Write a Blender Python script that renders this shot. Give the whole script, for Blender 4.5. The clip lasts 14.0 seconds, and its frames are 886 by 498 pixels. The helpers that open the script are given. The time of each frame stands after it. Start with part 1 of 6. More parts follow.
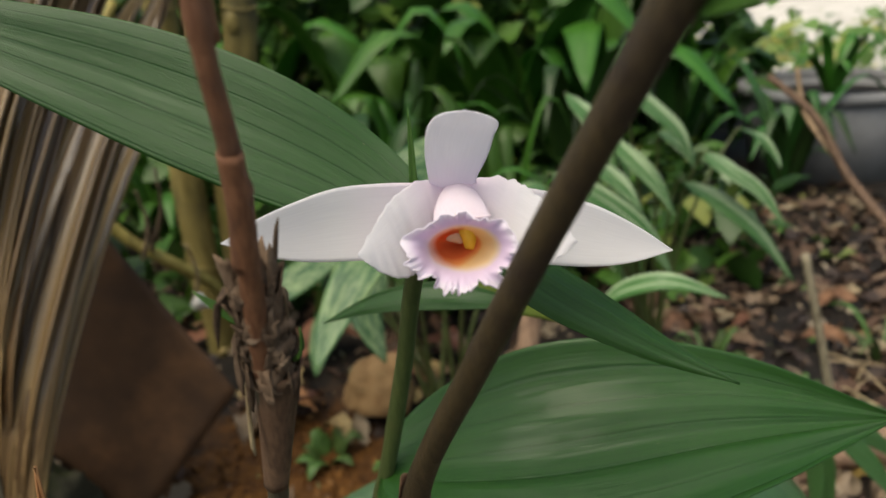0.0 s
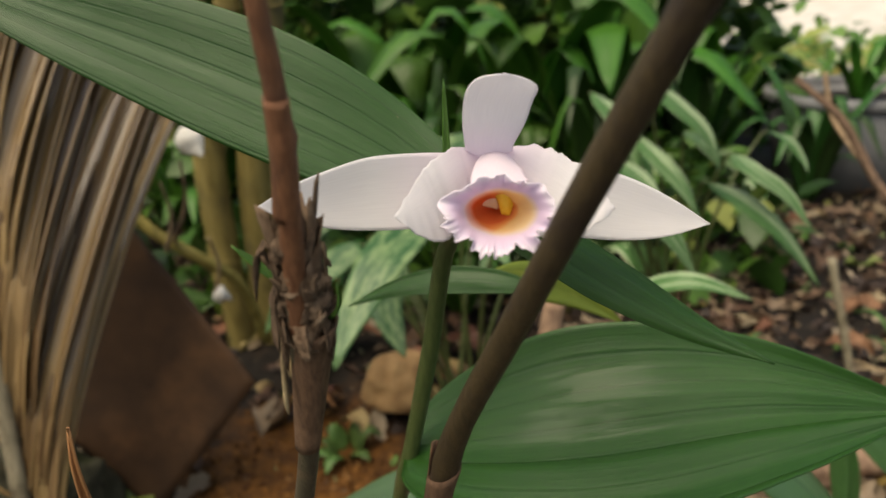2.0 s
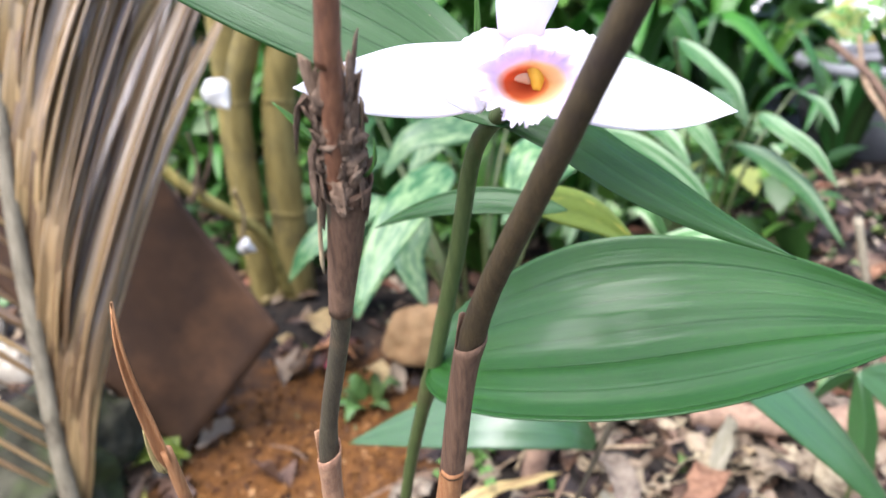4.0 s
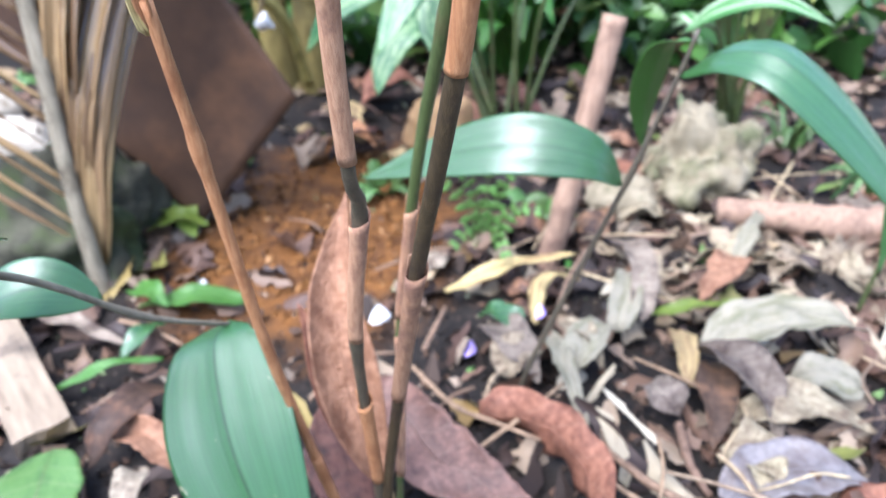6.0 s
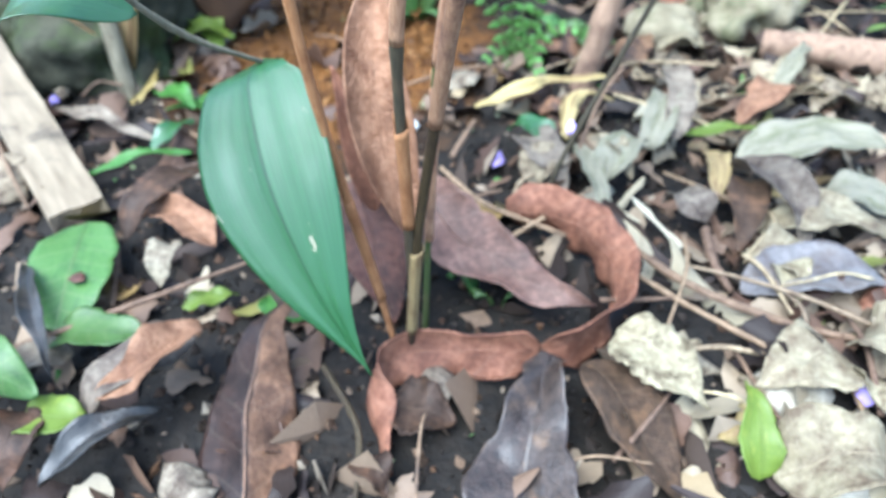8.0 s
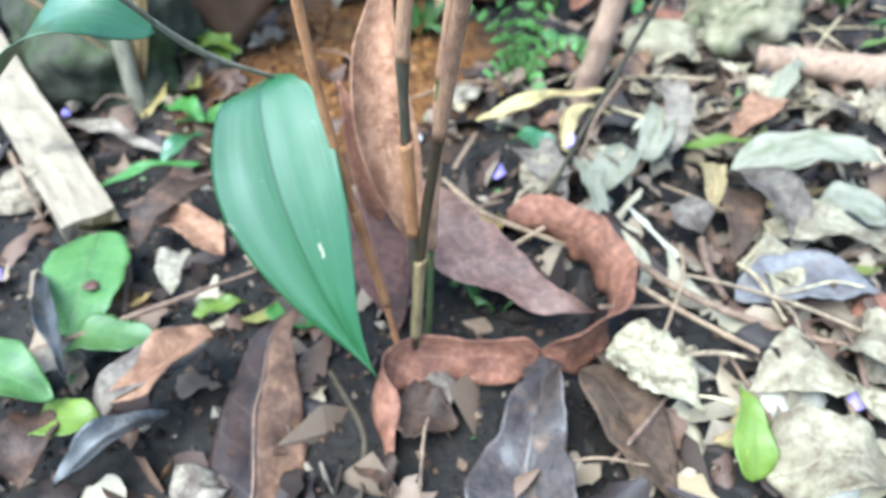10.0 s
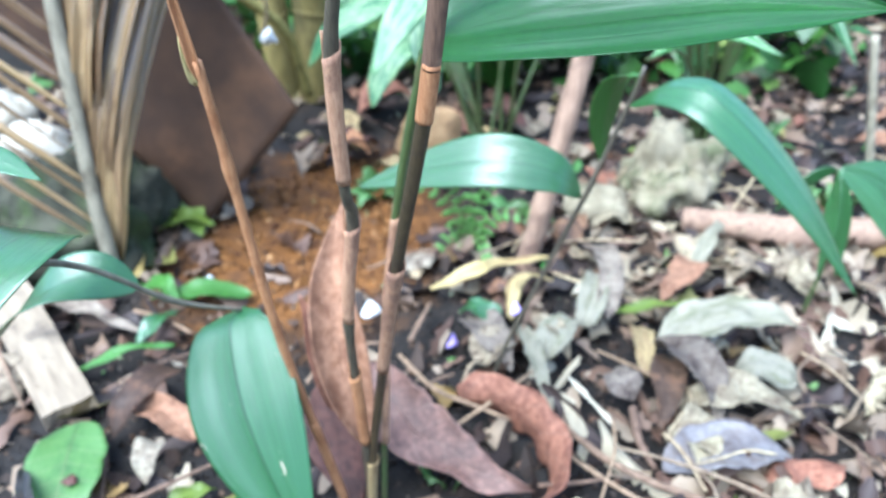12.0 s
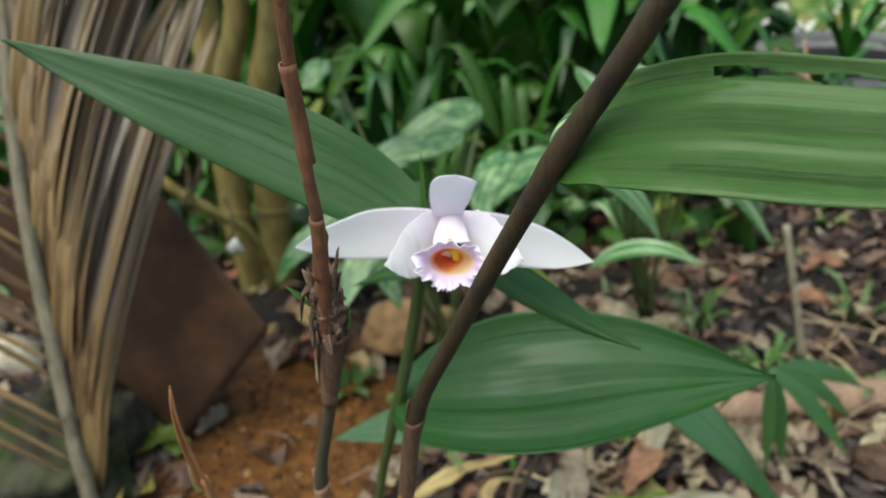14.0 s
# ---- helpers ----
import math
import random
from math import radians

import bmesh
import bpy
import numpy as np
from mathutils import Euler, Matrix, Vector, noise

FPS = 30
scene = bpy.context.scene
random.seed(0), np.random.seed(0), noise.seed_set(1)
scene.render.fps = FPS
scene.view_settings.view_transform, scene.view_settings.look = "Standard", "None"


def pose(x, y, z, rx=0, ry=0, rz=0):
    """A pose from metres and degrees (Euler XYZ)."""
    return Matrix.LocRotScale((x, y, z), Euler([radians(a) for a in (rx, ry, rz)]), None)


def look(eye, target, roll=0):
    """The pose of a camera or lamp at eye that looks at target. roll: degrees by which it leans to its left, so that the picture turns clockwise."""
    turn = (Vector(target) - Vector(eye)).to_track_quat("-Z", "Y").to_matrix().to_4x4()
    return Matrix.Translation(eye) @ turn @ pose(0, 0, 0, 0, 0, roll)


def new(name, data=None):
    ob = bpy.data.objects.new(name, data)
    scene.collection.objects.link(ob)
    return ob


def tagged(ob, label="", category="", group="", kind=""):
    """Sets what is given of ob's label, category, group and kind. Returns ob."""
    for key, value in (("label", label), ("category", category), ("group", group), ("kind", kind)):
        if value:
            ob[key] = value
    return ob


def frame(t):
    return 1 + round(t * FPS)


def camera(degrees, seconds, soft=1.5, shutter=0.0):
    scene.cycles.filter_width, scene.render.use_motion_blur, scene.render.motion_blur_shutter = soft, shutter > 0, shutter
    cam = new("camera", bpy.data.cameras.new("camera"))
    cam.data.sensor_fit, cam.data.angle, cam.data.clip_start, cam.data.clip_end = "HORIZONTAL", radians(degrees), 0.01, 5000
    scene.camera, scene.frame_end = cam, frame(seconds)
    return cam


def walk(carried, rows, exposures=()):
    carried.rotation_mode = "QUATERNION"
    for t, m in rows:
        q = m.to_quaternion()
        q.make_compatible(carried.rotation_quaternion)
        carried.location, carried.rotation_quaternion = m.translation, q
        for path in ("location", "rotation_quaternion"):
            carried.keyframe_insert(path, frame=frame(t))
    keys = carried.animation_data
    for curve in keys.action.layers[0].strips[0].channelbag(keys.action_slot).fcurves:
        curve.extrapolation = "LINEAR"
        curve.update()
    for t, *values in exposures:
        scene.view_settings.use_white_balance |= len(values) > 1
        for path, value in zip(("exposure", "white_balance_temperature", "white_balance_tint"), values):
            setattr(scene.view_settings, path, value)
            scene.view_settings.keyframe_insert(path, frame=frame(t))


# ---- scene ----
cam = camera(63.5, 14.0, soft=1.5)
cam.data.dof.use_dof, cam.data.dof.focus_distance, cam.data.dof.aperture_fstop = True, 0.21, 12.5
PATH = [
    (0, (0.167, 0.096, 0.626), (0.08, 1.959, -0.097), -4.6),
    (0.5, (0.165, 0.093, 0.625), (0.068, 1.952, -0.106), -4.4),
    (1, (0.167, 0.095, 0.62), (0.07, 1.954, -0.11), -4.0),
    (1.5, (0.168, 0.093, 0.621), (0.043, 1.959, -0.089), -4.4),
    (2, (0.162, 0.093, 0.617), (0.026, 1.959, -0.092), -4.0),
    (2.2, (0.159, 0.093, 0.616), (-0.007, 1.958, -0.086), -4.6),
    (4.3, (0.159, 0.076, 0.588), (-0.05, 1.896, -0.214), -3.0),
    (4.5, (0.159, 0.075, 0.581), (-0.059, 1.884, -0.244), -2.3),
    (5, (0.159, 0.071, 0.548), (-0.095, 1.824, -0.382), -2.5),
    (5.5, (0.159, 0.065, 0.518), (-0.1, 1.753, -0.522), -2.2),
    (6, (0.16, 0.061, 0.498), (-0.096, 1.694, -0.628), -2.1),
    (6.5, (0.157, 0.049, 0.475), (-0.107, 1.612, -0.745), -1.6),
    (7, (0.154, 0.038, 0.461), (-0.124, 1.554, -0.814), -1.3),
    (7.5, (0.152, 0.024, 0.44), (-0.125, 1.494, -0.887), -1.0),
    (8, (0.157, 0.016, 0.435), (-0.125, 1.446, -0.935), -0.9),
    (8.2, (0.158, 0.012, 0.434), (-0.12, 1.426, -0.952), -0.5),
    (10.5, (0.159, 0.001, 0.453), (-0.139, 1.485, -0.854), -1.0),
    (11, (0.161, -0.001, 0.468), (-0.147, 1.514, -0.801), -0.8),
    (11.5, (0.169, 0.001, 0.487), (-0.109, 1.551, -0.746), -1.1),
    (11.8, (0.176, -0.003, 0.516), (-0.097, 1.602, -0.645), -1.5),
    (12, (0.18, -0.002, 0.541), (-0.062, 1.637, -0.58), -0.9),
    (12.3, (0.181, -0.003, 0.586), (-0.085, 1.686, -0.453), -1.4),
    (12.5, (0.178, -0.01, 0.62), (-0.071, 1.709, -0.37), -1.2),
    (12.8, (0.185, -0.008, 0.655), (-0.055, 1.746, -0.274), -2.3),
    (13, (0.19, -0.008, 0.668), (-0.06, 1.753, -0.246), -3.1),
    (13.5, (0.197, -0.002, 0.691), (-0.019, 1.776, -0.2), -3.1),
    (14, (0.181, 0.014, 0.687), (0.037, 1.808, -0.186), -3.3),
]
LIGHT = [(0.0, 0.84, 7400, 7), (0.8, 0.91, 8000, 8), (2.2, 0.96, 8100, 9), (4.3, 2.49, 5800, 18), (5.0, 2.54, 5700, 18), (6.5, 2.64, 5250, 16), (7.5, 2.57, 5130, 4), (8.2, 2.58, 5080, 2), (10.5, 2.71, 5030, -2), (11.5, 2.69, 5030, 0), (12.1, 2.71, 4950, 5), (12.5, 2.51, 4750, 5), (12.8, 2.26, 4800, 5), (13.1, 1.89, 4900, 4), (13.5, 1.16, 5200, 2), (13.8, 1.14, 6000, -2), (14.0, 1.18, 6500, 1)]
walk(cam, [(t, look(eye, target, roll)) for t, eye, target, roll in PATH], LIGHT)

# ---- world and sun: soft daylight from a bright overcast sky ----
world = bpy.data.worlds.new("overcast_sky")
scene.world = world
world.use_nodes = True
wn, wl = world.node_tree.nodes, world.node_tree.links
sky = wn.new("ShaderNodeTexSky")
sky.sky_type, sky.sun_disc = "NISHITA", False
sky.sun_elevation, sky.sun_rotation = radians(68), radians(215)
sky.air_density, sky.dust_density, sky.ozone_density = 1.2, 4.0, 1.0
wl.new(sky.outputs[0], wn["Background"].inputs[0])
wn["Background"].inputs[1].default_value = 0.09
sun = new("sun", bpy.data.lights.new("sun", "SUN"))
sun.data.energy, sun.data.angle, sun.data.color = 1.5, radians(50), (1.0, 0.97, 0.93)
sun.matrix_world = look((-0.65, -0.5, 2.6), (0.1, 0.4, 0.2))


# ---- materials ----
def ramp_node(nt, stops):
    r = nt.nodes.new("ShaderNodeValToRGB")
    e = r.color_ramp.elements
    while len(e) < len(stops):
        e.new(0.5)
    for k, (p, c) in zip(e, stops):
        k.position, k.color = p, (*c, 1)
    return r


def mixed(nt, kind, a, b, fac):
    m = nt.nodes.new("ShaderNodeMix")
    m.data_type, m.blend_type = "RGBA", kind
    for k, v in ((0, fac), (6, a), (7, b)):
        if hasattr(v, "is_output"):
            nt.links.new(v, m.inputs[k])
        else:
            m.inputs[k].default_value = v
    return m.outputs[2]


def noise_node(nt, vec, scale, detail=4, stretch=(1, 1, 1), rough=0.55):
    mp = nt.nodes.new("ShaderNodeMapping")
    mp.inputs["Scale"].default_value = stretch
    nt.links.new(vec, mp.inputs[0])
    n = nt.nodes.new("ShaderNodeTexNoise")
    n.inputs["Scale"].default_value, n.inputs["Detail"].default_value, n.inputs["Roughness"].default_value = scale, detail, rough
    nt.links.new(mp.outputs[0], n.inputs["Vector"])
    return n.outputs["Fac"]


def material(name, grain, blotch=None, coord="Object", scale=60, stretch=(1, 1, 1), big=9, rough=0.6, gloss=0.3, bump=0.25,
             vary=0.25, hue=0.0, lines=0, line_dark=0.75, through_light=0.0, fine=400, rough_var=0.15, wet=0.0, veins=0.0, rib_dark=0.0,
             line_from=0.2, line_bump=0.0, coat_rough=0.28, flush=None, half=None):
    """grain, blotch: colours for the fine and the coarse noise; lines: ribs that run along the blade."""
    m = bpy.data.materials.new(name)
    m.use_nodes = True
    nt = m.node_tree
    b = nt.nodes["Principled BSDF"]
    tc = nt.nodes.new("ShaderNodeTexCoord")
    vec = tc.outputs[coord]
    info = nt.nodes.new("ShaderNodeObjectInfo")
    n1 = noise_node(nt, vec, scale, 5, stretch)
    col = ramp_node(nt, [(0.3, grain[0]), (0.7, grain[1])])
    nt.links.new(n1, col.inputs[0])
    c = col.outputs[0]
    if blotch:
        r2 = ramp_node(nt, [(blotch[1], (0, 0, 0)), (blotch[2], (1, 1, 1))])
        off = nt.nodes.new("ShaderNodeVectorMath")
        off.operation = "ADD"
        nt.links.new(vec, off.inputs[0])
        nt.links.new(info.outputs["Random"], off.inputs[1])
        nt.links.new(noise_node(nt, off.outputs[0], big, 5, stretch if blotch[3:] else (1, 1, 1), 0.65), r2.inputs[0])
        c = mixed(nt, "MIX", c, (*blotch[0], 1), r2.outputs[0])
    if lines:
        sep = nt.nodes.new("ShaderNodeSeparateXYZ")
        nt.links.new(tc.outputs["UV"], sep.inputs[0])
        mul = nt.nodes.new("ShaderNodeMath")
        mul.operation = "MULTIPLY"
        mul.inputs[1].default_value = lines * 2 * math.pi
        nt.links.new(sep.outputs[0], mul.inputs[0])
        wave = nt.nodes.new("ShaderNodeMath")
        wave.operation = "SINE"
        nt.links.new(mul.outputs[0], wave.inputs[0])
        wr = nt.nodes.new("ShaderNodeMapRange")
        wr.inputs[1].default_value, wr.inputs[2].default_value = line_from, 1.0
        nt.links.new(wave.outputs[0], wr.inputs[0])
        dark = mixed(nt, "MULTIPLY", c, (line_dark, line_dark, line_dark, 1), 1.0)
        c = mixed(nt, "MIX", c, dark, wr.outputs[0])
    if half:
        # shade on one half of a folded blade, put into the colour up to the midrib
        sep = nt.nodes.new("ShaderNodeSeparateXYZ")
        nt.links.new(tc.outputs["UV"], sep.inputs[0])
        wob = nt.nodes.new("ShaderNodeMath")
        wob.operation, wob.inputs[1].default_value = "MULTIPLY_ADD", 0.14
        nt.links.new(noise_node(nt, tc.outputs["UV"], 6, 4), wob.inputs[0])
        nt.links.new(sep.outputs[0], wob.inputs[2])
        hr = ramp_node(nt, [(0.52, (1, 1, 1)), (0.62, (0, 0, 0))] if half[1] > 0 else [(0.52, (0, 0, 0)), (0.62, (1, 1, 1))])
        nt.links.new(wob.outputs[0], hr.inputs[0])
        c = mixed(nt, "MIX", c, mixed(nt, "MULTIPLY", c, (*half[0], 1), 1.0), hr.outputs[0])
    if flush:
        sep = nt.nodes.new("ShaderNodeSeparateXYZ")
        nt.links.new(tc.outputs["UV"], sep.inputs[0])
        fr = nt.nodes.new("ShaderNodeMapRange")
        fr.inputs[1].default_value, fr.inputs[2].default_value, fr.inputs[3].default_value, fr.inputs[4].default_value = 0.0, flush[1], 1.0, 0.0
        nt.links.new(sep.outputs[1], fr.inputs[0])
        c = mixed(nt, "MIX", c, (*flush[0], 1), fr.outputs[0])
    vein = None
    if veins:
        sep = nt.nodes.new("ShaderNodeSeparateXYZ")
        nt.links.new(tc.outputs["UV"], sep.inputs[0])

        def calc(op, x, y, z=None):
            q = nt.nodes.new("ShaderNodeMath")
            q.operation = op
            for k, v in enumerate((x, y, z)):
                if v is None:
                    continue
                if hasattr(v, "is_output"):
                    nt.links.new(v, q.inputs[k])
                else:
                    q.inputs[k].default_value = v
            return q.outputs[0]
        off_mid = calc("ABSOLUTE", calc("SUBTRACT", sep.outputs[0], 0.5), 0)
        midrib = calc("LESS_THAN", off_mid, 0.016)
        bent = calc("MULTIPLY_ADD", noise_node(nt, tc.outputs["UV"], 6, 2), 0.9, calc("MULTIPLY_ADD", off_mid, -11.0, calc("MULTIPLY", sep.outputs[1], 46.0)))
        ribs = calc("GREATER_THAN", calc("SINE", bent, 0), 0.965)
        vein = calc("MAXIMUM", midrib, calc("MULTIPLY", ribs, 0.7))
        lit = mixed(nt, "MIX", c, (0.5, 0.4, 0.28, 1), 0.35)
        c = mixed(nt, "MIX", c, lit, calc("MULTIPLY", vein, veins))
    if rib_dark:
        sep = nt.nodes.new("ShaderNodeSeparateXYZ")
        nt.links.new(tc.outputs["UV"], sep.inputs[0])
        near = nt.nodes.new("ShaderNodeMath")
        near.operation, near.inputs[1].default_value, near.inputs[2].default_value = "COMPARE", 0.5, 0.008
        nt.links.new(sep.outputs[0], near.inputs[0])
        dark = mixed(nt, "MULTIPLY", c, (1 - rib_dark, 1 - rib_dark, 1 - rib_dark, 1), 1.0)
        c = mixed(nt, "MIX", c, dark, near.outputs[0])
    if vary or hue:
        hs = nt.nodes.new("ShaderNodeHueSaturation")
        for k, amount, key in ((1, vary, "Value"), (0, hue, "Hue")):
            mr = nt.nodes.new("ShaderNodeMapRange")
            mid = 0.5 if key == "Hue" else 1.0
            mr.inputs[3].default_value, mr.inputs[4].default_value = mid - amount, mid + amount
            nt.links.new(info.outputs["Random"], mr.inputs[0])
            nt.links.new(mr.outputs[0], hs.inputs[key])
        nt.links.new(c, hs.inputs["Color"])
        c = hs.outputs[0]
    nt.links.new(c, b.inputs["Base Color"])
    rr = nt.nodes.new("ShaderNodeMapRange")
    rr.inputs[3].default_value, rr.inputs[4].default_value = max(0.05, rough - rough_var), min(1, rough + rough_var)
    nt.links.new(noise_node(nt, vec, big * 2.3, 4), rr.inputs[0])
    nt.links.new(rr.outputs[0], b.inputs["Roughness"])
    b.inputs["Specular IOR Level"].default_value = gloss
    if wet:
        b.inputs["Coat Weight"].default_value, b.inputs["Coat Roughness"].default_value = wet, coat_rough
    if bump:
        bp = nt.nodes.new("ShaderNodeBump")
        bp.inputs["Strength"].default_value, bp.inputs["Distance"].default_value = bump, 0.002
        nt.links.new(noise_node(nt, vec, fine, 4, stretch), bp.inputs["Height"])
        out = bp.outputs[0]
        if lines and line_bump:
            b3 = nt.nodes.new("ShaderNodeBump")
            b3.invert = True
            b3.inputs["Strength"].default_value, b3.inputs["Distance"].default_value = line_bump, 0.0012
            nt.links.new(wr.outputs[0], b3.inputs["Height"])
            nt.links.new(out, b3.inputs["Normal"])
            out = b3.outputs[0]
        if vein is not None:
            b2 = nt.nodes.new("ShaderNodeBump")
            b2.inputs["Strength"].default_value, b2.inputs["Distance"].default_value = 0.5, 0.0012
            nt.links.new(vein, b2.inputs["Height"])
            nt.links.new(out, b2.inputs["Normal"])
            out = b2.outputs[0]
        nt.links.new(out, b.inputs["Normal"])
    if through_light:
        tr = nt.nodes.new("ShaderNodeBsdfTranslucent")
        nt.links.new(c, tr.inputs[0])
        mx = nt.nodes.new("ShaderNodeMixShader")
        mx.inputs[0].default_value = through_light
        nt.links.new(b.outputs[0], mx.inputs[1])
        nt.links.new(tr.outputs[0], mx.inputs[2])
        nt.links.new(mx.outputs[0], nt.nodes["Material Output"].inputs[0])
    return m


def leaf_material(name, a, b_, blotch=None, **k):
    o = dict(coord="UV", scale=14, stretch=(9, 1.2, 1), big=3.0, rough=0.42, gloss=0.45, bump=0.12, vary=0.12, lines=5, through_light=0.22, fine=60)
    o.update(k)
    return material(name, (a, b_), blotch, **o)


M_LEAF = leaf_material("pleated_leaf", (0.015, 0.068, 0.008), (0.023, 0.092, 0.012), ((0.2, 0.2, 0.1), 0.74, 0.75), big=24, rough=0.34, gloss=0.4, lines=6, line_from=0.9, line_dark=0.87, line_bump=0.28, scale=4, stretch=(14, 0.2, 1), wet=0.3, coat_rough=0.22, bump=0.35, fine=18, vary=0.06)
M_LEAF_BRIGHT = leaf_material("bright_leaf", (0.058, 0.165, 0.022), (0.078, 0.2, 0.03), ((0.3, 0.33, 0.12), 0.735, 0.75), big=24, lines=6, line_from=0.88, line_dark=0.9, line_bump=0.2, scale=5, stretch=(12, 0.25, 1), wet=0.3, coat_rough=0.22, bump=0.5, fine=16, through_light=0.3)
M_LEAF_LIME = leaf_material("lime_leaf", (0.12, 0.185, 0.02), (0.2, 0.265, 0.042), ((0.36, 0.36, 0.06), 0.58, 0.7), lines=3, line_dark=0.9, through_light=0.35)
M_LEAF_BLUE = leaf_material("bluish_leaf", (0.026, 0.095, 0.022), (0.048, 0.14, 0.036), ((0.36, 0.34, 0.22), 0.7, 0.73), rough=0.34, gloss=0.6, lines=5, line_from=0.88, line_dark=0.9, line_bump=0.25, scale=5, stretch=(12, 0.3, 1), big=7, wet=0.9, coat_rough=0.25, bump=0.3, fine=14, rib_dark=0.55)
M_LEAF_BROAD = leaf_material("broad_bluish_leaf", (0.02, 0.085, 0.02), (0.034, 0.12, 0.034), ((0.34, 0.31, 0.2), 0.69, 0.715), rough=0.36, gloss=0.5, lines=3, line_from=0.96, line_dark=0.95, line_bump=0.08, scale=5, stretch=(10, 0.3, 1), big=7, wet=0.6, coat_rough=0.34, bump=0.35, fine=14, rib_dark=0.6)
M_VARIEGATED = leaf_material("variegated_leaf", (0.02, 0.09, 0.03), (0.035, 0.13, 0.04), ((0.24, 0.36, 0.16), 0.43, 0.66), big=6.5, lines=0, rough=0.4, vary=0.2)
M_STRIPED = leaf_material("striped_leaf", (0.025, 0.1, 0.02), (0.055, 0.16, 0.035), ((0.32, 0.42, 0.25), 0.47, 0.6, 1), big=1.4, stretch=(3.5, 0.4, 1), lines=0, vary=0.25)
M_DARK_LEAF = leaf_material("shade_leaf", (0.018, 0.065, 0.012), (0.035, 0.11, 0.02), ((0.06, 0.15, 0.03), 0.55, 0.75), lines=0, vary=0.45, hue=0.02)
M_MID_LEAF = leaf_material("broad_leaf", (0.035, 0.115, 0.012), (0.06, 0.185, 0.02), ((0.1, 0.25, 0.04), 0.55, 0.75), lines=6, line_dark=0.85, vary=0.3, hue=0.015, through_light=0.3)
M_SEEDLING = leaf_material("seedling_leaf", (0.05, 0.115, 0.024), (0.1, 0.18, 0.045), ((0.035, 0.085, 0.02), 0.5, 0.7), veins=0.3, lines=0, vary=0.3, hue=0.015)
M_FERN = leaf_material("fern_leaf", (0.085, 0.19, 0.035), (0.14, 0.27, 0.065), None, lines=0, vary=0.25, hue=0.01, through_light=0.3)
M_BLEACHED = leaf_material("bleached_leaf", (0.2, 0.18, 0.12), (0.34, 0.31, 0.22), ((0.15, 0.145, 0.075), 0.45, 0.64), veins=0.25, lines=2, line_dark=0.9, big=5, rough=0.55, gloss=0.4, bump=0.4, vary=0.12, fine=22, through_light=0.12)
M_BROWN = leaf_material("brown_dry_leaf", (0.09, 0.046, 0.024), (0.24, 0.135, 0.07), ((0.04, 0.024, 0.018), 0.44, 0.6), veins=0.07, lines=0, rough=0.62, gloss=0.3, bump=0.5, vary=0.2, hue=0.008, through_light=0.08, coord="Object", scale=170, stretch=(1, 1, 1), big=42, fine=420)
M_DARK_RUSSET = leaf_material("dark_russet_leaf", (0.06, 0.024, 0.016), (0.13, 0.055, 0.036), ((0.03, 0.016, 0.012), 0.5, 0.66), veins=0.12, lines=0, rough=0.5, gloss=0.4, bump=0.6, vary=0.1, coord="Object", scale=170, stretch=(1, 1, 1), big=42, fine=420)
# half: the shaded side of the fold is painted as a darker, bluish colour
M_HALF_SHADED = leaf_material("half_shaded_dry_leaf", (0.15, 0.075, 0.04), (0.32, 0.175, 0.095), ((0.07, 0.036, 0.021), 0.44, 0.7), veins=0.15, lines=0, rough=0.5, gloss=0.4, wet=0.15, bump=0.7, vary=0.05, half=((0.14, 0.13, 0.17), -1), coord="Object", scale=170, stretch=(1, 1, 1), big=42, fine=420)
M_RUSSET = leaf_material("russet_dry_leaf", (0.14, 0.054, 0.03), (0.32, 0.15, 0.088), ((0.085, 0.034, 0.021), 0.44, 0.72), veins=0.2, lines=0, rough=0.6, gloss=0.3, bump=0.9, vary=0.12, through_light=0.1, coord="Object", scale=170, stretch=(1, 1, 1), big=38, fine=420)
M_TAN_DRY = leaf_material("tan_dry_leaf", (0.19, 0.092, 0.046), (0.34, 0.19, 0.11), ((0.11, 0.048, 0.024), 0.43, 0.7), veins=0.1, lines=0, rough=0.65, gloss=0.3, bump=0.9, vary=0.1, through_light=0.1, coord="Object", scale=170, stretch=(1, 1, 1), big=48, fine=420)
M_CREAM_LEAF = leaf_material("cream_dead_leaf", (0.205, 0.168, 0.0984), (0.353, 0.303, 0.197), ((0.115, 0.082, 0.0492), 0.4, 0.66), veins=0.3, lines=0, rough=0.65, gloss=0.3, bump=0.7, vary=0.12, through_light=0.1, coord="Object", scale=170, stretch=(1, 1, 1), big=75, fine=420)
M_PURPLE_BROWN = leaf_material("wet_brown_leaf", (0.028, 0.017, 0.010), (0.075, 0.045, 0.027), ((0.15, 0.08, 0.04), 0.52, 0.72), veins=0.1, lines=0, wet=0.06, rough=0.6, gloss=0.22, bump=0.7, vary=0.35, hue=0.01, through_light=0.0, coord="Object", scale=170, stretch=(1, 1, 1), big=42, fine=420)
M_LILAC_WET = leaf_material("lilac_wet_leaf", (0.13, 0.112, 0.1), (0.24, 0.215, 0.2), ((0.1, 0.075, 0.06), 0.47, 0.66), veins=0.1, lines=0, wet=0.7, rough=0.4, gloss=0.5, bump=0.7, vary=0.1, coord="Object", scale=170, stretch=(1, 1, 1), big=42, fine=420)
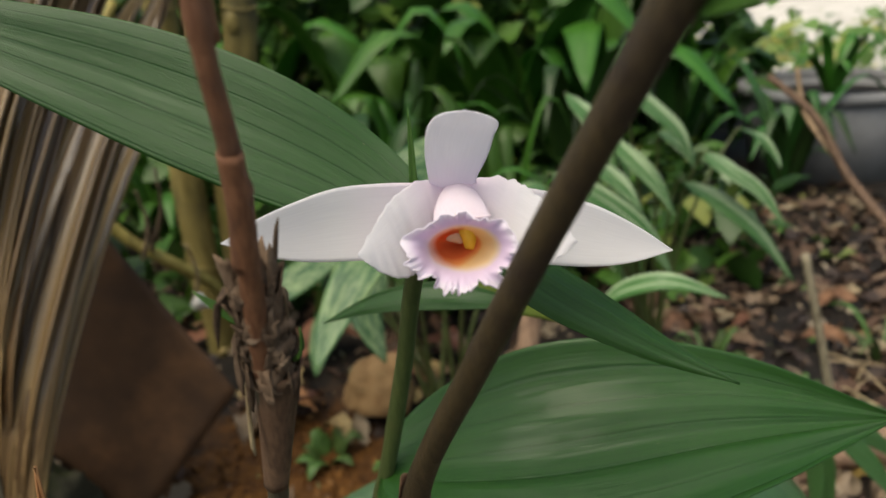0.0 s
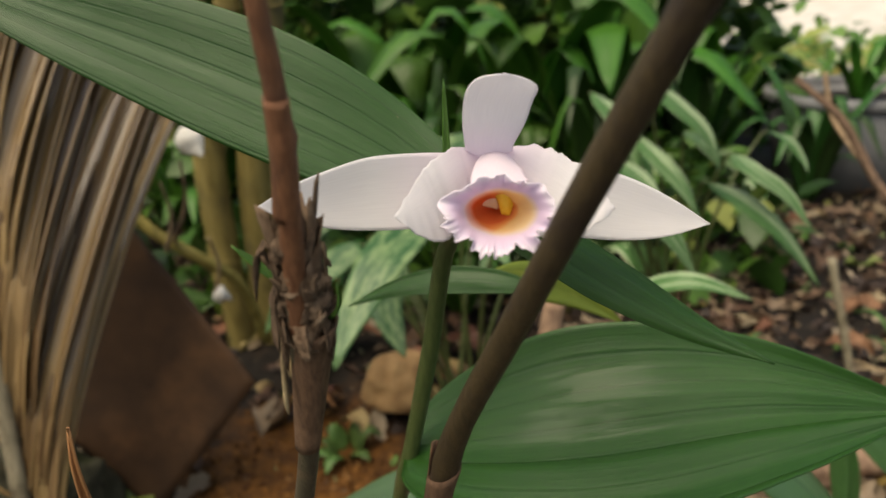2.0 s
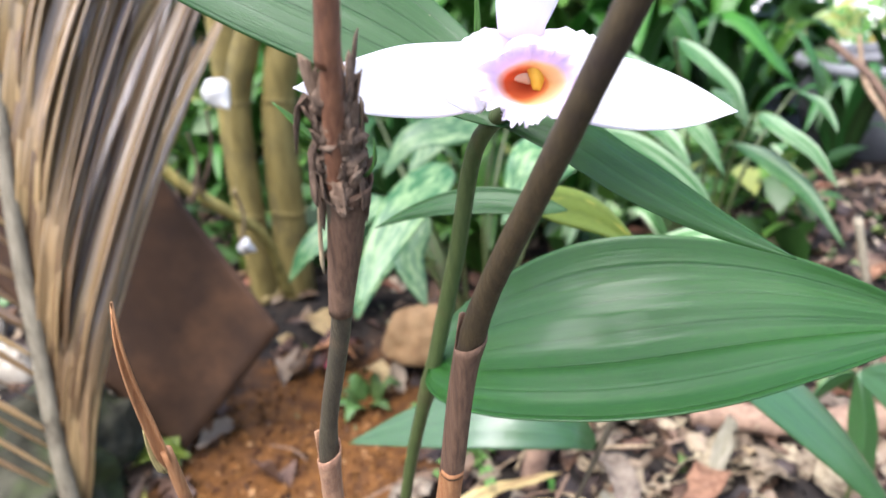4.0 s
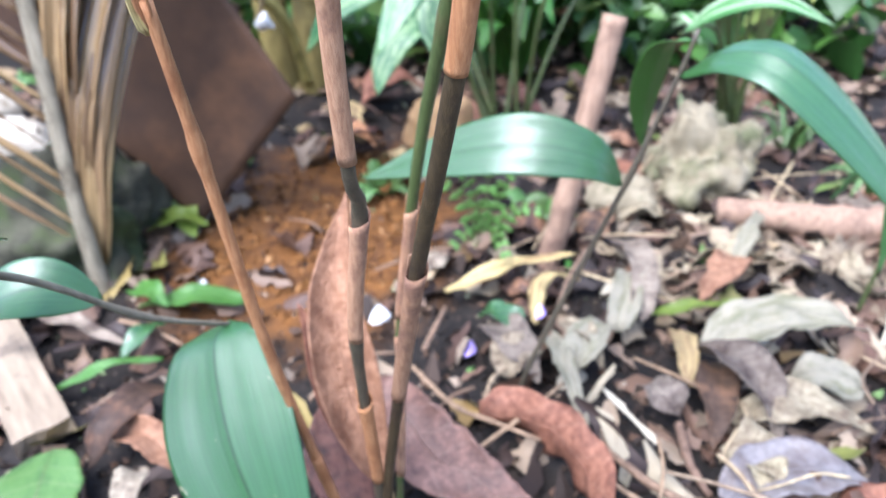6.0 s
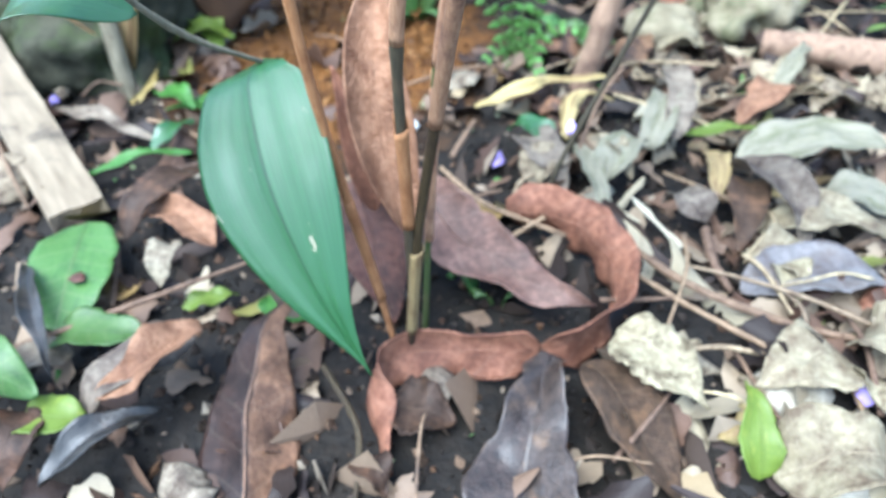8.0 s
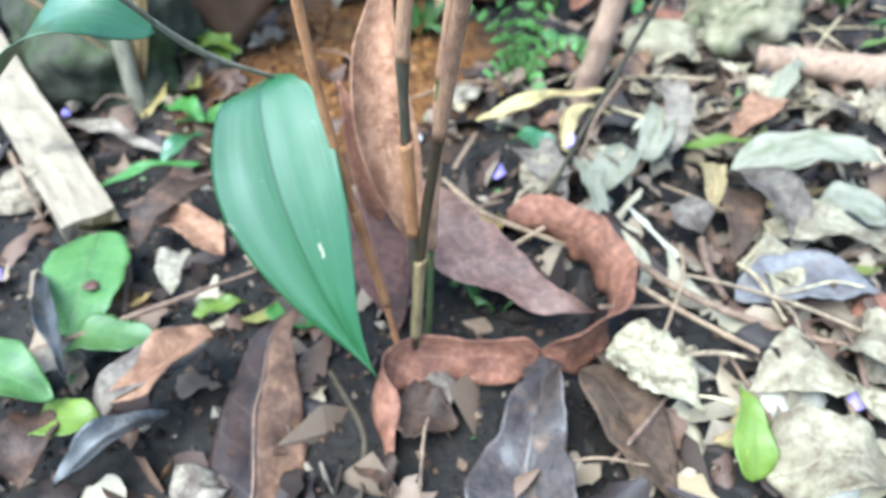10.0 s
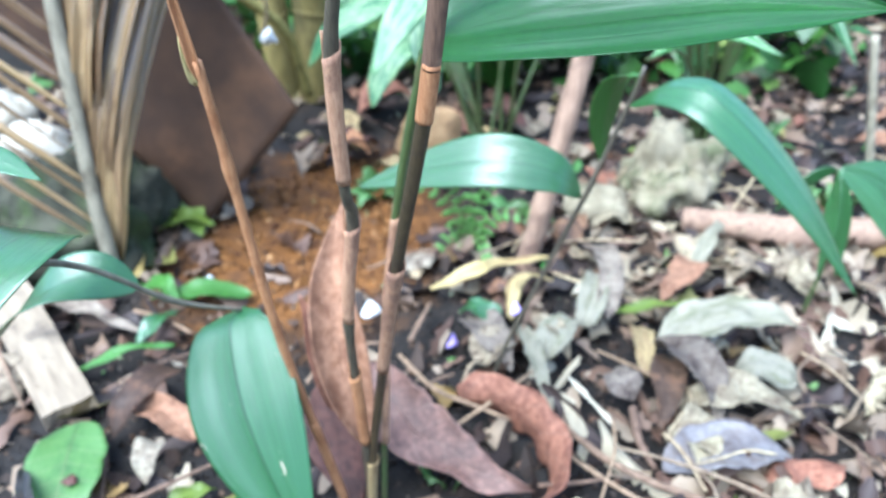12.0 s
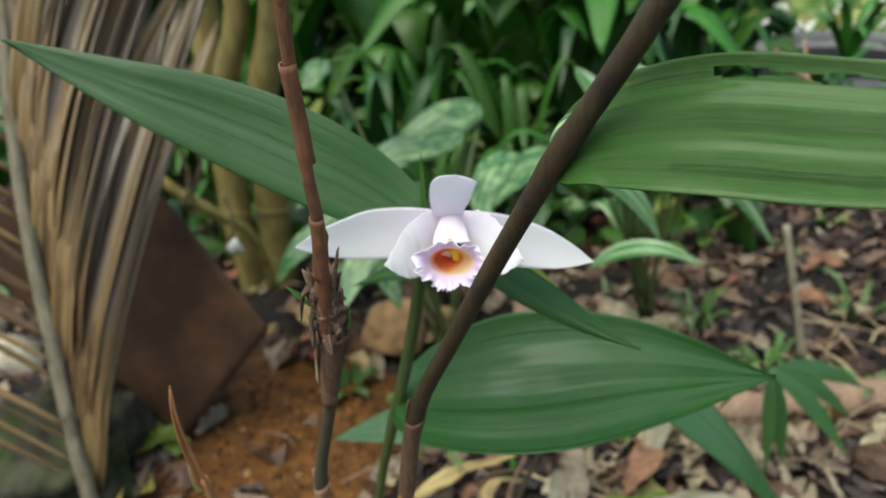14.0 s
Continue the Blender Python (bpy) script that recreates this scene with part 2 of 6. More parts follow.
M_SLATE_LEAF = leaf_material("slate_brown_leaf", (0.028, 0.02, 0.016), (0.075, 0.052, 0.04), ((0.17, 0.105, 0.06), 0.56, 0.72), veins=0.08, lines=0, wet=0.45, coat_rough=0.3, rough=0.45, gloss=0.45, bump=0.8, vary=0.1, coord="Object", scale=170, stretch=(1, 1, 1), big=42, fine=420)
M_WET_BLACK = leaf_material("black_wet_leaf", (0.012, 0.011, 0.009), (0.034, 0.03, 0.026), ((0.06, 0.045, 0.032), 0.56, 0.72), veins=0.1, lines=0, wet=0.5, coat_rough=0.3, rough=0.4, gloss=0.5, bump=0.5, vary=0.1, coord="Object", scale=170, stretch=(1, 1, 1), big=42, fine=420)
M_MAUVE_BROWN = leaf_material("mauve_brown_leaf", (0.075, 0.038, 0.027), (0.18, 0.098, 0.068), ((0.05, 0.026, 0.018), 0.46, 0.72), veins=0.2, lines=0, rough=0.55, gloss=0.4, bump=0.5, vary=0.12, through_light=0.05, coord="Object", scale=170, stretch=(1, 1, 1), big=42, fine=420)
M_GREY_LEAF = leaf_material("grey_dry_leaf", (0.132, 0.102, 0.0723), (0.272, 0.23, 0.166), ((0.068, 0.0476, 0.034), 0.47, 0.64), veins=0.18, lines=0, rough=0.7, gloss=0.3, bump=0.5, vary=0.35, hue=0.012, through_light=0.05, coord="Object", scale=170, stretch=(1, 1, 1), big=42, fine=420)
M_PALE_LEAF = leaf_material("pale_rotting_leaf", (0.192, 0.152, 0.092), (0.352, 0.296, 0.192), ((0.08, 0.056, 0.032), 0.46, 0.64), veins=0.2, lines=0, rough=0.7, gloss=0.3, bump=0.6, vary=0.2, hue=0.01, through_light=0.1, coord="Object", scale=170, stretch=(1, 1, 1), big=75, fine=420)
M_STRAW = leaf_material("straw_leaf", (0.3, 0.22, 0.085), (0.46, 0.37, 0.17), ((0.17, 0.1, 0.045), 0.48, 0.66), lines=3, big=2.5, rough=0.6, gloss=0.3, vary=0.25, hue=0.012, through_light=0.1)
M_FROND = leaf_material("dry_palm_leaflet", (0.2, 0.11, 0.04), (0.66, 0.47, 0.235), ((0.12, 0.063, 0.026), 0.48, 0.64, 1), scale=3.2, stretch=(6, 0.22, 1), big=1.0, lines=2, line_dark=0.8, rough=0.25, gloss=0.8, wet=0.8, coat_rough=0.12, vary=0.4, hue=0.01, through_light=0.45)
M_RACHIS = material("weathered_rachis", ((0.15, 0.13, 0.085), (0.29, 0.255, 0.175)), ((0.08, 0.065, 0.04), 0.52, 0.7), scale=50, stretch=(4, 4, 0.6), big=20, rough=0.65, bump=0.5)
M_CANE = material("dark_cane", ((0.05, 0.042, 0.028), (0.085, 0.07, 0.042)), ((0.13, 0.085, 0.05), 0.58, 0.75), scale=220, stretch=(3, 3, 0.25), big=55, rough=0.45, gloss=0.45, bump=0.35, fine=900, vary=0.06)
M_CANE_BROWN = material("brown_cane", ((0.036, 0.026, 0.012), (0.068, 0.048, 0.022)), ((0.03, 0.02, 0.014), 0.5, 0.7), scale=240, stretch=(3, 3, 0.3), big=60, rough=0.5, gloss=0.35, bump=0.45, fine=900, vary=0.05)
M_CANE_GREEN = material("green_cane", ((0.045, 0.065, 0.018), (0.075, 0.1, 0.03)), ((0.1, 0.08, 0.035), 0.55, 0.75), scale=220, stretch=(3, 3, 0.25), big=40, rough=0.42, gloss=0.45, bump=0.3, fine=900, vary=0.05)
M_SHEATH = material("tan_sheath", ((0.25, 0.13, 0.07), (0.43, 0.255, 0.145)), ((0.12, 0.06, 0.045), 0.5, 0.72), scale=160, stretch=(5, 5, 0.16), big=45, rough=0.55, gloss=0.35, bump=0.5, fine=700, vary=0.12, rough_var=0.1)
M_DARK_SHEATH = material("dark_dry_sheath", ((0.075, 0.042, 0.026), (0.18, 0.105, 0.062)), ((0.25, 0.15, 0.09), 0.55, 0.72), scale=170, stretch=(6, 6, 0.12), big=60, rough=0.55, gloss=0.35, bump=0.6, fine=700, vary=0.1)
M_STALK = material("dry_stalk", ((0.13, 0.055, 0.028), (0.24, 0.11, 0.055)), ((0.08, 0.04, 0.025), 0.5, 0.7), scale=170, stretch=(5, 5, 0.2), big=60, rough=0.55, gloss=0.35, bump=0.5, fine=700, vary=0.1)
M_ORANGE_SHEATH = material("orange_sheath", ((0.28, 0.12, 0.045), (0.45, 0.23, 0.1)), ((0.22, 0.09, 0.035), 0.5, 0.72), scale=160, stretch=(5, 5, 0.16), big=45, rough=0.5, gloss=0.4, bump=0.5, fine=700, vary=0.1)
M_BRACT = material("withered_bract", ((0.1, 0.062, 0.038), (0.25, 0.17, 0.11)), ((0.34, 0.25, 0.17), 0.56, 0.72), scale=180, stretch=(4, 4, 0.5), big=120, rough=0.8, bump=0.8, fine=700, vary=0.35)
M_PETAL = material("white_petal", ((0.85, 0.845, 0.87), (0.9, 0.895, 0.915)), None, coord="UV", scale=6, stretch=(7, 0.8, 1), rough=0.5, gloss=0.3, bump=0.04, fine=30, vary=0.0, through_light=0.6, flush=((0.89, 0.78, 0.88), 0.5))
M_RUST = material("rusty_plate", ((0.03, 0.015, 0.007), (0.056, 0.028, 0.012)), ((0.105, 0.05, 0.02), 0.5, 0.75), scale=26, big=7, rough=0.7, bump=0.5, fine=250, vary=0.0)
M_BARK = material("olive_bark", ((0.14, 0.11, 0.032), (0.25, 0.2, 0.065)), ((0.08, 0.07, 0.03), 0.5, 0.7), scale=30, stretch=(2, 2, 0.6), big=8, rough=0.6, bump=0.5, fine=150, vary=0.12)
M_VINE = material("yellow_vine", ((0.24, 0.2, 0.05), (0.4, 0.34, 0.1)), ((0.12, 0.1, 0.03), 0.5, 0.7), scale=70, big=20, rough=0.55, bump=0.4)
M_TWIG = material("dry_twig", ((0.12, 0.075, 0.045), (0.24, 0.16, 0.1)), ((0.06, 0.04, 0.03), 0.55, 0.75), scale=90, stretch=(2, 2, 1), big=30, rough=0.7, bump=0.5, vary=0.35, hue=0.01)
M_STRAW_STALK = material("straw_stalk", ((0.2, 0.14, 0.08), (0.42, 0.33, 0.2)), ((0.1, 0.065, 0.04), 0.5, 0.7), scale=90, stretch=(2, 2, 1), big=30, rough=0.65, bump=0.4, vary=0.5, hue=0.015)
M_STAKE = material("weathered_stake", ((0.16, 0.1, 0.065), (0.29, 0.195, 0.13)), ((0.09, 0.055, 0.038), 0.52, 0.7), scale=45, stretch=(4, 4, 0.5), big=15, rough=0.75, bump=0.6, fine=220)
M_PLANK = material("weathered_plank", ((0.14, 0.108, 0.07), (0.27, 0.215, 0.145)), ((0.05, 0.04, 0.03), 0.58, 0.7), scale=16, stretch=(6, 0.8, 6), big=14, rough=0.75, bump=0.5, fine=120, vary=0.0)
M_STONE_TAN = material("tan_stone", ((0.27, 0.155, 0.065), (0.44, 0.28, 0.13)), ((0.16, 0.09, 0.05), 0.5, 0.68), scale=40, big=14, rough=0.8, bump=0.7, fine=180, vary=0.15)
M_STONE_PALE = material("pale_stone", ((0.3, 0.265, 0.2), (0.48, 0.44, 0.35)), ((0.17, 0.14, 0.09), 0.5, 0.66), scale=50, big=20, rough=0.8, bump=0.7, fine=200, vary=0.2)
M_STONE_MOSS = material("mossy_stone", ((0.14, 0.115, 0.068), (0.28, 0.24, 0.155)), ((0.085, 0.09, 0.04), 0.48, 0.64), scale=45, big=13, rough=0.85, bump=0.9, fine=160, vary=0.1)
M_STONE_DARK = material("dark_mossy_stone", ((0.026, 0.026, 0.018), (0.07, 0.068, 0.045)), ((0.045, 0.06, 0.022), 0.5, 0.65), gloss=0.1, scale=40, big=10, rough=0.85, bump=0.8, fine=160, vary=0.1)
M_POT = material("grey_pot", ((0.14, 0.145, 0.15), (0.22, 0.225, 0.23)), ((0.08, 0.08, 0.08), 0.5, 0.75), scale=12, big=4, rough=0.6, bump=0.3, fine=90, vary=0.1)
M_PAVING = material("pale_concrete", ((0.5, 0.48, 0.43), (0.68, 0.65, 0.6)), ((0.36, 0.33, 0.28), 0.55, 0.75), scale=5, big=1.3, rough=0.85, bump=0.3, fine=60, vary=0.0)
M_MAUVE = leaf_material("mauve_petal", (0.38, 0.28, 0.7), (0.55, 0.45, 0.85), None, lines=0, rough=0.5, vary=0.2)
M_WHITE_BIT = leaf_material("fallen_white_petal", (0.7, 0.7, 0.66), (0.84, 0.84, 0.8), None, lines=0, rough=0.5, vary=0.08)
M_PINK = leaf_material("pink_bud", (0.7, 0.1, 0.16), (0.8, 0.2, 0.25), None, lines=0, rough=0.5, vary=0.1)


def soil_material():
    m = material("dark_garden_soil", ((0.005, 0.004, 0.003), (0.017, 0.013, 0.009)), ((0.032, 0.021, 0.013), 0.6, 0.75), scale=90, big=22, rough=0.7, gloss=0.25, bump=1.0, fine=160, vary=0.0)
    nt = m.node_tree
    b = nt.nodes["Principled BSDF"]
    under = b.inputs["Base Color"].links[0].from_socket
    tc = nt.nodes.new("ShaderNodeTexCoord")
    # a spill of orange clay beside the rusty plate
    dist = nt.nodes.new("ShaderNodeVectorMath")
    dist.operation = "DISTANCE"
    sq = nt.nodes.new("ShaderNodeMapping")
    sq.inputs["Scale"].default_value = (1.0, 0.75, 0)
    nt.links.new(tc.outputs["Object"], sq.inputs[0])
    nt.links.new(sq.outputs[0], dist.inputs[0])
    dist.inputs[1].default_value = (-0.13, 0.82 * 0.75, 0)
    wob = nt.nodes.new("ShaderNodeMath")
    wob.operation = "MULTIPLY_ADD"
    nt.links.new(noise_node(nt, tc.outputs["Object"], 14, 5), wob.inputs[0])
    wob.inputs[1].default_value = 0.22
    nt.links.new(dist.outputs["Value"], wob.inputs[2])
    mask = ramp_node(nt, [(0.25, (1, 1, 1)), (0.33, (0, 0, 0))])
    nt.links.new(wob.outputs[0], mask.inputs[0])
    clay = ramp_node(nt, [(0.32, (0.048, 0.019, 0.004)), (0.7, (0.145, 0.06, 0.011))])
    nt.links.new(noise_node(nt, tc.outputs["Object"], 45, 6), clay.inputs[0])
    nt.links.new(mixed(nt, "MIX", under, clay.outputs[0], mask.outputs[0]), b.inputs["Base Color"])
    return m


def lip_material():
    m = bpy.data.materials.new("orchid_lip")
    m.use_nodes = True
    nt = m.node_tree
    b = nt.nodes["Principled BSDF"]
    tc = nt.nodes.new("ShaderNodeTexCoord")
    sep = nt.nodes.new("ShaderNodeSeparateXYZ")
    nt.links.new(tc.outputs["UV"], sep.inputs[0])
    def calc(op, x, y, z=0.0):
        q = nt.nodes.new("ShaderNodeMath")
        q.operation = op
        for k, v in enumerate((x, y, z)):
            if hasattr(v, "is_output"):
                nt.links.new(v, q.inputs[k])
            else:
                q.inputs[k].default_value = v
        return q.outputs[0]
    # one side of the throat runs from red to yellow, the other stays red up to its rim
    side = calc("SINE", calc("MULTIPLY", sep.outputs[0], 2 * math.pi), 0.0)
    grain = calc("MULTIPLY_ADD", noise_node(nt, tc.outputs["Object"], 180, 3), 0.1, sep.outputs[1])
    throat = ramp_node(nt, [(0.0, (0.7, 0.13, 0.04)), (0.38, (0.76, 0.17, 0.05)), (0.49, (0.85, 0.38, 0.12)), (0.54, (0.89, 0.62, 0.28)), (0.68, (0.9, 0.74, 0.48))])
    nt.links.new(calc("MULTIPLY_ADD", side, -0.1, grain), throat.inputs[0])
    limb = ramp_node(nt, [(0.5, (0.88, 0.78, 0.82)), (0.72, (0.82, 0.69, 0.85)), (0.88, (0.84, 0.73, 0.88)), (1.0, (0.9, 0.85, 0.93))])
    nt.links.new(grain, limb.inputs[0])
    border = ramp_node(nt, [(0.52, (0, 0, 0)), (0.66, (1, 1, 1))])
    nt.links.new(calc("MULTIPLY_ADD", side, 0.05, grain), border.inputs[0])
    colour = mixed(nt, "MIX", throat.outputs[0], limb.outputs[0], border.outputs[0])
    nt.links.new(colour, b.inputs["Base Color"])
    b.inputs["Roughness"].default_value = 0.5
    tr = nt.nodes.new("ShaderNodeBsdfTranslucent")
    nt.links.new(colour, tr.inputs[0])
    mx = nt.nodes.new("ShaderNodeMixShader")
    mx.inputs[0].default_value = 0.42
    nt.links.new(b.outputs[0], mx.inputs[1])
    nt.links.new(tr.outputs[0], mx.inputs[2])
    nt.links.new(mx.outputs[0], nt.nodes["Material Output"].inputs[0])
    return m


M_SOIL, M_LIP = soil_material(), lip_material()
M_HOOD = material("pink_hood", ((0.86, 0.76, 0.835), (0.89, 0.82, 0.88)), None, coord="UV", scale=8, stretch=(8, 1, 1), rough=0.5, bump=0.1, vary=0.0, through_light=0.4)
M_CREAM = material("peach_anther", ((0.84, 0.5, 0.27), (0.88, 0.64, 0.44)), None, scale=300, rough=0.4, bump=0.1, vary=0.0, through_light=0.2)
M_COLUMN = material("yellow_column", ((0.72, 0.42, 0.03), (0.85, 0.58, 0.08)), None, scale=200, rough=0.45, bump=0.2, vary=0.0)


# ---- mesh builders ----
def unit(v):
    v = np.asarray(v, float)
    return v / max(np.linalg.norm(v), 1e-9)


def curve(ctrl, n):
    """n points of a smooth curve through the control points, evenly spread."""
    p = [np.asarray(c, float) for c in ctrl]
    if len(p) == 2:
        p = [p[0], (p[0] + p[1]) / 2, p[1]]
    p = [2 * p[0] - p[1], *p, 2 * p[-1] - p[-2]]
    out = []
    for a, b, c, d in zip(p, p[1:], p[2:], p[3:]):
        for t in np.linspace(0, 1, 24, endpoint=False):
            out.append(0.5 * (2 * b + (c - a) * t + (2 * a - 5 * b + 4 * c - d) * t * t + (3 * b - a - 3 * c + d) * t ** 3))
    out.append(p[-2])
    out = np.array(out)
    s = np.concatenate([[0], np.cumsum(np.linalg.norm(np.diff(out, axis=0), axis=1))])
    u = np.linspace(0, s[-1], n)
    return np.stack([np.interp(u, s, out[:, k]) for k in range(3)], 1)


def as_mesh(name, verts, faces, uv=None, smooth=True):
    me = bpy.data.meshes.new(name)
    me.from_pydata([tuple(v) for v in verts], [], faces)
    if uv is not None:
        layer = me.uv_layers.new(name="UVMap")
        idx = np.empty(len(me.loops), dtype=np.int32)
        me.loops.foreach_get("vertex_index", idx)
        layer.data.foreach_set("uv", np.asarray(uv, np.float32)[idx].ravel())
    if smooth:
        me.polygons.foreach_set("use_smooth", [True] * len(me.polygons))
    me.update()
    return me


def shell(name, grid, thick, hole=None):
    """A closed thin sheet over a grid of points (rows along, columns across)."""
    nv, nu = grid.shape[:2]
    gv, gu = np.gradient(grid, axis=0), np.gradient(grid, axis=1)
    nrm = np.cross(gu, gv)
    nrm /= np.maximum(np.linalg.norm(nrm, axis=2, keepdims=True), 1e-12)
    top, low = (grid + nrm * thick / 2).reshape(-1, 3), (grid - nrm * thick / 2).reshape(-1, 3)
    uu, vv = np.meshgrid(np.linspace(0, 1, nu), np.linspace(0, 1, nv))
    uv = np.stack([uu.ravel(), vv.ravel()], 1)
    k, f = nv * nu, []
    for i in range(nv - 1):
        for j in range(nu - 1):
            a = i * nu + j
            if hole and hole(i / (nv - 1), 2 * j / (nu - 1) - 1):
                continue
            f += [(a, a + 1, a + nu + 1, a + nu), (k + a, k + a + nu, k + a + nu + 1, k + a + 1)]
    rim = [j for j in range(nu)] + [i * nu + nu - 1 for i in range(1, nv)] + [(nv - 1) * nu + j for j in range(nu - 2, -1, -1)] + [i * nu for i in range(nv - 2, 0, -1)]
    for a, b in zip(rim, rim[1:] + rim[:1]):
        f.append((a, k + a, k + b, b))
    return as_mesh(name, np.concatenate([top, low]), f, np.concatenate([uv, uv]))


SHAPES = {
    "lance": lambda v: (np.sin(np.pi * v ** 0.78)) ** 0.85 * (1 - 0.25 * v ** 3),
    "ovate": lambda v: np.sin(np.pi * v ** 0.62) ** 0.72,
    "broad": lambda v: np.maximum(np.sin(np.pi * v ** 0.6), 0) ** (0.62 + 0.7 * v),
    "pleated": lambda v: np.maximum(np.sin(np.pi * v ** 0.72), 0) ** (0.6 + 0.45 * v),
    "kite": lambda v: (0.16 + 0.84 * v ** 0.8) * np.sqrt(np.maximum(0, 1 - v ** 8)),
    "strap": lambda v: np.minimum(1, 4 * v + 0.35) * (1 - v ** 3.0) ** 0.8,
    "oval": lambda v: np.sqrt(np.maximum(0, 1 - (2 * v - 1) ** 2)),
    "spoon": lambda v: (0.42 + 0.58 * np.clip(v / 0.7, 0, 1) ** 1.3) * np.sqrt(np.maximum(0, 1 - np.clip((v - 0.55) / 0.45, 0, 1) ** 2.6)),
    "sepal": lambda v: (0.55 + 0.45 * np.sin(np.pi * np.clip(v / 0.75, 0, 1) * 0.66)) * (1 - v ** 3.4) ** 0.9,
    "petal": lambda v: np.sin(np.pi * v ** 0.85) ** 0.85 * (1 - 0.15 * v ** 2) + 0.12 * (1 - v),
    "needle": lambda v: np.minimum(1, 6 * v + 0.3) * (1 - v ** 1.6) ** 0.7,
    "wedge": lambda v: (0.5 + 0.5 * np.minimum(1, v * 2.4)) * np.minimum(1, 12 * v + 0.5) * np.sqrt(np.maximum(0, 1 - v ** 5)),
    "frond": lambda v: np.minimum(1, 5 * v + 0.4) * (1 - v ** 4) ** 0.6,
    "even": lambda v: np.minimum(1, np.minimum(8 * v + 0.3, 8 * (1 - v) + 0.25)),
}


def blade(name, ctrl, width, side, shape="lance", nv=26, nu=11, thick=0.0005, fold=0.0, cup=0.0, pleats=0, pleat=0.0006, wave=0.0, waves=4.0, crumple=0.0, seed=0, twist=0.0, raw=False, hole=None, ragged=0.0):
    """A leaf blade along control points: side is about the way across it, fold bends it along the midrib, cup rounds it."""
    c = curve(ctrl, nv)
    tan = np.gradient(c, axis=0)
    tan /= np.linalg.norm(tan, axis=1, keepdims=True)
    v = np.linspace(0, 1, nv)
    w = np.maximum(SHAPES[shape](v), 0.02) * width / 2
    u = np.linspace(-1, 1, nu)
    s0 = np.asarray(side, float)
    rnd = random.Random(seed)
    ph = rnd.random() * 6.28
    grid = np.zeros((nv, nu, 3))
    for i in range(nv):
        t = tan[i]
        s = unit(s0 - t * np.dot(s0, t))
        n = np.cross(s, t)
        if twist:
            a = twist * (v[i] - 0.5)
            s, n = s * math.cos(a) + n * math.sin(a), n * math.cos(a) - s * math.sin(a)
        h = fold * np.abs(u) * w[i] + cup * (u * u) * w[i]
        if pleats:
            h = h + pleat * (np.cos(u * math.pi * pleats * 0.3 + 0.6) * 3.6 + 0.45 * np.cos(u * math.pi * pleats + 1.1 + 0.5 * np.sin(u * 5))) * min(1, 3 * v[i] + 0.2) * min(1, 4 * (1 - v[i]) + 0.1)
        if wave:
            h = h + wave * np.sin(v[i] * waves * 6.28 + ph + (u > 0) * 1.7) * np.abs(u) ** 1.6
        across = u * w[i]
        if ragged:
            torn = [1 + ragged * (noise.noise(Vector((v[i] * 7, seed * 1.7, k * 5.1))) + 0.7 * noise.noise(Vector((v[i] * 19, seed * 2.3, k * 3.7)))) for k in (0, 1)]
            across = across * np.where(u < 0, torn[0], torn[1])
        q = c[i] + np.outer(across, s) + np.outer(h, n)
        if crumple:
            q = q + np.array([noise.noise_vector(Vector(p * 38) + Vector((seed * 3.1, 0, 0))) for p in q]) * crumple
        grid[i] = q
    return grid if raw else shell(name, grid, thick, hole)


def patch(name, edge_a, edge_b, nv=30, nu=17, thick=0.0004, belly=(0, 0, 0), frill=0.0, waves=5.0, seed=0, ragged=0.0):
    """A petal between two edges: belly pushes its middle out, frill ruffles edge b, ragged frays both edges."""
    a, b = curve(edge_a, nv), curve(edge_b, nv)
    if ragged:
        for i in range(2, nv - 2):
            way = unit(a[i] - b[i])
            fray = [noise.noise(Vector((i / nv * 15, seed * 2.1, k))) + 0.8 * noise.noise(Vector((i / nv * 37, seed * 4.7, k))) for k in (0, 1)]
            a[i], b[i] = a[i] + way * ragged * fray[0], b[i] - way * ragged * fray[1]
    u = np.linspace(0, 1, nu)
    grid = a[:, None] * (1 - u)[None, :, None] + b[:, None] * u[None, :, None]
    v = np.linspace(0, 1, nv)
    grid = grid + (np.sin(np.pi * u)[None, :] * np.sin(np.pi * np.clip(v * 0.9 + 0.1, 0, 1))[:, None])[:, :, None] * np.asarray(belly)
    if frill:
        way = unit(np.cross(a[nv // 2] - b[nv // 2], a[-1] - a[0]))
        for i in range(nv):
            for j in range(nu):
                n = noise.noise(Vector((v[i] * waves, seed * 3.3, 0.4 * u[j]))) * 1.3 + 0.5 * noise.noise(Vector((v[i] * waves * 2.7, seed * 1.3, 1)))
                grid[i, j] += way * frill * n * (u[j] ** 2.5 + 0.35 * (1 - u[j]) ** 4) * min(1, 5 * v[i])
    return shell(name, grid, thick)


def rib_along(ctrl, crumple, seed, r, n=30):
    """The midrib of a crumpled blade, on the same curve."""
    c = curve(ctrl, n)[1:-2]
    if crumple:
        c = c + np.array([noise.noise_vector(Vector(p * 38) + Vector((seed * 3.1, 0, 0))) for p in c]) * crumple
    return tube("midrib", list(c[::2]), [r, r * 0.8, r * 0.4], 24, 6)


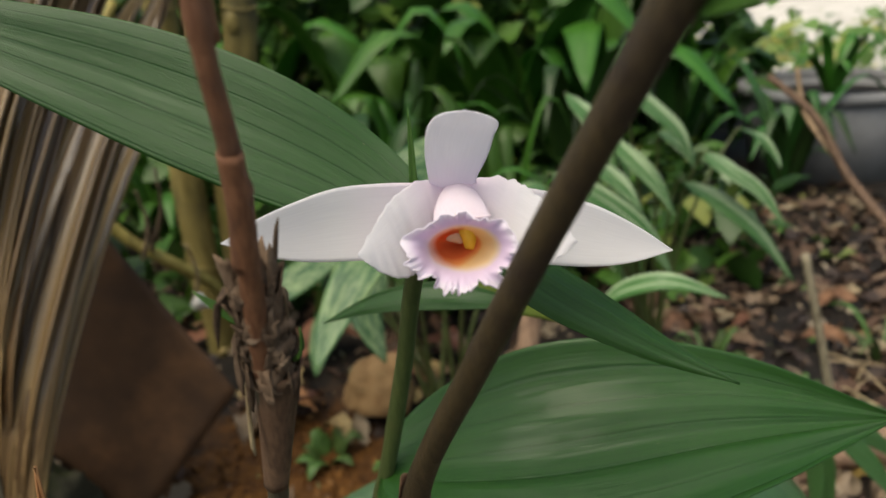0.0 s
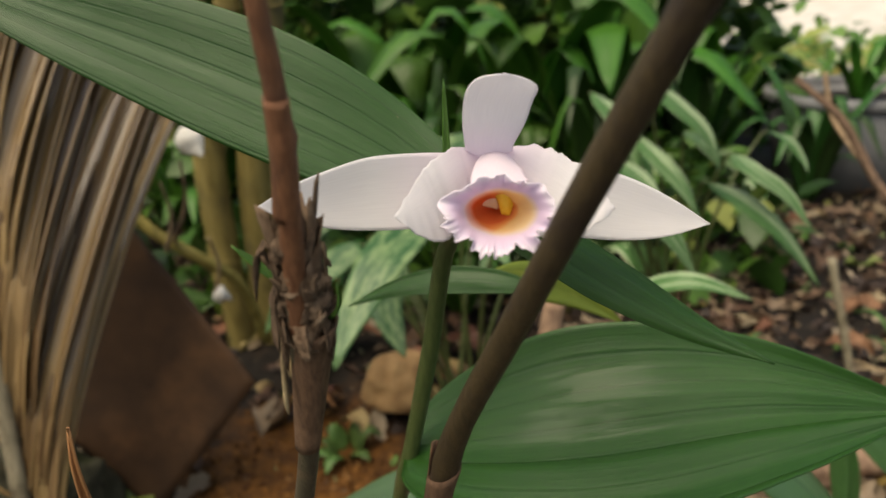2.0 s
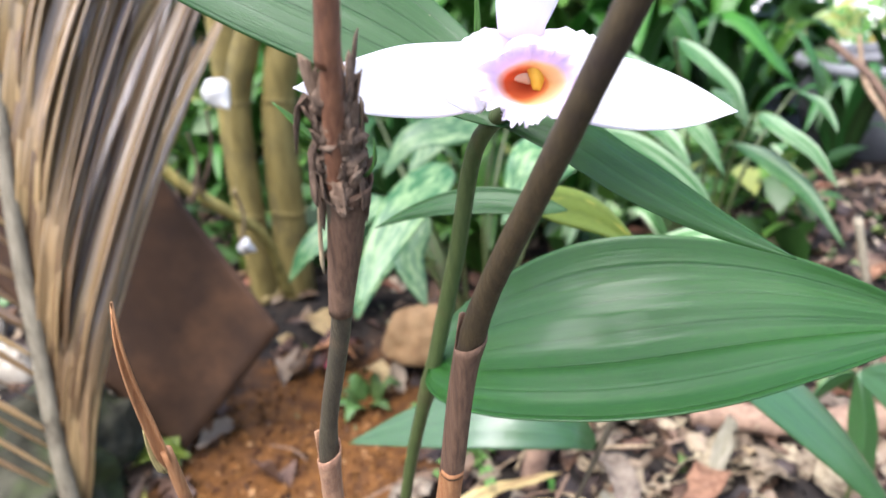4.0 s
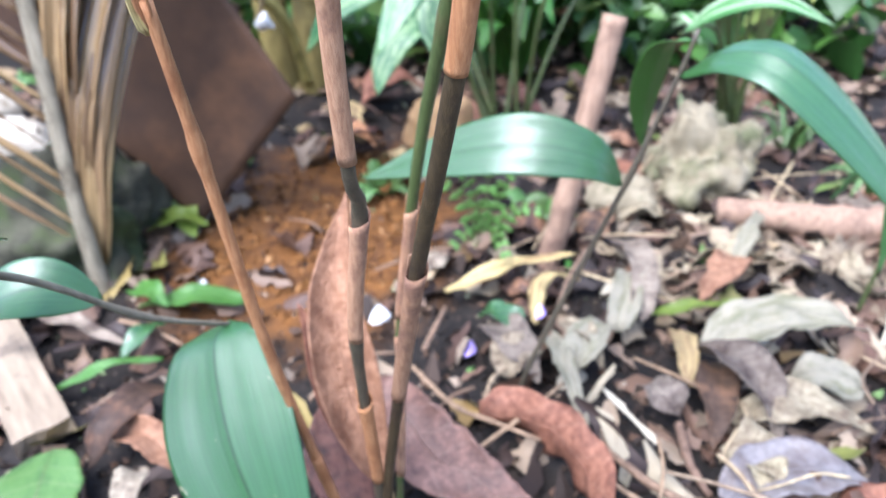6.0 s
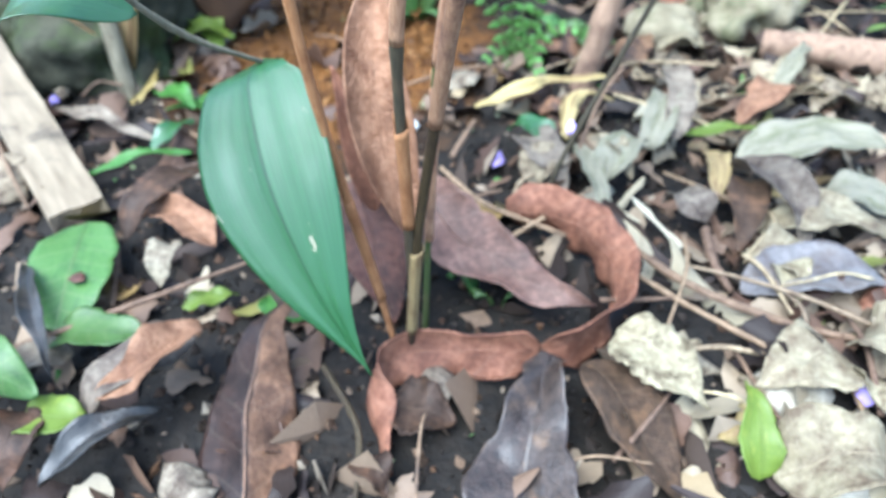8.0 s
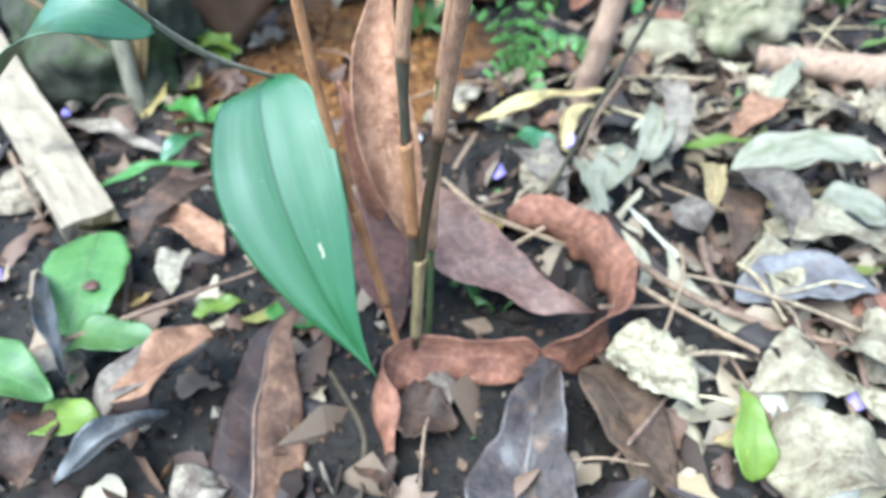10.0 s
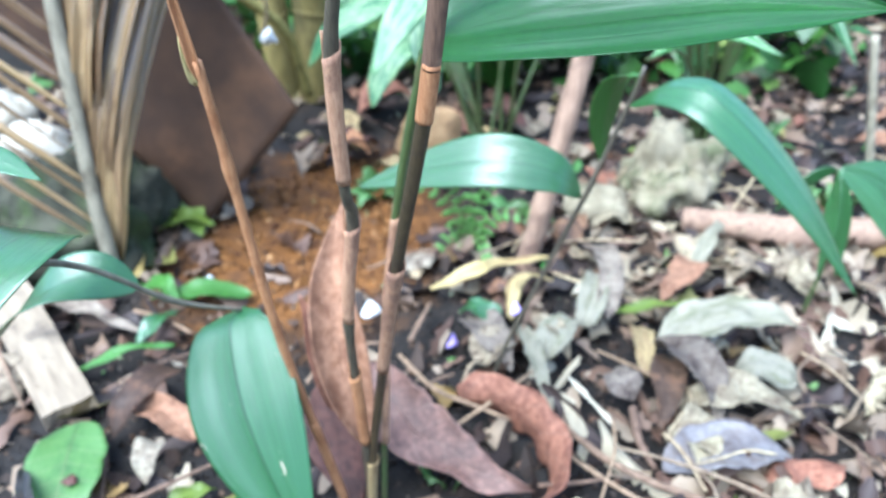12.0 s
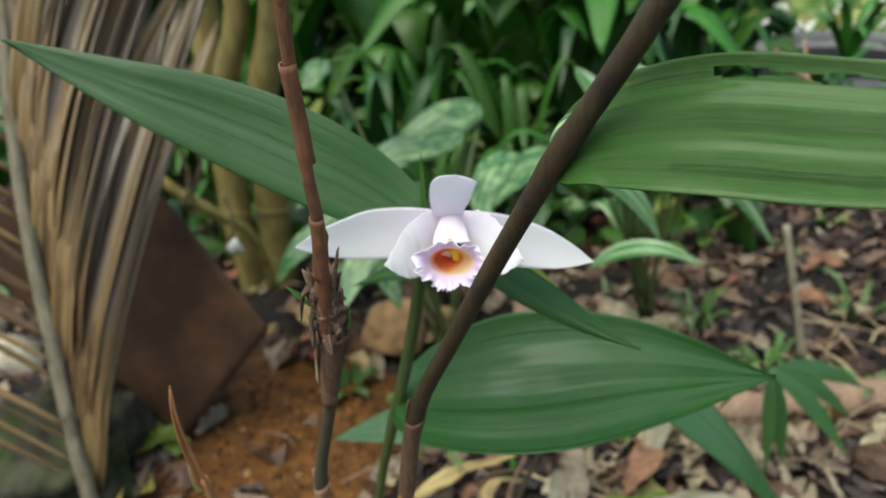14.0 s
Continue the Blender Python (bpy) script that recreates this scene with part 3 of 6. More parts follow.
def tube(name, ctrl, radii, n=28, sides=10, bulge=(), rough=0.0, flat=1.0):
    """A round bar along control points; radii from start to end; bulge: (place 0 to 1, extra radius)."""
    c = curve(ctrl, n)
    tan = np.gradient(c, axis=0)
    v = np.linspace(0, 1, n)
    r = np.interp(v, np.linspace(0, 1, len(radii)), radii)
    for p, x in bulge:
        r = r + x * np.exp(-((v - p) * n / 1.1) ** 2)
    a = unit(np.cross(unit(tan[0]), (0.3, 0.9, 0.2)))
    verts, faces, uv = [], [], []
    for i in range(n):
        t = unit(tan[i])
        a = unit(a - t * np.dot(a, t))
        b = np.cross(t, a)
        for k in range(sides):
            g = 2 * math.pi * k / sides
            rr = r[i]
            if rough:
                rr *= 1 + rough * noise.noise(Vector((math.cos(g) * 1.5, math.sin(g) * 1.5, i * 0.6 + ctrl[0][0] * 50)))
            verts.append(c[i] + rr * (math.cos(g) * a + flat * math.sin(g) * b))
            uv.append((k / sides, v[i]))
    for i in range(n - 1):
        for k in range(sides):
            faces.append((i * sides + k, i * sides + (k + 1) % sides, (i + 1) * sides + (k + 1) % sides, (i + 1) * sides + k))
    faces += [tuple(range(sides))[::-1], tuple((n - 1) * sides + k for k in range(sides))]
    return as_mesh(name, verts, faces, uv)


def boulder(name, size, seed=0, detail=4, lump=0.25, flat_low=0.35):
    bm = bmesh.new()
    bmesh.ops.create_icosphere(bm, subdivisions=detail, radius=1)
    off = Vector((seed * 7.3, seed * 1.7, seed * 3.1))
    for v in bm.verts:
        d = 1 + lump * noise.noise(v.co * 1.3 + off) + lump * 0.5 * noise.noise(v.co * 3.1 + off) + lump * 0.2 * noise.noise(v.co * 8 + off)
        v.co = Vector((v.co.x * size[0], v.co.y * size[1], max(v.co.z, -flat_low) * size[2])) * d
    me = bpy.data.meshes.new(name)
    bm.to_mesh(me)
    bm.free()
    me.polygons.foreach_set("use_smooth", [True] * len(me.polygons))
    return me


def part(name, me, mat, parent, label=""):
    ob = new(name, me)
    if not me.materials:
        me.materials.append(mat)
    if parent:
        ob.parent = parent
        ob.matrix_parent_inverse = Matrix.Translation(-parent.location)
    return tagged(ob, label) if label else ob


def thing(name, me, mat, label, category, group="", at=None, kind=""):
    ob = part(name, me, mat, None)
    if at is not None:
        ob.matrix_world = at
    return tagged(ob, label, category, group, kind)


def empty(name, label, category, base, group=""):
    ob = new(name)
    ob.location, ob.empty_display_size = base, 0.02
    return tagged(ob, label, category, group)


# ---- ground: one sheet to the horizon, with a low rise under the orchid ----
def rise(x, y):
    k = min(1.0, max(0.0, (0.62 - y) / 0.24))
    h = 0.028 * k * k * (3 - 2 * k)
    near = max(0.0, 1 - (abs(x) + abs(y - 0.7)) / 6)
    h += near * (0.012 * noise.noise(Vector((x * 5, y * 5, 0))) + 0.005 * noise.noise(Vector((x * 22, y * 22, 3))) + 0.0022 * noise.noise(Vector((x * 75, y * 75, 5))))
    return h


def ground_sheet():
    def steps(lo, hi, fine, far):
        mid = list(np.arange(lo, hi, fine))
        out, step, a, b = [], fine, lo, hi
        while b < far:
            step *= 1.35
            a, b = a - step, b + step
            out.append((a, b))
        return [p[0] for p in reversed(out)] + mid + [p[1] for p in out]
    xs, ys = steps(-0.9, 1.1, 0.009, 400), steps(0.0, 1.7, 0.009, 400)
    verts = [(x, y, rise(x, y)) for y in ys for x in xs]
    n = len(xs)
    faces = [(j * n + i, j * n + i + 1, (j + 1) * n + i + 1, (j + 1) * n + i) for j in range(len(ys) - 1) for i in range(n - 1)]
    return as_mesh("ground", verts, faces)


thing("ground", ground_sheet(), M_SOIL, "dark damp garden soil with a spill of orange clay", "ground", kind="structure")


def slab(name, x0, x1, y0, y1, z0, z1):
    bm = bmesh.new()
    bmesh.ops.create_cube(bm, size=1, matrix=Matrix.Translation(((x0 + x1) / 2, (y0 + y1) / 2, (z0 + z1) / 2)) @ Matrix.Diagonal((x1 - x0, y1 - y0, z1 - z0, 1)))
    bmesh.ops.bevel(bm, geom=bm.edges[:], offset=0.01, segments=2, affect="EDGES")
    me = bpy.data.meshes.new(name)
    bm.to_mesh(me)
    bm.free()
    return me


thing("pavement", slab("pavement", 1.48, 9.0, 2.45, 30, -0.05, 0.03), M_PAVING, "pale concrete path beyond the planting", "pavement", kind="structure")

# ---- the orchid ----
BASE = (0.076, 0.322, 0.035)
orchid = empty("orchid_plant", "terrestrial orchid with a white flower, pleated leaves and sheathed canes", "orchid", BASE)


def stretch_of(cane, low, high):
    """The piece of a cane's curve between two heights."""
    c = curve(cane, 300)
    c = c[(c[:, 2] > low) & (c[:, 2] < high)]
    return [c[int(k)] for k in np.linspace(0, len(c) - 1, 6)]


def sheath(ctrl, r0, r1, mat, cane, label="", lip=True, n=16):
    """A dry leaf sheath round a cane, with a slanted, slightly open mouth at its upper end."""
    c = curve(ctrl, n)
    tan = unit(c[-1] - c[0])
    a = unit(np.cross(tan, (0.2, 1, 0.1)))
    b = np.cross(tan, a)
    grid = np.zeros((n, 15, 3))
    for i in range(n):
        v = i / (n - 1)
        r = r0 + (r1 - r0) * v + (0.0005 * max(0, v - 0.85) / 0.15 if lip else 0)
        for j in range(15):
            g = -0.25 + 6.45 * j / 14
            up = 0.012 * (j / 14 - 0.4) * max(0, (v - 0.7) / 0.3) if lip else 0
            ridge = 1 + 0.035 * math.sin(g * 9)
            grid[i, j] = c[i] + tan * up + (r * ridge + 0.0004 * j / 14) * (math.cos(g) * a + math.sin(g) * b)
    return part("sheath", shell("sheath", grid, 0.0004), mat, cane, label)


# the cane with the withered flower head
C1 = [BASE, (0.079, 0.312, 0.165), (0.084, 0.290, 0.288), (0.095, 0.280, 0.361), (0.096, 0.269, 0.384), (0.100, 0.257, 0.453), (0.113, 0.245, 0.507), (0.1195, 0.232, 0.553)]
cane_1 = part("cane", tube("cane", C1, [0.0029, 0.0027, 0.0026, 0.0026, 0.0028], 70, 14, ((0.22, 0.0006), (0.48, 0.0007), (0.62, 0.0006), (0.8, 0.0006)), 0.06), M_CANE, orchid, "dark cane with dry sheaths and a withered head")
sheath([(0.1135, 0.2418, 0.509), (0.117, 0.239, 0.526), (0.121, 0.236, 0.546)], 0.0028, 0.0049, M_DARK_SHEATH, cane_1, "reddish brown flared dry sheath")
sheath(stretch_of(C1, 0.387, 0.452), 0.0031, 0.0033, M_SHEATH, cane_1, "pinkish tan dry sheath")
sheath(stretch_of(C1, 0.29, 0.358), 0.0031, 0.0033, M_SHEATH, cane_1, "pinkish tan dry sheath")
sheath(stretch_of(C1, 0.166, 0.242), 0.0032, 0.0033, M_ORANGE_SHEATH, cane_1, "orange brown sheath")
upper = part("upper_stalk", tube("upper_stalk", [(0.1188, 0.2335, 0.545), (0.123, 0.224, 0.577), (0.125, 0.220, 0.596), (0.125, 0.216, 0.616), (0.125, 0.214, 0.636), (0.126, 0.210, 0.654), (0.127, 0.206, 0.672), (0.129, 0.200, 0.692)], [0.0026, 0.0023, 0.0019, 0.0019, 0.0018], 60, 14, ((0.32, 0.0006), (0.52, 0.0004)), 0.1), M_STALK, orchid, "reddish brown dry flower stalk")
sheath([(0.122, 0.225, 0.575), (0.124, 0.222, 0.587), (0.125, 0.219, 0.599)], 0.0025, 0.0021, M_STALK, upper, "split grey-brown sheath", lip=False)
sheath([(0.125, 0.218, 0.618), (0.125, 0.214, 0.636), (0.125, 0.211, 0.649)], 0.0022, 0.0022, M_STALK, upper, lip=False)
part("knot", tube("knot", [(0.120, 0.2365, 0.540), (0.1207, 0.2345, 0.552), (0.1200, 0.2325, 0.562), (0.1195, 0.231, 0.571)], [0.0036, 0.0052, 0.0046, 0.0026], 26, 18, rough=0.75), M_BRACT, upper, "shaggy knot of withered flower stalks")
rnd = random.Random(4)
for k in range(70):
    g, h = rnd.random() * 6.28, rnd.random()
    o = np.array((0.1205 - 0.001 * h, 0.2355 - 0.004 * h, 0.540 + 0.026 * h))
    d = np.array((math.cos(g), math.sin(g), 0))
    ln = 0.004 + 0.011 * rnd.random() ** 1.6
    tip = o + d * (0.0045 + 0.0035 * rnd.random()) + np.array((0, 0, ln * (1 if rnd.random() > 0.22 else -0.8)))
    part("bract", blade("bract", [o + d * 0.0022, o + d * 0.0052 + (0, 0, ln * 0.3), tip], 0.0022 + 0.0028 * rnd.random(), np.cross(d, (0, 0, 1)) + 0.5 * d * rnd.gauss(0, 1), ("lance", "even", "wedge")[k % 3], 9, 5, 0.0003, cup=0.6, crumple=0.0018, seed=k, ragged=0.4), M_BRACT, upper)
for k, (o, t) in enumerate((((0.1147, 0.236, 0.546), (0.1133, 0.233, 0.525)), ((0.1248, 0.2345, 0.553), (0.1264, 0.232, 0.567)))):
    part("bract", blade("bract", [o, (np.array(o) + t) / 2, t], 0.0018, (0, 1, 0.2), "even", 9, 5, 0.0004, cup=0.6, crumple=0.001, seed=40 + k), M_STRAW_STALK, upper, "pale dangling strip of dry bract")
part("bract", blade("bract", [(0.125, 0.235, 0.548), (0.128, 0.232, 0.552), (0.129, 0.231, 0.558)], 0.003, (0, 1, 0), "lance", 9, 5, 0.0003, cup=0.4), M_LEAF_BRIGHT, upper, "small green bract")
part("bract", blade("bract", [(0.114, 0.237, 0.556), (0.109, 0.236, 0.562), (0.106, 0.235, 0.566)], 0.003, (0, 1, 0.3), "lance", 9, 5, 0.0003, cup=0.4), M_LEAF_BRIGHT, upper, "small green bract")

# the flowering cane
C2 = [(0.080, 0.334, 0.035), (0.081, 0.352, 0.12), (0.085, 0.371, 0.234), (0.104, 0.362, 0.35), (0.124, 0.347, 0.43), (0.137, 0.337, 0.485), (0.146, 0.326, 0.528), (0.158, 0.306, 0.548)]
cane_2 = part("cane", tube("cane", C2, [0.0022, 0.0022, 0.0025, 0.003, 0.0036, 0.003], 70, 14, ((0.4, 0.0005), (0.72, 0.0009)), 0.04), M_CANE_GREEN, orchid, "olive green flowering cane")
sheath([(0.085, 0.371, 0.236), (0.091, 0.369, 0.275), (0.097, 0.366, 0.312)], 0.0028, 0.0029, M_SHEATH, cane_2, "pinkish tan sheath")
sheath([(0.0815, 0.352, 0.12), (0.083, 0.362, 0.17), (0.0845, 0.370, 0.225)], 0.0026, 0.0027, M_SHEATH, cane_2, "reddish tan sheath")

# the leaning cane
C3 = [(0.073, 0.315, 0.03), (0.083, 0.313, 0.15), (0.096, 0.306, 0.235), (0.114, 0.282, 0.33), (0.135, 0.257, 0.425), (0.147, 0.246, 0.497), (0.1665, 0.226, 0.55), (0.195, 0.1985, 0.618), (0.2215, 0.176, 0.672), (0.26, 0.148, 0.76)]
cane_3 = part("cane", tube("cane", C3, [0.0026, 0.0028, 0.003, 0.0031, 0.0032, 0.0032, 0.0032, 0.0033, 0.0034], 90, 16, ((0.62, 0.0005), (0.8, 0.0006)), 0.05), M_CANE_BROWN, orchid, "thick dark brown leaning cane")
sheath(stretch_of(C3, 0.447, 0.500), 0.0034, 0.0034, M_DARK_SHEATH, cane_3, "dark brown split sheath")
sheath(stretch_of(C3, 0.424, 0.450), 0.0034, 0.0034, M_ORANGE_SHEATH, cane_3, "orange brown sheath", lip=False)
sheath(stretch_of(C3, 0.238, 0.336), 0.0035, 0.0036, M_SHEATH, cane_3, "tan sheath")
sheath(stretch_of(C3, 0.07, 0.15), 0.0033, 0.0034, M_STRAW, cane_3, "straw-coloured sheath")

# the broken old cane
spike = part("cane", tube("cane", [(0.068, 0.312, 0.035), (0.056, 0.314, 0.11), (0.044, 0.312, 0.183), (0.037, 0.300, 0.27), (0.036, 0.287, 0.36), (0.037, 0.272, 0.44)], [0.0021, 0.0023, 0.0026, 0.0027, 0.0026, 0.0021], 60, 12, ((0.36, 0.0006), (0.86, 0.0008)), 0.14), M_ORANGE_SHEATH, orchid, "broken orange-brown old cane")
part("splinter", blade("splinter", [(0.0365, 0.273, 0.43), (0.0355, 0.268, 0.46), (0.0365, 0.263, 0.485), (0.038, 0.262, 0.503)], 0.0046, (1, 0.2, 0), "needle", 20, 9, 0.0009, cup=1.0, crumple=0.0006, seed=3), M_ORANGE_SHEATH, spike, "tapering splintered tip")
part("splinter", blade("splinter", [(0.034, 0.274, 0.428), (0.033, 0.271, 0.44), (0.0335, 0.268, 0.452)], 0.0035, (1, 0.2, 0), "needle", 10, 5, 0.0006, cup=0.8, crumple=0.001, seed=5), M_STRAW, spike)
sheath([(0.058, 0.314, 0.10), (0.051, 0.3135, 0.14), (0.0445, 0.312, 0.18)], 0.0028, 0.003, M_ORANGE_SHEATH, spike, lip=False)

# pleated leaves
part("leaf", blade("leaf", [(0.1215, 0.350, 0.4265), (0.1848, 0.3278, 0.4475), (0.2576, 0.3292, 0.4555), (0.3282, 0.3346, 0.4509)], 0.0801, (0.37, 0.79, 0.48), "pleated", 60, 61, 0.0005, fold=-0.04, cup=-0.28, pleats=9, pleat=0.00034, wave=0.0012, waves=1.5, seed=2), M_LEAF, orchid, "broad dark green pleated leaf")
part("leaf", blade("leaf", [(0.161, 0.309, 0.541), (0.133, 0.322, 0.561), (0.099, 0.329, 0.580), (0.057, 0.335, 0.599), (0.010, 0.335, 0.619), (-0.040, 0.336, 0.641)], 0.043, (0.25, 0.35, 0.9), "lance", 60, 41, 0.0005, fold=0.16, cup=-0.1, pleats=9, pleat=0.00006, wave=0.001, waves=1.5, seed=3), M_LEAF, orchid, "long dark green pleated leaf with a pointed tip")
part("leaf", blade("leaf", [(0.150, 0.318, 0.545), (0.1755, 0.306, 0.5395), (0.1985, 0.300, 0.5255), (0.224, 0.293, 0.511), (0.2455, 0.287, 0.5015)], 0.017, (-0.2, 0.5, 0.8), "lance", 50, 31, 0.0005, fold=0.3, cup=-0.1, pleats=7, pleat=0.0001, seed=4), M_LEAF, orchid, "narrow dark green folded leaf")
part("leaf", blade("leaf", [(0.1968, 0.1994, 0.6196), (0.2085, 0.1925, 0.6305), (0.2301, 0.1785, 0.6373), (0.2628, 0.160, 0.6391), (0.3248, 0.1125, 0.6477)], 0.0325, (0.38, 0.14, 0.92), "ovate", 90, 61, 0.0005, fold=0.1, cup=-0.12, pleats=9, pleat=0.0002, wave=0.0006, waves=1.2, seed=5,
                   hole=lambda v, u: 0.27 < v < 0.485 and abs(u - 0.74 + 0.25 * (v - 0.27)) < 0.055 + 0.025 * math.sin(v * 47)), M_LEAF_BRIGHT, orchid, "mid-green pleated leaf torn along its edge")
part("leaf", blade("leaf", [(0.185, 0.40, 0.478), (0.16, 0.403, 0.482), (0.135, 0.408, 0.481), (0.112, 0.414, 0.475), (0.088, 0.420, 0.464)], 0.014, (0.1, 0.6, 0.7), "lance", 40, 21, 0.0005, fold=0.15, pleats=4, pleat=0.0002, seed=6), M_LEAF, orchid, "narrow green young leaf")
part("leaf", blade("leaf", [(0.160, 0.415, 0.4800), (0.178, 0.422, 0.4745), (0.203, 0.432, 0.4625), (0.230, 0.441, 0.438)], 0.021, (0.2, 0.6, 0.75), "lance", 30, 15, 0.0005, fold=0.15, pleats=4, pleat=0.0002, seed=7), M_LEAF_LIME, orchid, "yellow-green ageing leaf")
part("leaf_sheath", blade("leaf_sheath", [(0.199, 0.200, 0.624), (0.197, 0.199, 0.629), (0.199, 0.198, 0.634), (0.203, 0.196, 0.637)], 0.0055, (0.6, 0.6, 0.5), "lance", 18, 7, 0.0004, cup=0.5), M_STRIPED, orchid, "pale green striped leaf sheath")

# flower, built about its centre; x to its side, z up, y to its back
FC = Matrix.Translation((0.1625, 0.290, 0.5605)) @ Euler((radians(-14), radians(4.5), radians(3))).to_matrix().to_4x4()
FM = np.array(FC)


def f_pts(*p):
    return [FM[:3, :3] @ (np.array(q) * 0.001) + FM[:3, 3] for q in p]


def f_dir(*d):
    return FM[:3, :3] @ np.array(d, float)


FLOWER_AT = f_pts((0, 8, -2))[0]
flower = part("flower", tube("flower", f_pts((-2, 20, -10), (-1, 15, -4), (-1, 4, 1), (-1, -6, 3), (-1, -11, 5)), [0.0034, 0.0032, 0.0036, 0.004, 0.003], 18, 12), M_PETAL, orchid, "large white orchid flower with an orange and lilac lip")
part("sepal", patch("sepal", f_pts((-1, -2, 8), (-10, 3, 9.3), (-22, 5.5, 9.2), (-35, 4, 7.9), (-46, 0, 4.2), (-56, -5, -0.4), (-64.1, -10.4, -6.1)), f_pts((-1, -2, -2), (-10, 3, -9), (-22, 5, -12.6), (-35, 3, -13.2), (-46, -1, -12.4), (-56, -6, -9.8), (-64.1, -10.4, -6.1)), 40, 19, belly=f_dir(0, 0.001, 0), frill=0.0005, waves=2, seed=1), M_PETAL, flower)
part("sepal", patch("sepal", f_pts((1, -2, 8), (10, 3, 9), (22, 4.5, 7.6), (32, 3, 5.5), (42, 0, 2), (51.5, -4, -3.2), (59.7, -8.8, -9.2)), f_pts((1, -2, -2), (10, 3, -9), (20, 4, -13.4), (32, 2.5, -15), (43.5, -1, -14.6), (52, -4.6, -12.6), (59.7, -8.8, -9.2)), 40, 19, belly=f_dir(0, 0.001, 0), frill=0.0005, waves=2, seed=2), M_PETAL, flower)
part("sepal", patch("sepal", f_pts((-5.5, -6, 4), (-7.6, -11, 8.6), (-8.1, -14, 11.1), (-9, -19, 16.5), (-9, -24, 21.4), (-8.2, -27, 24.4), (-5.6, -30, 26.7), (0.3, -31.5, 27.6)), f_pts((3, -6, 4), (4.8, -11, 8.8), (4.9, -14, 11.7), (7.2, -19, 17.3), (8.2, -24, 22.3), (8.8, -28, 24.9), (5.9, -30.6, 26.5), (0.3, -31.5, 27.6)), 44, 21, belly=f_dir(0, 0.0012, 0), frill=0.0007, waves=2.5, seed=3), M_PETAL, flower, "upright spoon-shaped top sepal")
part("petal", patch("petal", f_pts((-2.5, -9, 7.4), (-7.9, -12, 10.1), (-11.9, -16, 10.2), (-17.4, -22, 6.1), (-21.2, -29, 0.9), (-25, -37, -6.2)), f_pts((-2.5, -11, 3.4), (-5.4, -16, -2.2), (-9.7, -22, -8.8), (-13.2, -31, -12.5), (-20.3, -36, -10), (-25, -37, -6.2)), 60, 27, belly=f_dir(0, -0.001, 0.0008), frill=0.0013, waves=10, seed=4, ragged=0.0005), M_PETAL, flower)
part("petal", patch("petal", f_pts((0.5, -9, 7.6), (4.7, -11, 11.2), (13.8, -13, 10.9), (18, -18, 8.6), (21.8, -24, 4.6), (27.6, -32, -3.7)), f_pts((0.5, -11, 3.4), (4.5, -16, -2.1), (8.2, -22, -10), (15.2, -30, -11.8), (22.3, -33, -8.2), (27.6, -32, -3.7)), 60, 27, belly=f_dir(0, -0.001, 0.0008), frill=0.0015, waves=10, seed=5, ragged=0.0007), M_PETAL, flower)
part("hood", patch("hood", f_pts((-3.6, -10.6, 8.6), (-5.6, -18, 5.8), (-6.8, -25, 3.2), (-7.2, -32, 1.2)), f_pts((3.2, -10.6, 9), (5.2, -18, 6.6), (6.2, -25, 4.2), (6.8, -32, 2.4)), 24, 21, belly=f_dir(0, 0, 0.0022), frill=0.0006, waves=5, seed=6), M_HOOD, flower, "pale pink hood over the throat")


def lip_mesh():
    """A funnel with a frilled rim, wide to the sides and below, narrow above."""
    nr, na = 52, 300
    grid = np.zeros((nr, na, 3))
    for i in range(nr):
        s = i / (nr - 1)
        for j in range(na):
            g = math.pi / 2 + 2 * math.pi * j / (na - 1)
            cx, cz = math.cos(g), math.sin(g)
            up = max(0, cz)
            wide, tall = 13.6 * (1 - 0.1 * up), 9.6 if cz < 0 else 8.0
            reach = 1 / math.sqrt((cx / wide) ** 2 + (cz / tall) ** 2)
            frill = max(0, (s - 0.55) / 0.45) ** 1.6
            edge = max(0, (s - 0.78) / 0.22) ** 1.4
            ruffle = 1.5 * noise.noise(Vector((cx * 2.6, cz * 2.6, 0.3 + 0.5 * s))) + 1.1 * noise.noise(Vector((cx * 5.1, cz * 5.1, 2.7 + 1.2 * s)))
            tooth = (0.35 + 0.65 * (cz < -0.1)) * (1.3 * noise.noise(Vector((cx * 5.2, cz * 5.2, 5.1))) + 1.1 * noise.noise(Vector((cx * 10, cz * 10, 1.1))))
            r = reach * (0.5 * min(1, s / 0.5) ** 0.85 + 0.5 * max(0, (s - 0.4) / 0.6)) * (1 + 0.11 * frill * ruffle + (0.27 if cz < -0.1 else 0.1) * edge * tooth)
            y = -25 - 5.5 * min(1, s / 0.5) ** 1.3 - 9.5 * max(0, (s - 0.42) / 0.58) ** 0.8 + frill * 1.8 * ruffle + edge * 0.9 * tooth + 2.0 * frill * abs(cx)
            grid[i, j] = f_pts((-0.4 + r * cx, y, -4.6 + r * cz))[0]
    return shell("lip", grid, 0.0003)


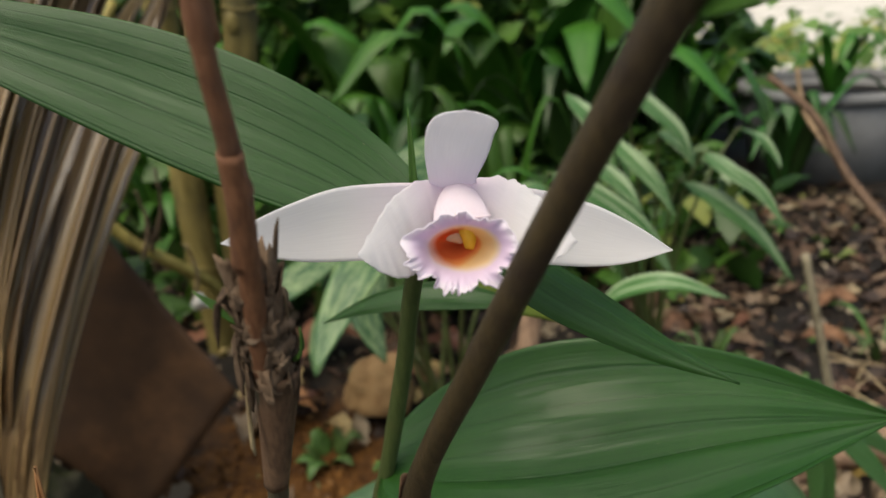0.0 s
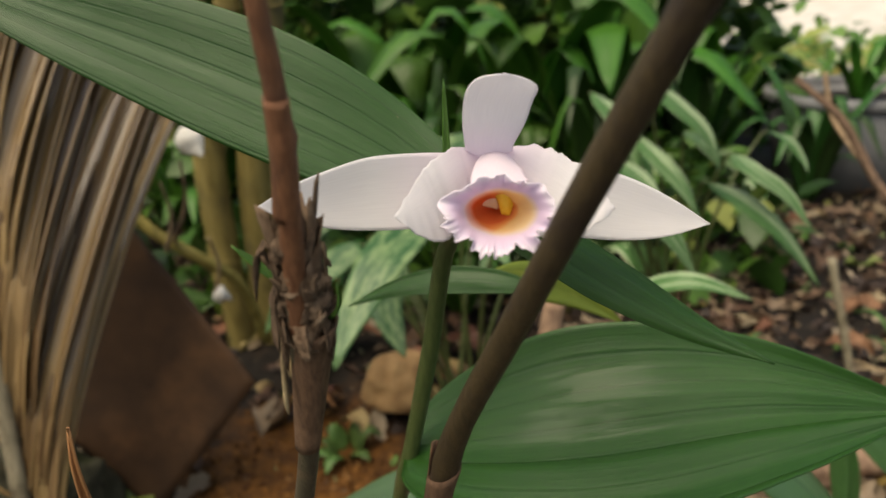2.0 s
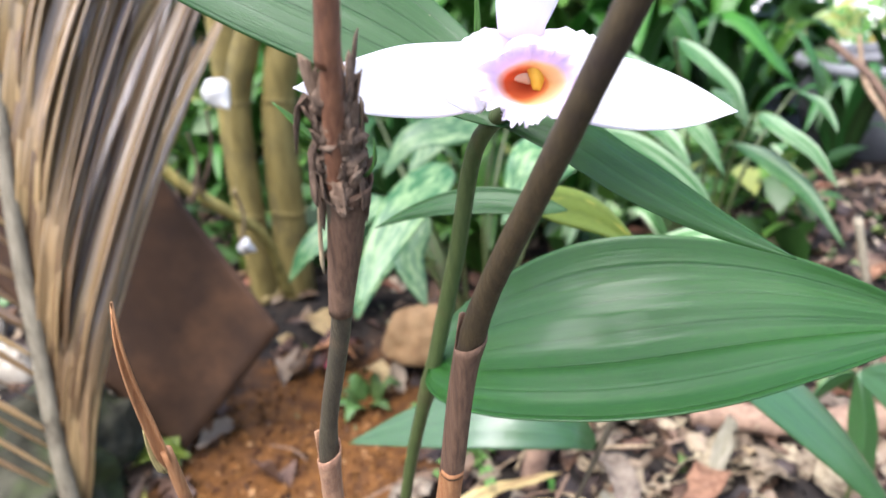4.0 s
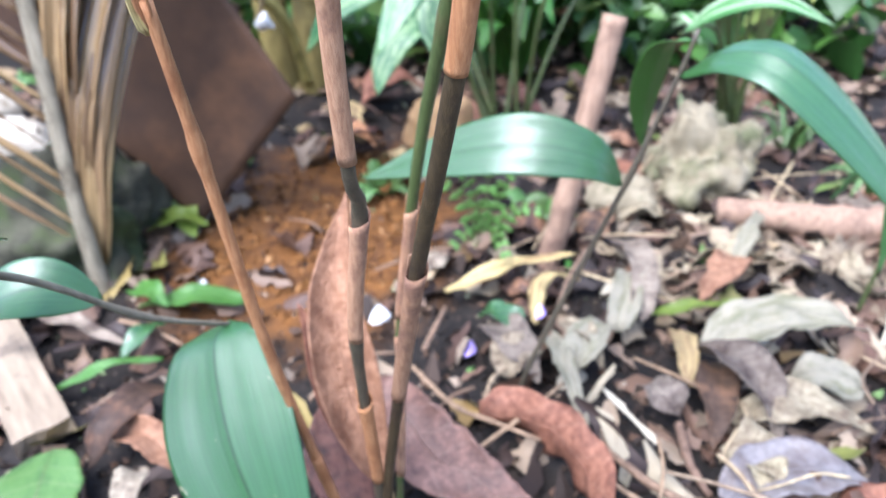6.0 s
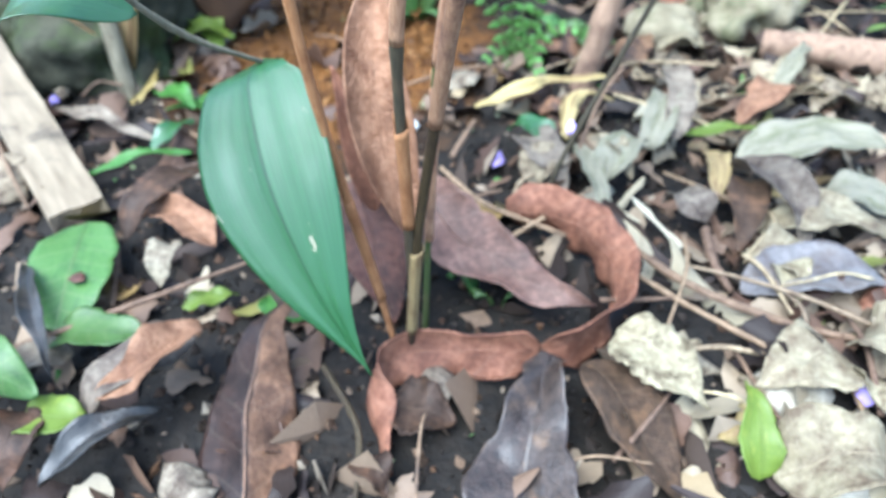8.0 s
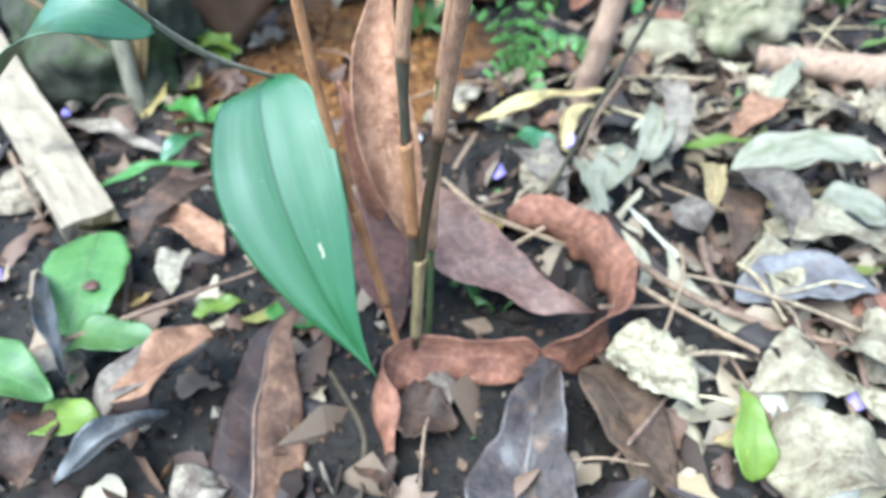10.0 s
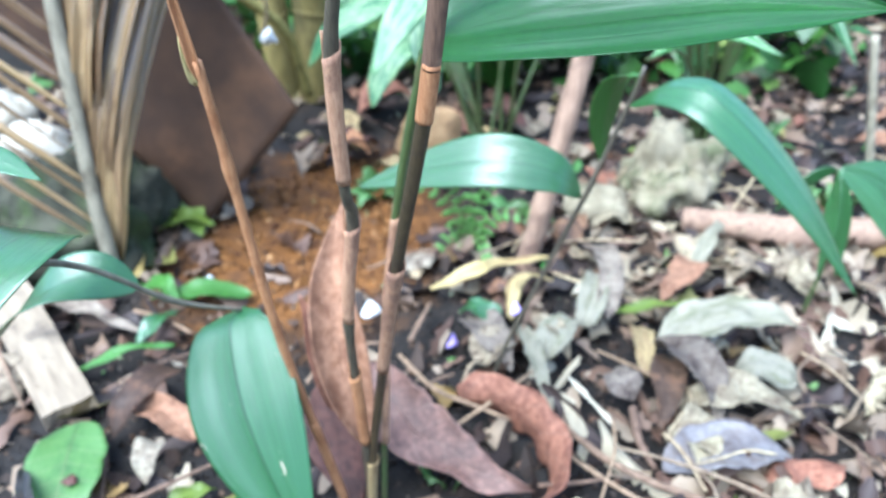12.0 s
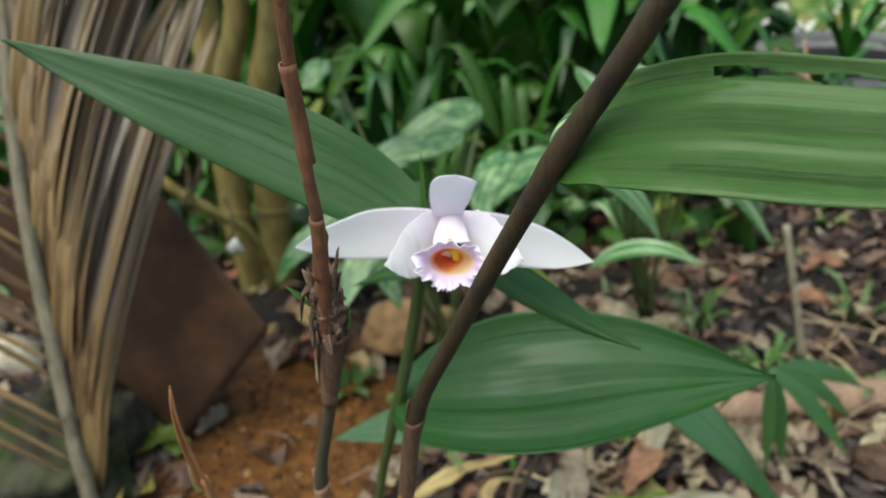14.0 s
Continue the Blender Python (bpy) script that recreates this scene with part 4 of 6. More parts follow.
part("lip", lip_mesh(), M_LIP, flower, "frilled lilac lip with an orange throat")
part("column", patch("column", f_pts((-1.5, -30, 3.1), (-0.8, -29, -0.9), (0.3, -28, -3.9), (0.8, -27, -5.7)), f_pts((-0.7, -30, 3.1), (1.5, -29, 0.5), (3.1, -28, -2.5), (2.8, -27, -6.2)), 18, 11, 0.001, belly=f_dir(0, -0.0012, 0)), M_COLUMN, flower, "yellow column")
part("anther", boulder("anther", (0.0030, 0.0018, 0.0028), 4, 3, 0.12, 0.6), M_CREAM, flower, "peach anther cap").matrix_basis = FC @ Matrix.Translation((-0.0021, -0.0266, -0.0026)) @ Euler((0, radians(12), 0)).to_matrix().to_4x4()
part("bud_spike", blade("bud_spike", [(0.148, 0.318, 0.545), (0.149, 0.317, 0.565), (0.1495, 0.316, 0.588)], 0.003, (1, 0, 0), "needle", 12, 5, 0.0005, cup=0.5), M_LEAF_BRIGHT, orchid, "green pointed bract behind the flower")

# ---- a young shoot lying to one side, with bluish leaves ----
shoot = empty("orchid_shoot", "thin brown shoot with smooth bluish green leaves", "plant", (-0.20, 0.03, 0.03))
part("stem", tube("stem", [(-0.006, 0.350, 0.240), (-0.03, 0.312, 0.275), (-0.054, 0.257, 0.340), (-0.10, 0.19, 0.36), (-0.16, 0.10, 0.25), (-0.20, 0.03, 0.03)], [0.0014, 0.0018, 0.002, 0.0024], 50, 8, ((0.1, 0.0006), (0.25, 0.0006)), 0.1), M_RACHIS, shoot)
part("leaf", blade("leaf", [(-0.009, 0.351, 0.242), (-0.010, 0.330, 0.238), (0.011, 0.288, 0.208), (0.043, 0.255, 0.162), (0.073, 0.239, 0.121)], 0.076, (0.9, 0.18, 0.4), "broad", 46, 31, 0.0005, fold=0.22, cup=-0.14, pleats=5, pleat=0.0003, wave=0.001, waves=1.2, seed=8), M_LEAF_BROAD, shoot, "broad bluish green leaf with small scars")
part("leaf", blade("leaf", [(-0.055, 0.319, 0.279), (-0.077, 0.304, 0.295), (-0.102, 0.286, 0.288), (-0.135, 0.268, 0.255)], 0.036, (0.2, 0.85, 0.2), "lance", 34, 19, 0.0005, fold=0.15, pleats=4, pleat=0.0001, seed=9), M_LEAF_BLUE, shoot)
part("leaf", blade("leaf", [(-0.046, 0.257, 0.358), (-0.046, 0.238, 0.369), (-0.054, 0.203, 0.364), (-0.075, 0.155, 0.325)], 0.058, (0.95, -0.15, 0.05), "ovate", 34, 23, 0.0005, fold=0.12, cup=-0.12, pleats=4, pleat=0.0002, seed=10), M_LEAF_BLUE, shoot)
part("leaf", blade("leaf", [(-0.120, 0.205, 0.385), (-0.088, 0.236, 0.409), (-0.05, 0.240, 0.407), (-0.022, 0.233, 0.401)], 0.032, (0.1, 0.85, 0.15), "lance", 34, 19, 0.0005, fold=0.15, pleats=4, pleat=0.0001, seed=11), M_LEAF_BLUE, shoot)

# ---- a second young orchid behind ----
second = empty("young_orchid", "slender young orchid cane with two arching leaves", "plant", (0.149, 0.501, 0.03))
part("cane", tube("cane", [(0.146, 0.500, 0.015), (0.160, 0.504, 0.08), (0.195, 0.515, 0.175), (0.222, 0.523, 0.245), (0.247, 0.531, 0.32), (0.256, 0.534, 0.352)], [0.0018, 0.0022, 0.0022, 0.002, 0.0016], 40, 8, ((0.3, 0.0006), (0.7, 0.0007)), 0.1), M_CANE, second)
part("leaf", blade("leaf", [(0.219, 0.523, 0.243), (0.195, 0.515, 0.268), (0.145, 0.512, 0.278), (0.085, 0.528, 0.258), (0.022, 0.546, 0.227)], 0.047, (0.1, 0.62, 0.55), "lance", 44, 21, 0.0005, fold=0.18, cup=-0.1, pleats=5, pleat=0.0002, seed=12), M_LEAF_BLUE, second)
part("leaf", blade("leaf", [(0.248, 0.531, 0.322), (0.272, 0.505, 0.348), (0.305, 0.480, 0.345), (0.365, 0.462, 0.290), (0.420, 0.452, 0.213)], 0.046, (0.42, 0.8, 0.3), "lance", 44, 21, 0.0005, fold=0.25, pleats=5, pleat=0.0002, seed=13), M_LEAF_BLUE, second)
part("leaf", blade("leaf", [(0.254, 0.533, 0.345), (0.238, 0.545, 0.335), (0.233, 0.560, 0.29), (0.236, 0.57, 0.25)], 0.03, (0.8, 0.5, 0), "lance", 30, 15, 0.0005, fold=0.2, seed=14), M_LEAF_BRIGHT, second)

# ---- rusty plate, trunks, stake, plank, stones ----
def plate(a, b, c, d, thick):
    """A flat sheet with the corners b, a, d, c in turn, slightly bent."""
    a, b, c, d = (np.array(p, float) for p in (a, b, c, d))
    grid = np.zeros((30, 30, 3))
    n = unit(np.cross(a - b, c - b))
    for i in range(30):
        for j in range(30):
            p, q = i / 29, j / 29
            x = b * (1 - p) * (1 - q) + a * p * (1 - q) + c * (1 - p) * q + d * p * q
            grid[i, j] = x + n * 0.004 * noise.noise(Vector((p * 2.2, q * 2.2, 1))) + n * 0.006 * p * p
    return shell("metal_plate", grid, thick)


thing("metal_plate", plate((-0.129, 0.838, 0.172), (-0.272, 0.796, 0.010), (-0.583, 0.893, 0.28), (-0.348, 0.911, 0.482), 0.004), M_RUST, "rusty brown metal plate leaning among the plants", "metal plate")

TRUNKS = [("tree_trunk", [(-0.305, 1.255, -0.02), (-0.305, 1.25, 0.15), (-0.296, 1.25, 0.375), (-0.238, 1.25, 0.56), (-0.2, 1.26, 0.9), (-0.17, 1.28, 1.6)], [0.026, 0.021, 0.021, 0.020, 0.019]),
          ("tree_trunk", [(-0.255, 1.285, -0.02), (-0.248, 1.27, 0.12), (-0.23, 1.265, 0.375), (-0.178, 1.26, 0.56), (-0.155, 1.27, 0.9), (-0.125, 1.29, 1.6)], [0.036, 0.027, 0.026, 0.025, 0.024]),
          ("tree_trunk", [(-0.36, 1.38, -0.02), (-0.36, 1.38, 0.3), (-0.345, 1.39, 0.7), (-0.33, 1.4, 1.6)], [0.03, 0.027, 0.025])]
for name, ctrl, radii in TRUNKS:
    trunk = thing(name, tube(name, ctrl, radii, 60, 18, ((0.28, 0.003), (0.55, 0.003)), 0.12), M_BARK, "smooth olive-yellow young tree trunk", "trunk", "trunks of the clump")
    path = curve(ctrl, 100)
    for at_v in (12, 24, 38, 52):
        o, wide = path[at_v], np.interp(at_v / 99, np.linspace(0, 1, len(radii)), radii) * 1.02
        ring = [o + np.array((wide * math.cos(g), wide * math.sin(g), 0.004 * math.sin(2 * g + at_v))) for g in np.linspace(0, 6.28, 22)]
        part("leaf_scar", tube("leaf_scar", ring, [0.0022, 0.0022], 44, 6, rough=0.3), M_BARK, trunk)
    if radii[0] == 0.036:
        ring = boulder("knot", (0.011, 0.006, 0.017), 5, 3, 0.15, 1)
        part("knot", ring, M_BARK, trunk, "oval knot").matrix_basis = Matrix.Translation((-0.18, 1.232, 0.575))
vine = thing("climbing_stem", tube("climbing_stem", [(-0.235, 1.18, 0.05), (-0.245, 1.14, 0.17), (-0.285, 1.1, 0.235), (-0.345, 1.09, 0.285), (-0.383, 1.09, 0.34), (-0.395, 1.1, 0.42), (-0.37, 1.13, 0.52), (-0.34, 1.2, 0.62)], [0.009, 0.009, 0.008, 0.007], 44, 10, rough=0.2), M_VINE, "curved yellow climbing stem", "stem")
part("leaf", blade("leaf", [(-0.395, 1.07, 0.34), (-0.385, 1.05, 0.39), (-0.36, 1.03, 0.45), (-0.35, 1.02, 0.50)], 0.035, (1, 0.4, 0), "lance", 20, 9, 0.0006, fold=0.3), M_LEAF_LIME, vine, "yellow-green leaf")
part("leaf", blade("leaf", [(-0.345, 1.05, 0.345), (-0.315, 1.05, 0.40), (-0.285, 1.05, 0.445), (-0.262, 1.05, 0.49)], 0.032, (0.8, 0.3, -0.4), "strap", 20, 9, 0.0006, fold=0.3), M_LEAF_LIME, vine, "yellow-green strap leaf")
thing("white_blossom", blade("white_blossom", [(-0.298, 1.15, 0.43), (-0.285, 1.14, 0.412), (-0.27, 1.14, 0.385)], 0.045, (0.9, 0.2, 0.4), "ovate", 14, 9, 0.0008, cup=0.5, crumple=0.006, seed=19), M_WHITE_BIT, "white blossom caught between the trunks", "blossom")
for k, (a, b) in enumerate((((-0.315, 1.085, 0.27), (-0.27, 1.06, 0.40)), ((-0.325, 1.075, 0.26), (-0.305, 1.06, 0.37)), ((-0.28, 1.11, 0.17), (-0.255, 1.07, 0.28)))):
    thing("dry_tendril", tube("dry_tendril", [a, ((a[0] + b[0]) / 2 + 0.012, (a[1] + b[1]) / 2, (a[2] + b[2]) / 2), b], [0.004, 0.003, 0.002], 20, 7, rough=0.4), M_STRAW_STALK, "pale dry tendril hanging on the climbing stem", "tendril", "dry tendrils")
thing("curled_pale_leaf", blade("curled_pale_leaf", [(-0.259, 1.050, 0.190), (-0.240, 1.040, 0.203), (-0.228, 1.050, 0.186)], 0.025, (0, 0.4, 1), "ovate", 14, 9, 0.0008, cup=0.7, crumple=0.003, seed=9), M_WHITE_BIT, "small curled white dry leaf on the trunk", "leaf")

thing("wooden_stake", tube("wooden_stake", [(0.170, 0.752, -0.02), (0.196, 0.775, 0.11), (0.215, 0.794, 0.21), (0.228, 0.808, 0.28)], [0.0145, 0.0135, 0.0125], 36, 9, ((0.35, 0.001), (0.7, 0.001)), 0.16), M_STAKE, "weathered tan wooden stake pushed into the soil", "stake")


def board(length, wide, thick, seed):
    bm = bmesh.new()
    bmesh.ops.create_grid(bm, x_segments=5, y_segments=30, size=0.5)
    for v in bm.verts:
        v.co = Vector((v.co.x * wide, (v.co.y + 0.5) * length, 0))
    top = bmesh.ops.extrude_face_region(bm, geom=bm.faces[:])
    for v in top["geom"]:
        if isinstance(v, bmesh.types.BMVert):
            v.co.z += thick
    for v in bm.verts:
        if v.co.y < 0.001:
            v.co.y += 0.008 * noise.noise(Vector((v.co.x * 60, seed, v.co.z * 50)))
        v.co += Vector(noise.noise_vector(v.co * 25 + Vector((seed, 0, 0)))) * 0.0018
    bmesh.ops.recalc_face_normals(bm, faces=bm.faces)
    me = bpy.data.meshes.new("plank")
    bm.to_mesh(me)
    bm.free()
    return me


thing("plank", board(0.75, 0.047, 0.02, 1), M_PLANK, "short pale weathered plank lying on the soil", "plank",
      at=pose(-0.243, 0.421, 0.026, 4, 0, 48))

thing("stone", boulder("stone", (0.052, 0.045, 0.062), 1, 4, 0.22), M_STONE_TAN, "tan rough stone on the clay", "stone", "stones", pose(0.012, 1.02, 0.045, 0, 12, 20))
thing("stone", boulder("stone", (0.07, 0.06, 0.07), 3, 5, 0.55), M_STONE_MOSS, "mossy ochre stone half sunk in the soil", "stone", "stones", pose(0.375, 0.965, 0.03, 0, 8, 40))
thing("stone", boulder("stone", (0.05, 0.04, 0.028), 4, 3, 0.25), M_STONE_MOSS, "low grey-green stone sunk in soil", "stone", "stones", pose(0.27, 0.905, 0.015, 0, 0, 10))
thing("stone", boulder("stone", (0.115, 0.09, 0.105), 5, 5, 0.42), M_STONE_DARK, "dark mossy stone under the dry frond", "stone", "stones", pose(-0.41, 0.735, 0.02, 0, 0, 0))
for k, (x, y, s) in enumerate(((-0.66, 1.0, 0.06), (-0.74, 0.97, 0.045), (-0.58, 1.08, 0.04), (-0.8, 1.1, 0.07))):
    thing("stone", boulder("stone", (s, s * 0.8, s * 0.7), 10 + k, 3, 0.25), M_STONE_PALE, "pale stone on the soil behind the dry frond", "stone", "pale stones", pose(x, y, s * 0.2, 0, 0, 50 * k))
log = thing("log", tube("log", [(0.385, 0.875, 0.018), (0.45, 0.86, 0.022), (0.53, 0.85, 0.02), (0.66, 0.86, 0.024), (0.85, 0.9, 0.02)], [0.016, 0.021, 0.022, 0.024, 0.022], 40, 14, ((0.3, 0.003), (0.62, 0.003)), 0.25), M_STAKE, "brown rotting branch lying on the litter", "branch")
thing("stone", boulder("stone", (0.028, 0.022, 0.016), 31, 3, 0.3), M_STONE_PALE, "pale stone in the leaf litter", "stone", "stones", pose(*(0.330, 0.338, 0.035), 0, 0, 30))
thing("stone", boulder("stone", (0.024, 0.018, 0.013), 32, 3, 0.3), M_STONE_PALE, "pale stone in the leaf litter", "stone", "stones", pose(*(0.343, 0.271, 0.040), 0, 0, 80))

# ---- dry palm frond standing on its stalk ----
frond = empty("palm_frond", "dead straw-brown palm frond standing upright", "palm frond", (-0.34, 0.66, 0.0))
RACHIS = [(-0.332, 0.655, -0.01), (-0.335, 0.667, 0.1), (-0.336, 0.69, 0.25), (-0.332, 0.715, 0.42), (-0.318, 0.745, 0.58), (-0.29, 0.79, 0.8), (-0.25, 0.85, 1.05)]
part("rachis", tube("rachis", RACHIS, [0.0125, 0.011, 0.0095, 0.007, 0.004], 60, 10, rough=0.12, flat=0.7), M_RACHIS, frond, "grey-brown stalk")
rc = curve(RACHIS, 101)
rnd = random.Random(11)


def leaflet(o, sgn, ln, out, lift, back, width):
    """One stiff folded leaflet from the stalk, rising to its side."""
    ctrl = [o, o + np.array((sgn * out * 0.34, -0.012 + back * 0.1, lift * 0.31)), o + np.array((sgn * out * 0.68, back * 0.42, lift * 0.66)), o + np.array((sgn * out * (1.0 + 0.15 * rnd.random()), back - 0.03 * rnd.random(), lift))]
    part("leaflet", blade("leaflet", ctrl, width, (0.9 * sgn, -0.15 + 0.5 * rnd.random(), -0.2), "frond", 18, 7, 0.0006, fold=0.15 + 0.25 * rnd.random(), wave=0.0012, waves=2, seed=rnd.randrange(999), twist=(rnd.random() - 0.5) * 0.9), M_FROND, frond)


for k in range(54):
    # the side that gathers into a dense sheaf
    ln = 0.6 * (0.8 + 0.35 * rnd.random()) * (1 - 0.25 * k / 54)
    leaflet(rc[3 + int(k * 0.95)] + np.array((0, 0.012, 0)), 1, ln, (0.155 + 0.008 * (k % 12) + 0.08 * rnd.random()) * ln, ln * 0.92, (0.45 + 0.3 * rnd.random()) * ln, 0.019 + 0.010 * rnd.random())
for k in range(24):
    # the side whose leaflets stand apart like a feather
    ln = 0.5 * (0.85 + 0.25 * rnd.random()) * (1 - 0.2 * k / 24)
    leaflet(rc[6 + int(k * 2.6)] + np.array((0, 0.004, 0)), -1, ln, (0.62 + 0.12 * rnd.random()) * ln, ln * (0.66 + 0.1 * rnd.random()), (rnd.random() - 0.3) * 0.2 * ln, 0.010 + 0.004 * rnd.random())

# ---- the large dry leaves round the base ----
big_leaf = thing("dry_leaf", blade("dry_leaf", [(0.076, 0.322, 0.150), (0.062, 0.337, 0.185), (0.050, 0.36, 0.222), (0.045, 0.39, 0.257), (0.048, 0.418, 0.290)], 0.036, (0.9, 0.3, -0.1), "lance", 60, 29, 0.0008, cup=0.75, wave=0.0015, waves=1.7, crumple=0.0012, seed=21, twist=0.8), M_TAN_DRY, "tall tan mottled dry leaf standing behind the canes", "dry leaf", "large dry leaves")
part("midrib", rib_along([(0.076, 0.322, 0.150), (0.062, 0.337, 0.185), (0.050, 0.36, 0.222), (0.045, 0.39, 0.257), (0.048, 0.418, 0.290)], 0.0012, 21, 0.0009), M_TAN_DRY, big_leaf)
big_leaf = thing("dry_leaf", blade("dry_leaf", [(0.036, 0.385, 0.11), (0.030, 0.392, 0.14), (0.020, 0.403, 0.175), (0.006, 0.414, 0.205)], 0.022, (1, 0.3, 0.3), "lance", 30, 15, 0.0008, cup=0.7, crumple=0.002, seed=22), M_RUSSET, "russet dry leaf curled round itself", "dry leaf", "large dry leaves")
part("midrib", rib_along([(0.036, 0.385, 0.11), (0.030, 0.392, 0.14), (0.020, 0.403, 0.175), (0.006, 0.414, 0.205)], 0.002, 22, 0.0009), M_RUSSET, big_leaf)
big_leaf = thing("dry_leaf", blade("dry_leaf", [(0.013, 0.410, 0.115), (0.031, 0.385, 0.090), (0.045, 0.365, 0.066), (0.056, 0.345, 0.038)], 0.05, (1, 0.1, 0.2), "lance", 24, 13, 0.0008, cup=-0.3, crumple=0.003, seed=23), M_DARK_RUSSET, "dark brown dry leaf against the canes", "dry leaf", "large dry leaves")
part("midrib", rib_along([(0.013, 0.410, 0.115), (0.031, 0.385, 0.090), (0.045, 0.365, 0.066), (0.056, 0.345, 0.038)], 0.003, 23, 0.0011), M_DARK_RUSSET, big_leaf)
big_leaf = thing("dry_leaf", blade("dry_leaf", [(0.042, 0.483, 0.075), (0.080, 0.423, 0.070), (0.123, 0.395, 0.065), (0.166, 0.370, 0.065), (0.195, 0.366, 0.060)], 0.055, (0.55, 0.7, 0.3), "lance", 40, 19, 0.0008, cup=-0.3, wave=0.005, waves=3, crumple=0.005, seed=24, ragged=0.22), M_MAUVE_BROWN, "long mauve-brown dry leaf with a dark spot", "dry leaf", "large dry leaves")
part("midrib", rib_along([(0.042, 0.483, 0.075), (0.080, 0.423, 0.070), (0.123, 0.395, 0.065), (0.166, 0.370, 0.065), (0.195, 0.366, 0.060)], 0.003, 24, 0.0011), M_MAUVE_BROWN, big_leaf)
big_leaf = thing("dry_leaf", blade("dry_leaf", [(0.118, 0.478, 0.050), (0.165, 0.466, 0.055), (0.199, 0.429, 0.060), (0.210, 0.388, 0.060), (0.196, 0.352, 0.055), (0.163, 0.331, 0.050)], 0.046, (0.25, 0.15, 0.9), "even", 44, 13, 0.0008, cup=0.35, crumple=0.005, wave=0.003, waves=5, seed=25, ragged=0.14), M_RUSSET, "russet dry leaf curled into a ring", "dry leaf", "large dry leaves")
part("midrib", rib_along([(0.118, 0.478, 0.050), (0.165, 0.466, 0.055), (0.199, 0.429, 0.060), (0.210, 0.388, 0.060), (0.196, 0.352, 0.055), (0.163, 0.331, 0.050)], 0.003, 25, 0.0011), M_RUSSET, big_leaf)
big_leaf = thing("dry_leaf", blade("dry_leaf", [(0.163, 0.330, 0.050), (0.118, 0.319, 0.052), (0.077, 0.311, 0.055), (0.056, 0.283, 0.050), (0.070, 0.249, 0.040), (0.079, 0.230, 0.035)], 0.034, (0.1, 0.45, 0.85), "even", 44, 13, 0.0008, cup=0.3, crumple=0.005, wave=0.003, waves=3, seed=26, ragged=0.14), M_RUSSET, "russet dry leaf bent in a half circle", "dry leaf", "large dry leaves")
part("midrib", rib_along([(0.163, 0.330, 0.050), (0.118, 0.319, 0.052), (0.077, 0.311, 0.055), (0.056, 0.283, 0.050), (0.070, 0.249, 0.040), (0.079, 0.230, 0.035)], 0.003, 26, 0.0011), M_RUSSET, big_leaf)
big_leaf = thing("dry_leaf", blade("dry_leaf", [(0.004, 0.170, 0.034), (-0.002, 0.205, 0.050), (-0.011, 0.245, 0.066), (-0.017, 0.288, 0.080), (-0.002, 0.330, 0.092)], 0.06, (-1, -0.1, 0.1), "broad", 40, 21, 0.0008, fold=0.7, crumple=0.003, wave=0.003, seed=27, twist=0.3), M_HALF_SHADED, "large brown leaf folded along its midrib", "dry leaf", "large dry leaves")
part("midrib", rib_along([(0.004, 0.170, 0.034), (-0.002, 0.205, 0.050), (-0.011, 0.245, 0.066), (-0.017, 0.288, 0.080), (-0.002, 0.330, 0.092)], 0.003, 27, 0.0011), M_HALF_SHADED, big_leaf)
big_leaf = thing("dry_leaf", blade("dry_leaf", [(0.166, 0.322, 0.062), (0.164, 0.285, 0.062), (0.161, 0.250, 0.052), (0.158, 0.192, 0.035)], 0.078, (1, 0.15, 0.1), "kite", 40, 25, 0.0008, fold=-0.5, wave=0.006, waves=2, crumple=0.007, seed=28, ragged=0.15), M_SLATE_LEAF, "large wet purple-brown leaf", "dry leaf", "large dry leaves")
part("midrib", rib_along([(0.166, 0.322, 0.062), (0.164, 0.285, 0.062), (0.161, 0.250, 0.052), (0.158, 0.192, 0.035)], 0.005, 28, 0.0011), M_SLATE_LEAF, big_leaf)
big_leaf = thing("dry_leaf", blade("dry_leaf", [(0.189, 0.317, 0.060), (0.209, 0.298, 0.060), (0.231, 0.279, 0.045), (0.252, 0.242, 0.030)], 0.06, (0.8, 0.5, -0.35), "lance", 30, 17, 0.0008, fold=-0.2, crumple=0.004, seed=29), M_PURPLE_BROWN, "dark brown wet leaf on the litter", "dry leaf", "large dry leaves")
part("midrib", rib_along([(0.189, 0.317, 0.060), (0.209, 0.298, 0.060), (0.231, 0.279, 0.045), (0.252, 0.242, 0.030)], 0.004, 29, 0.0011), M_PURPLE_BROWN, big_leaf)

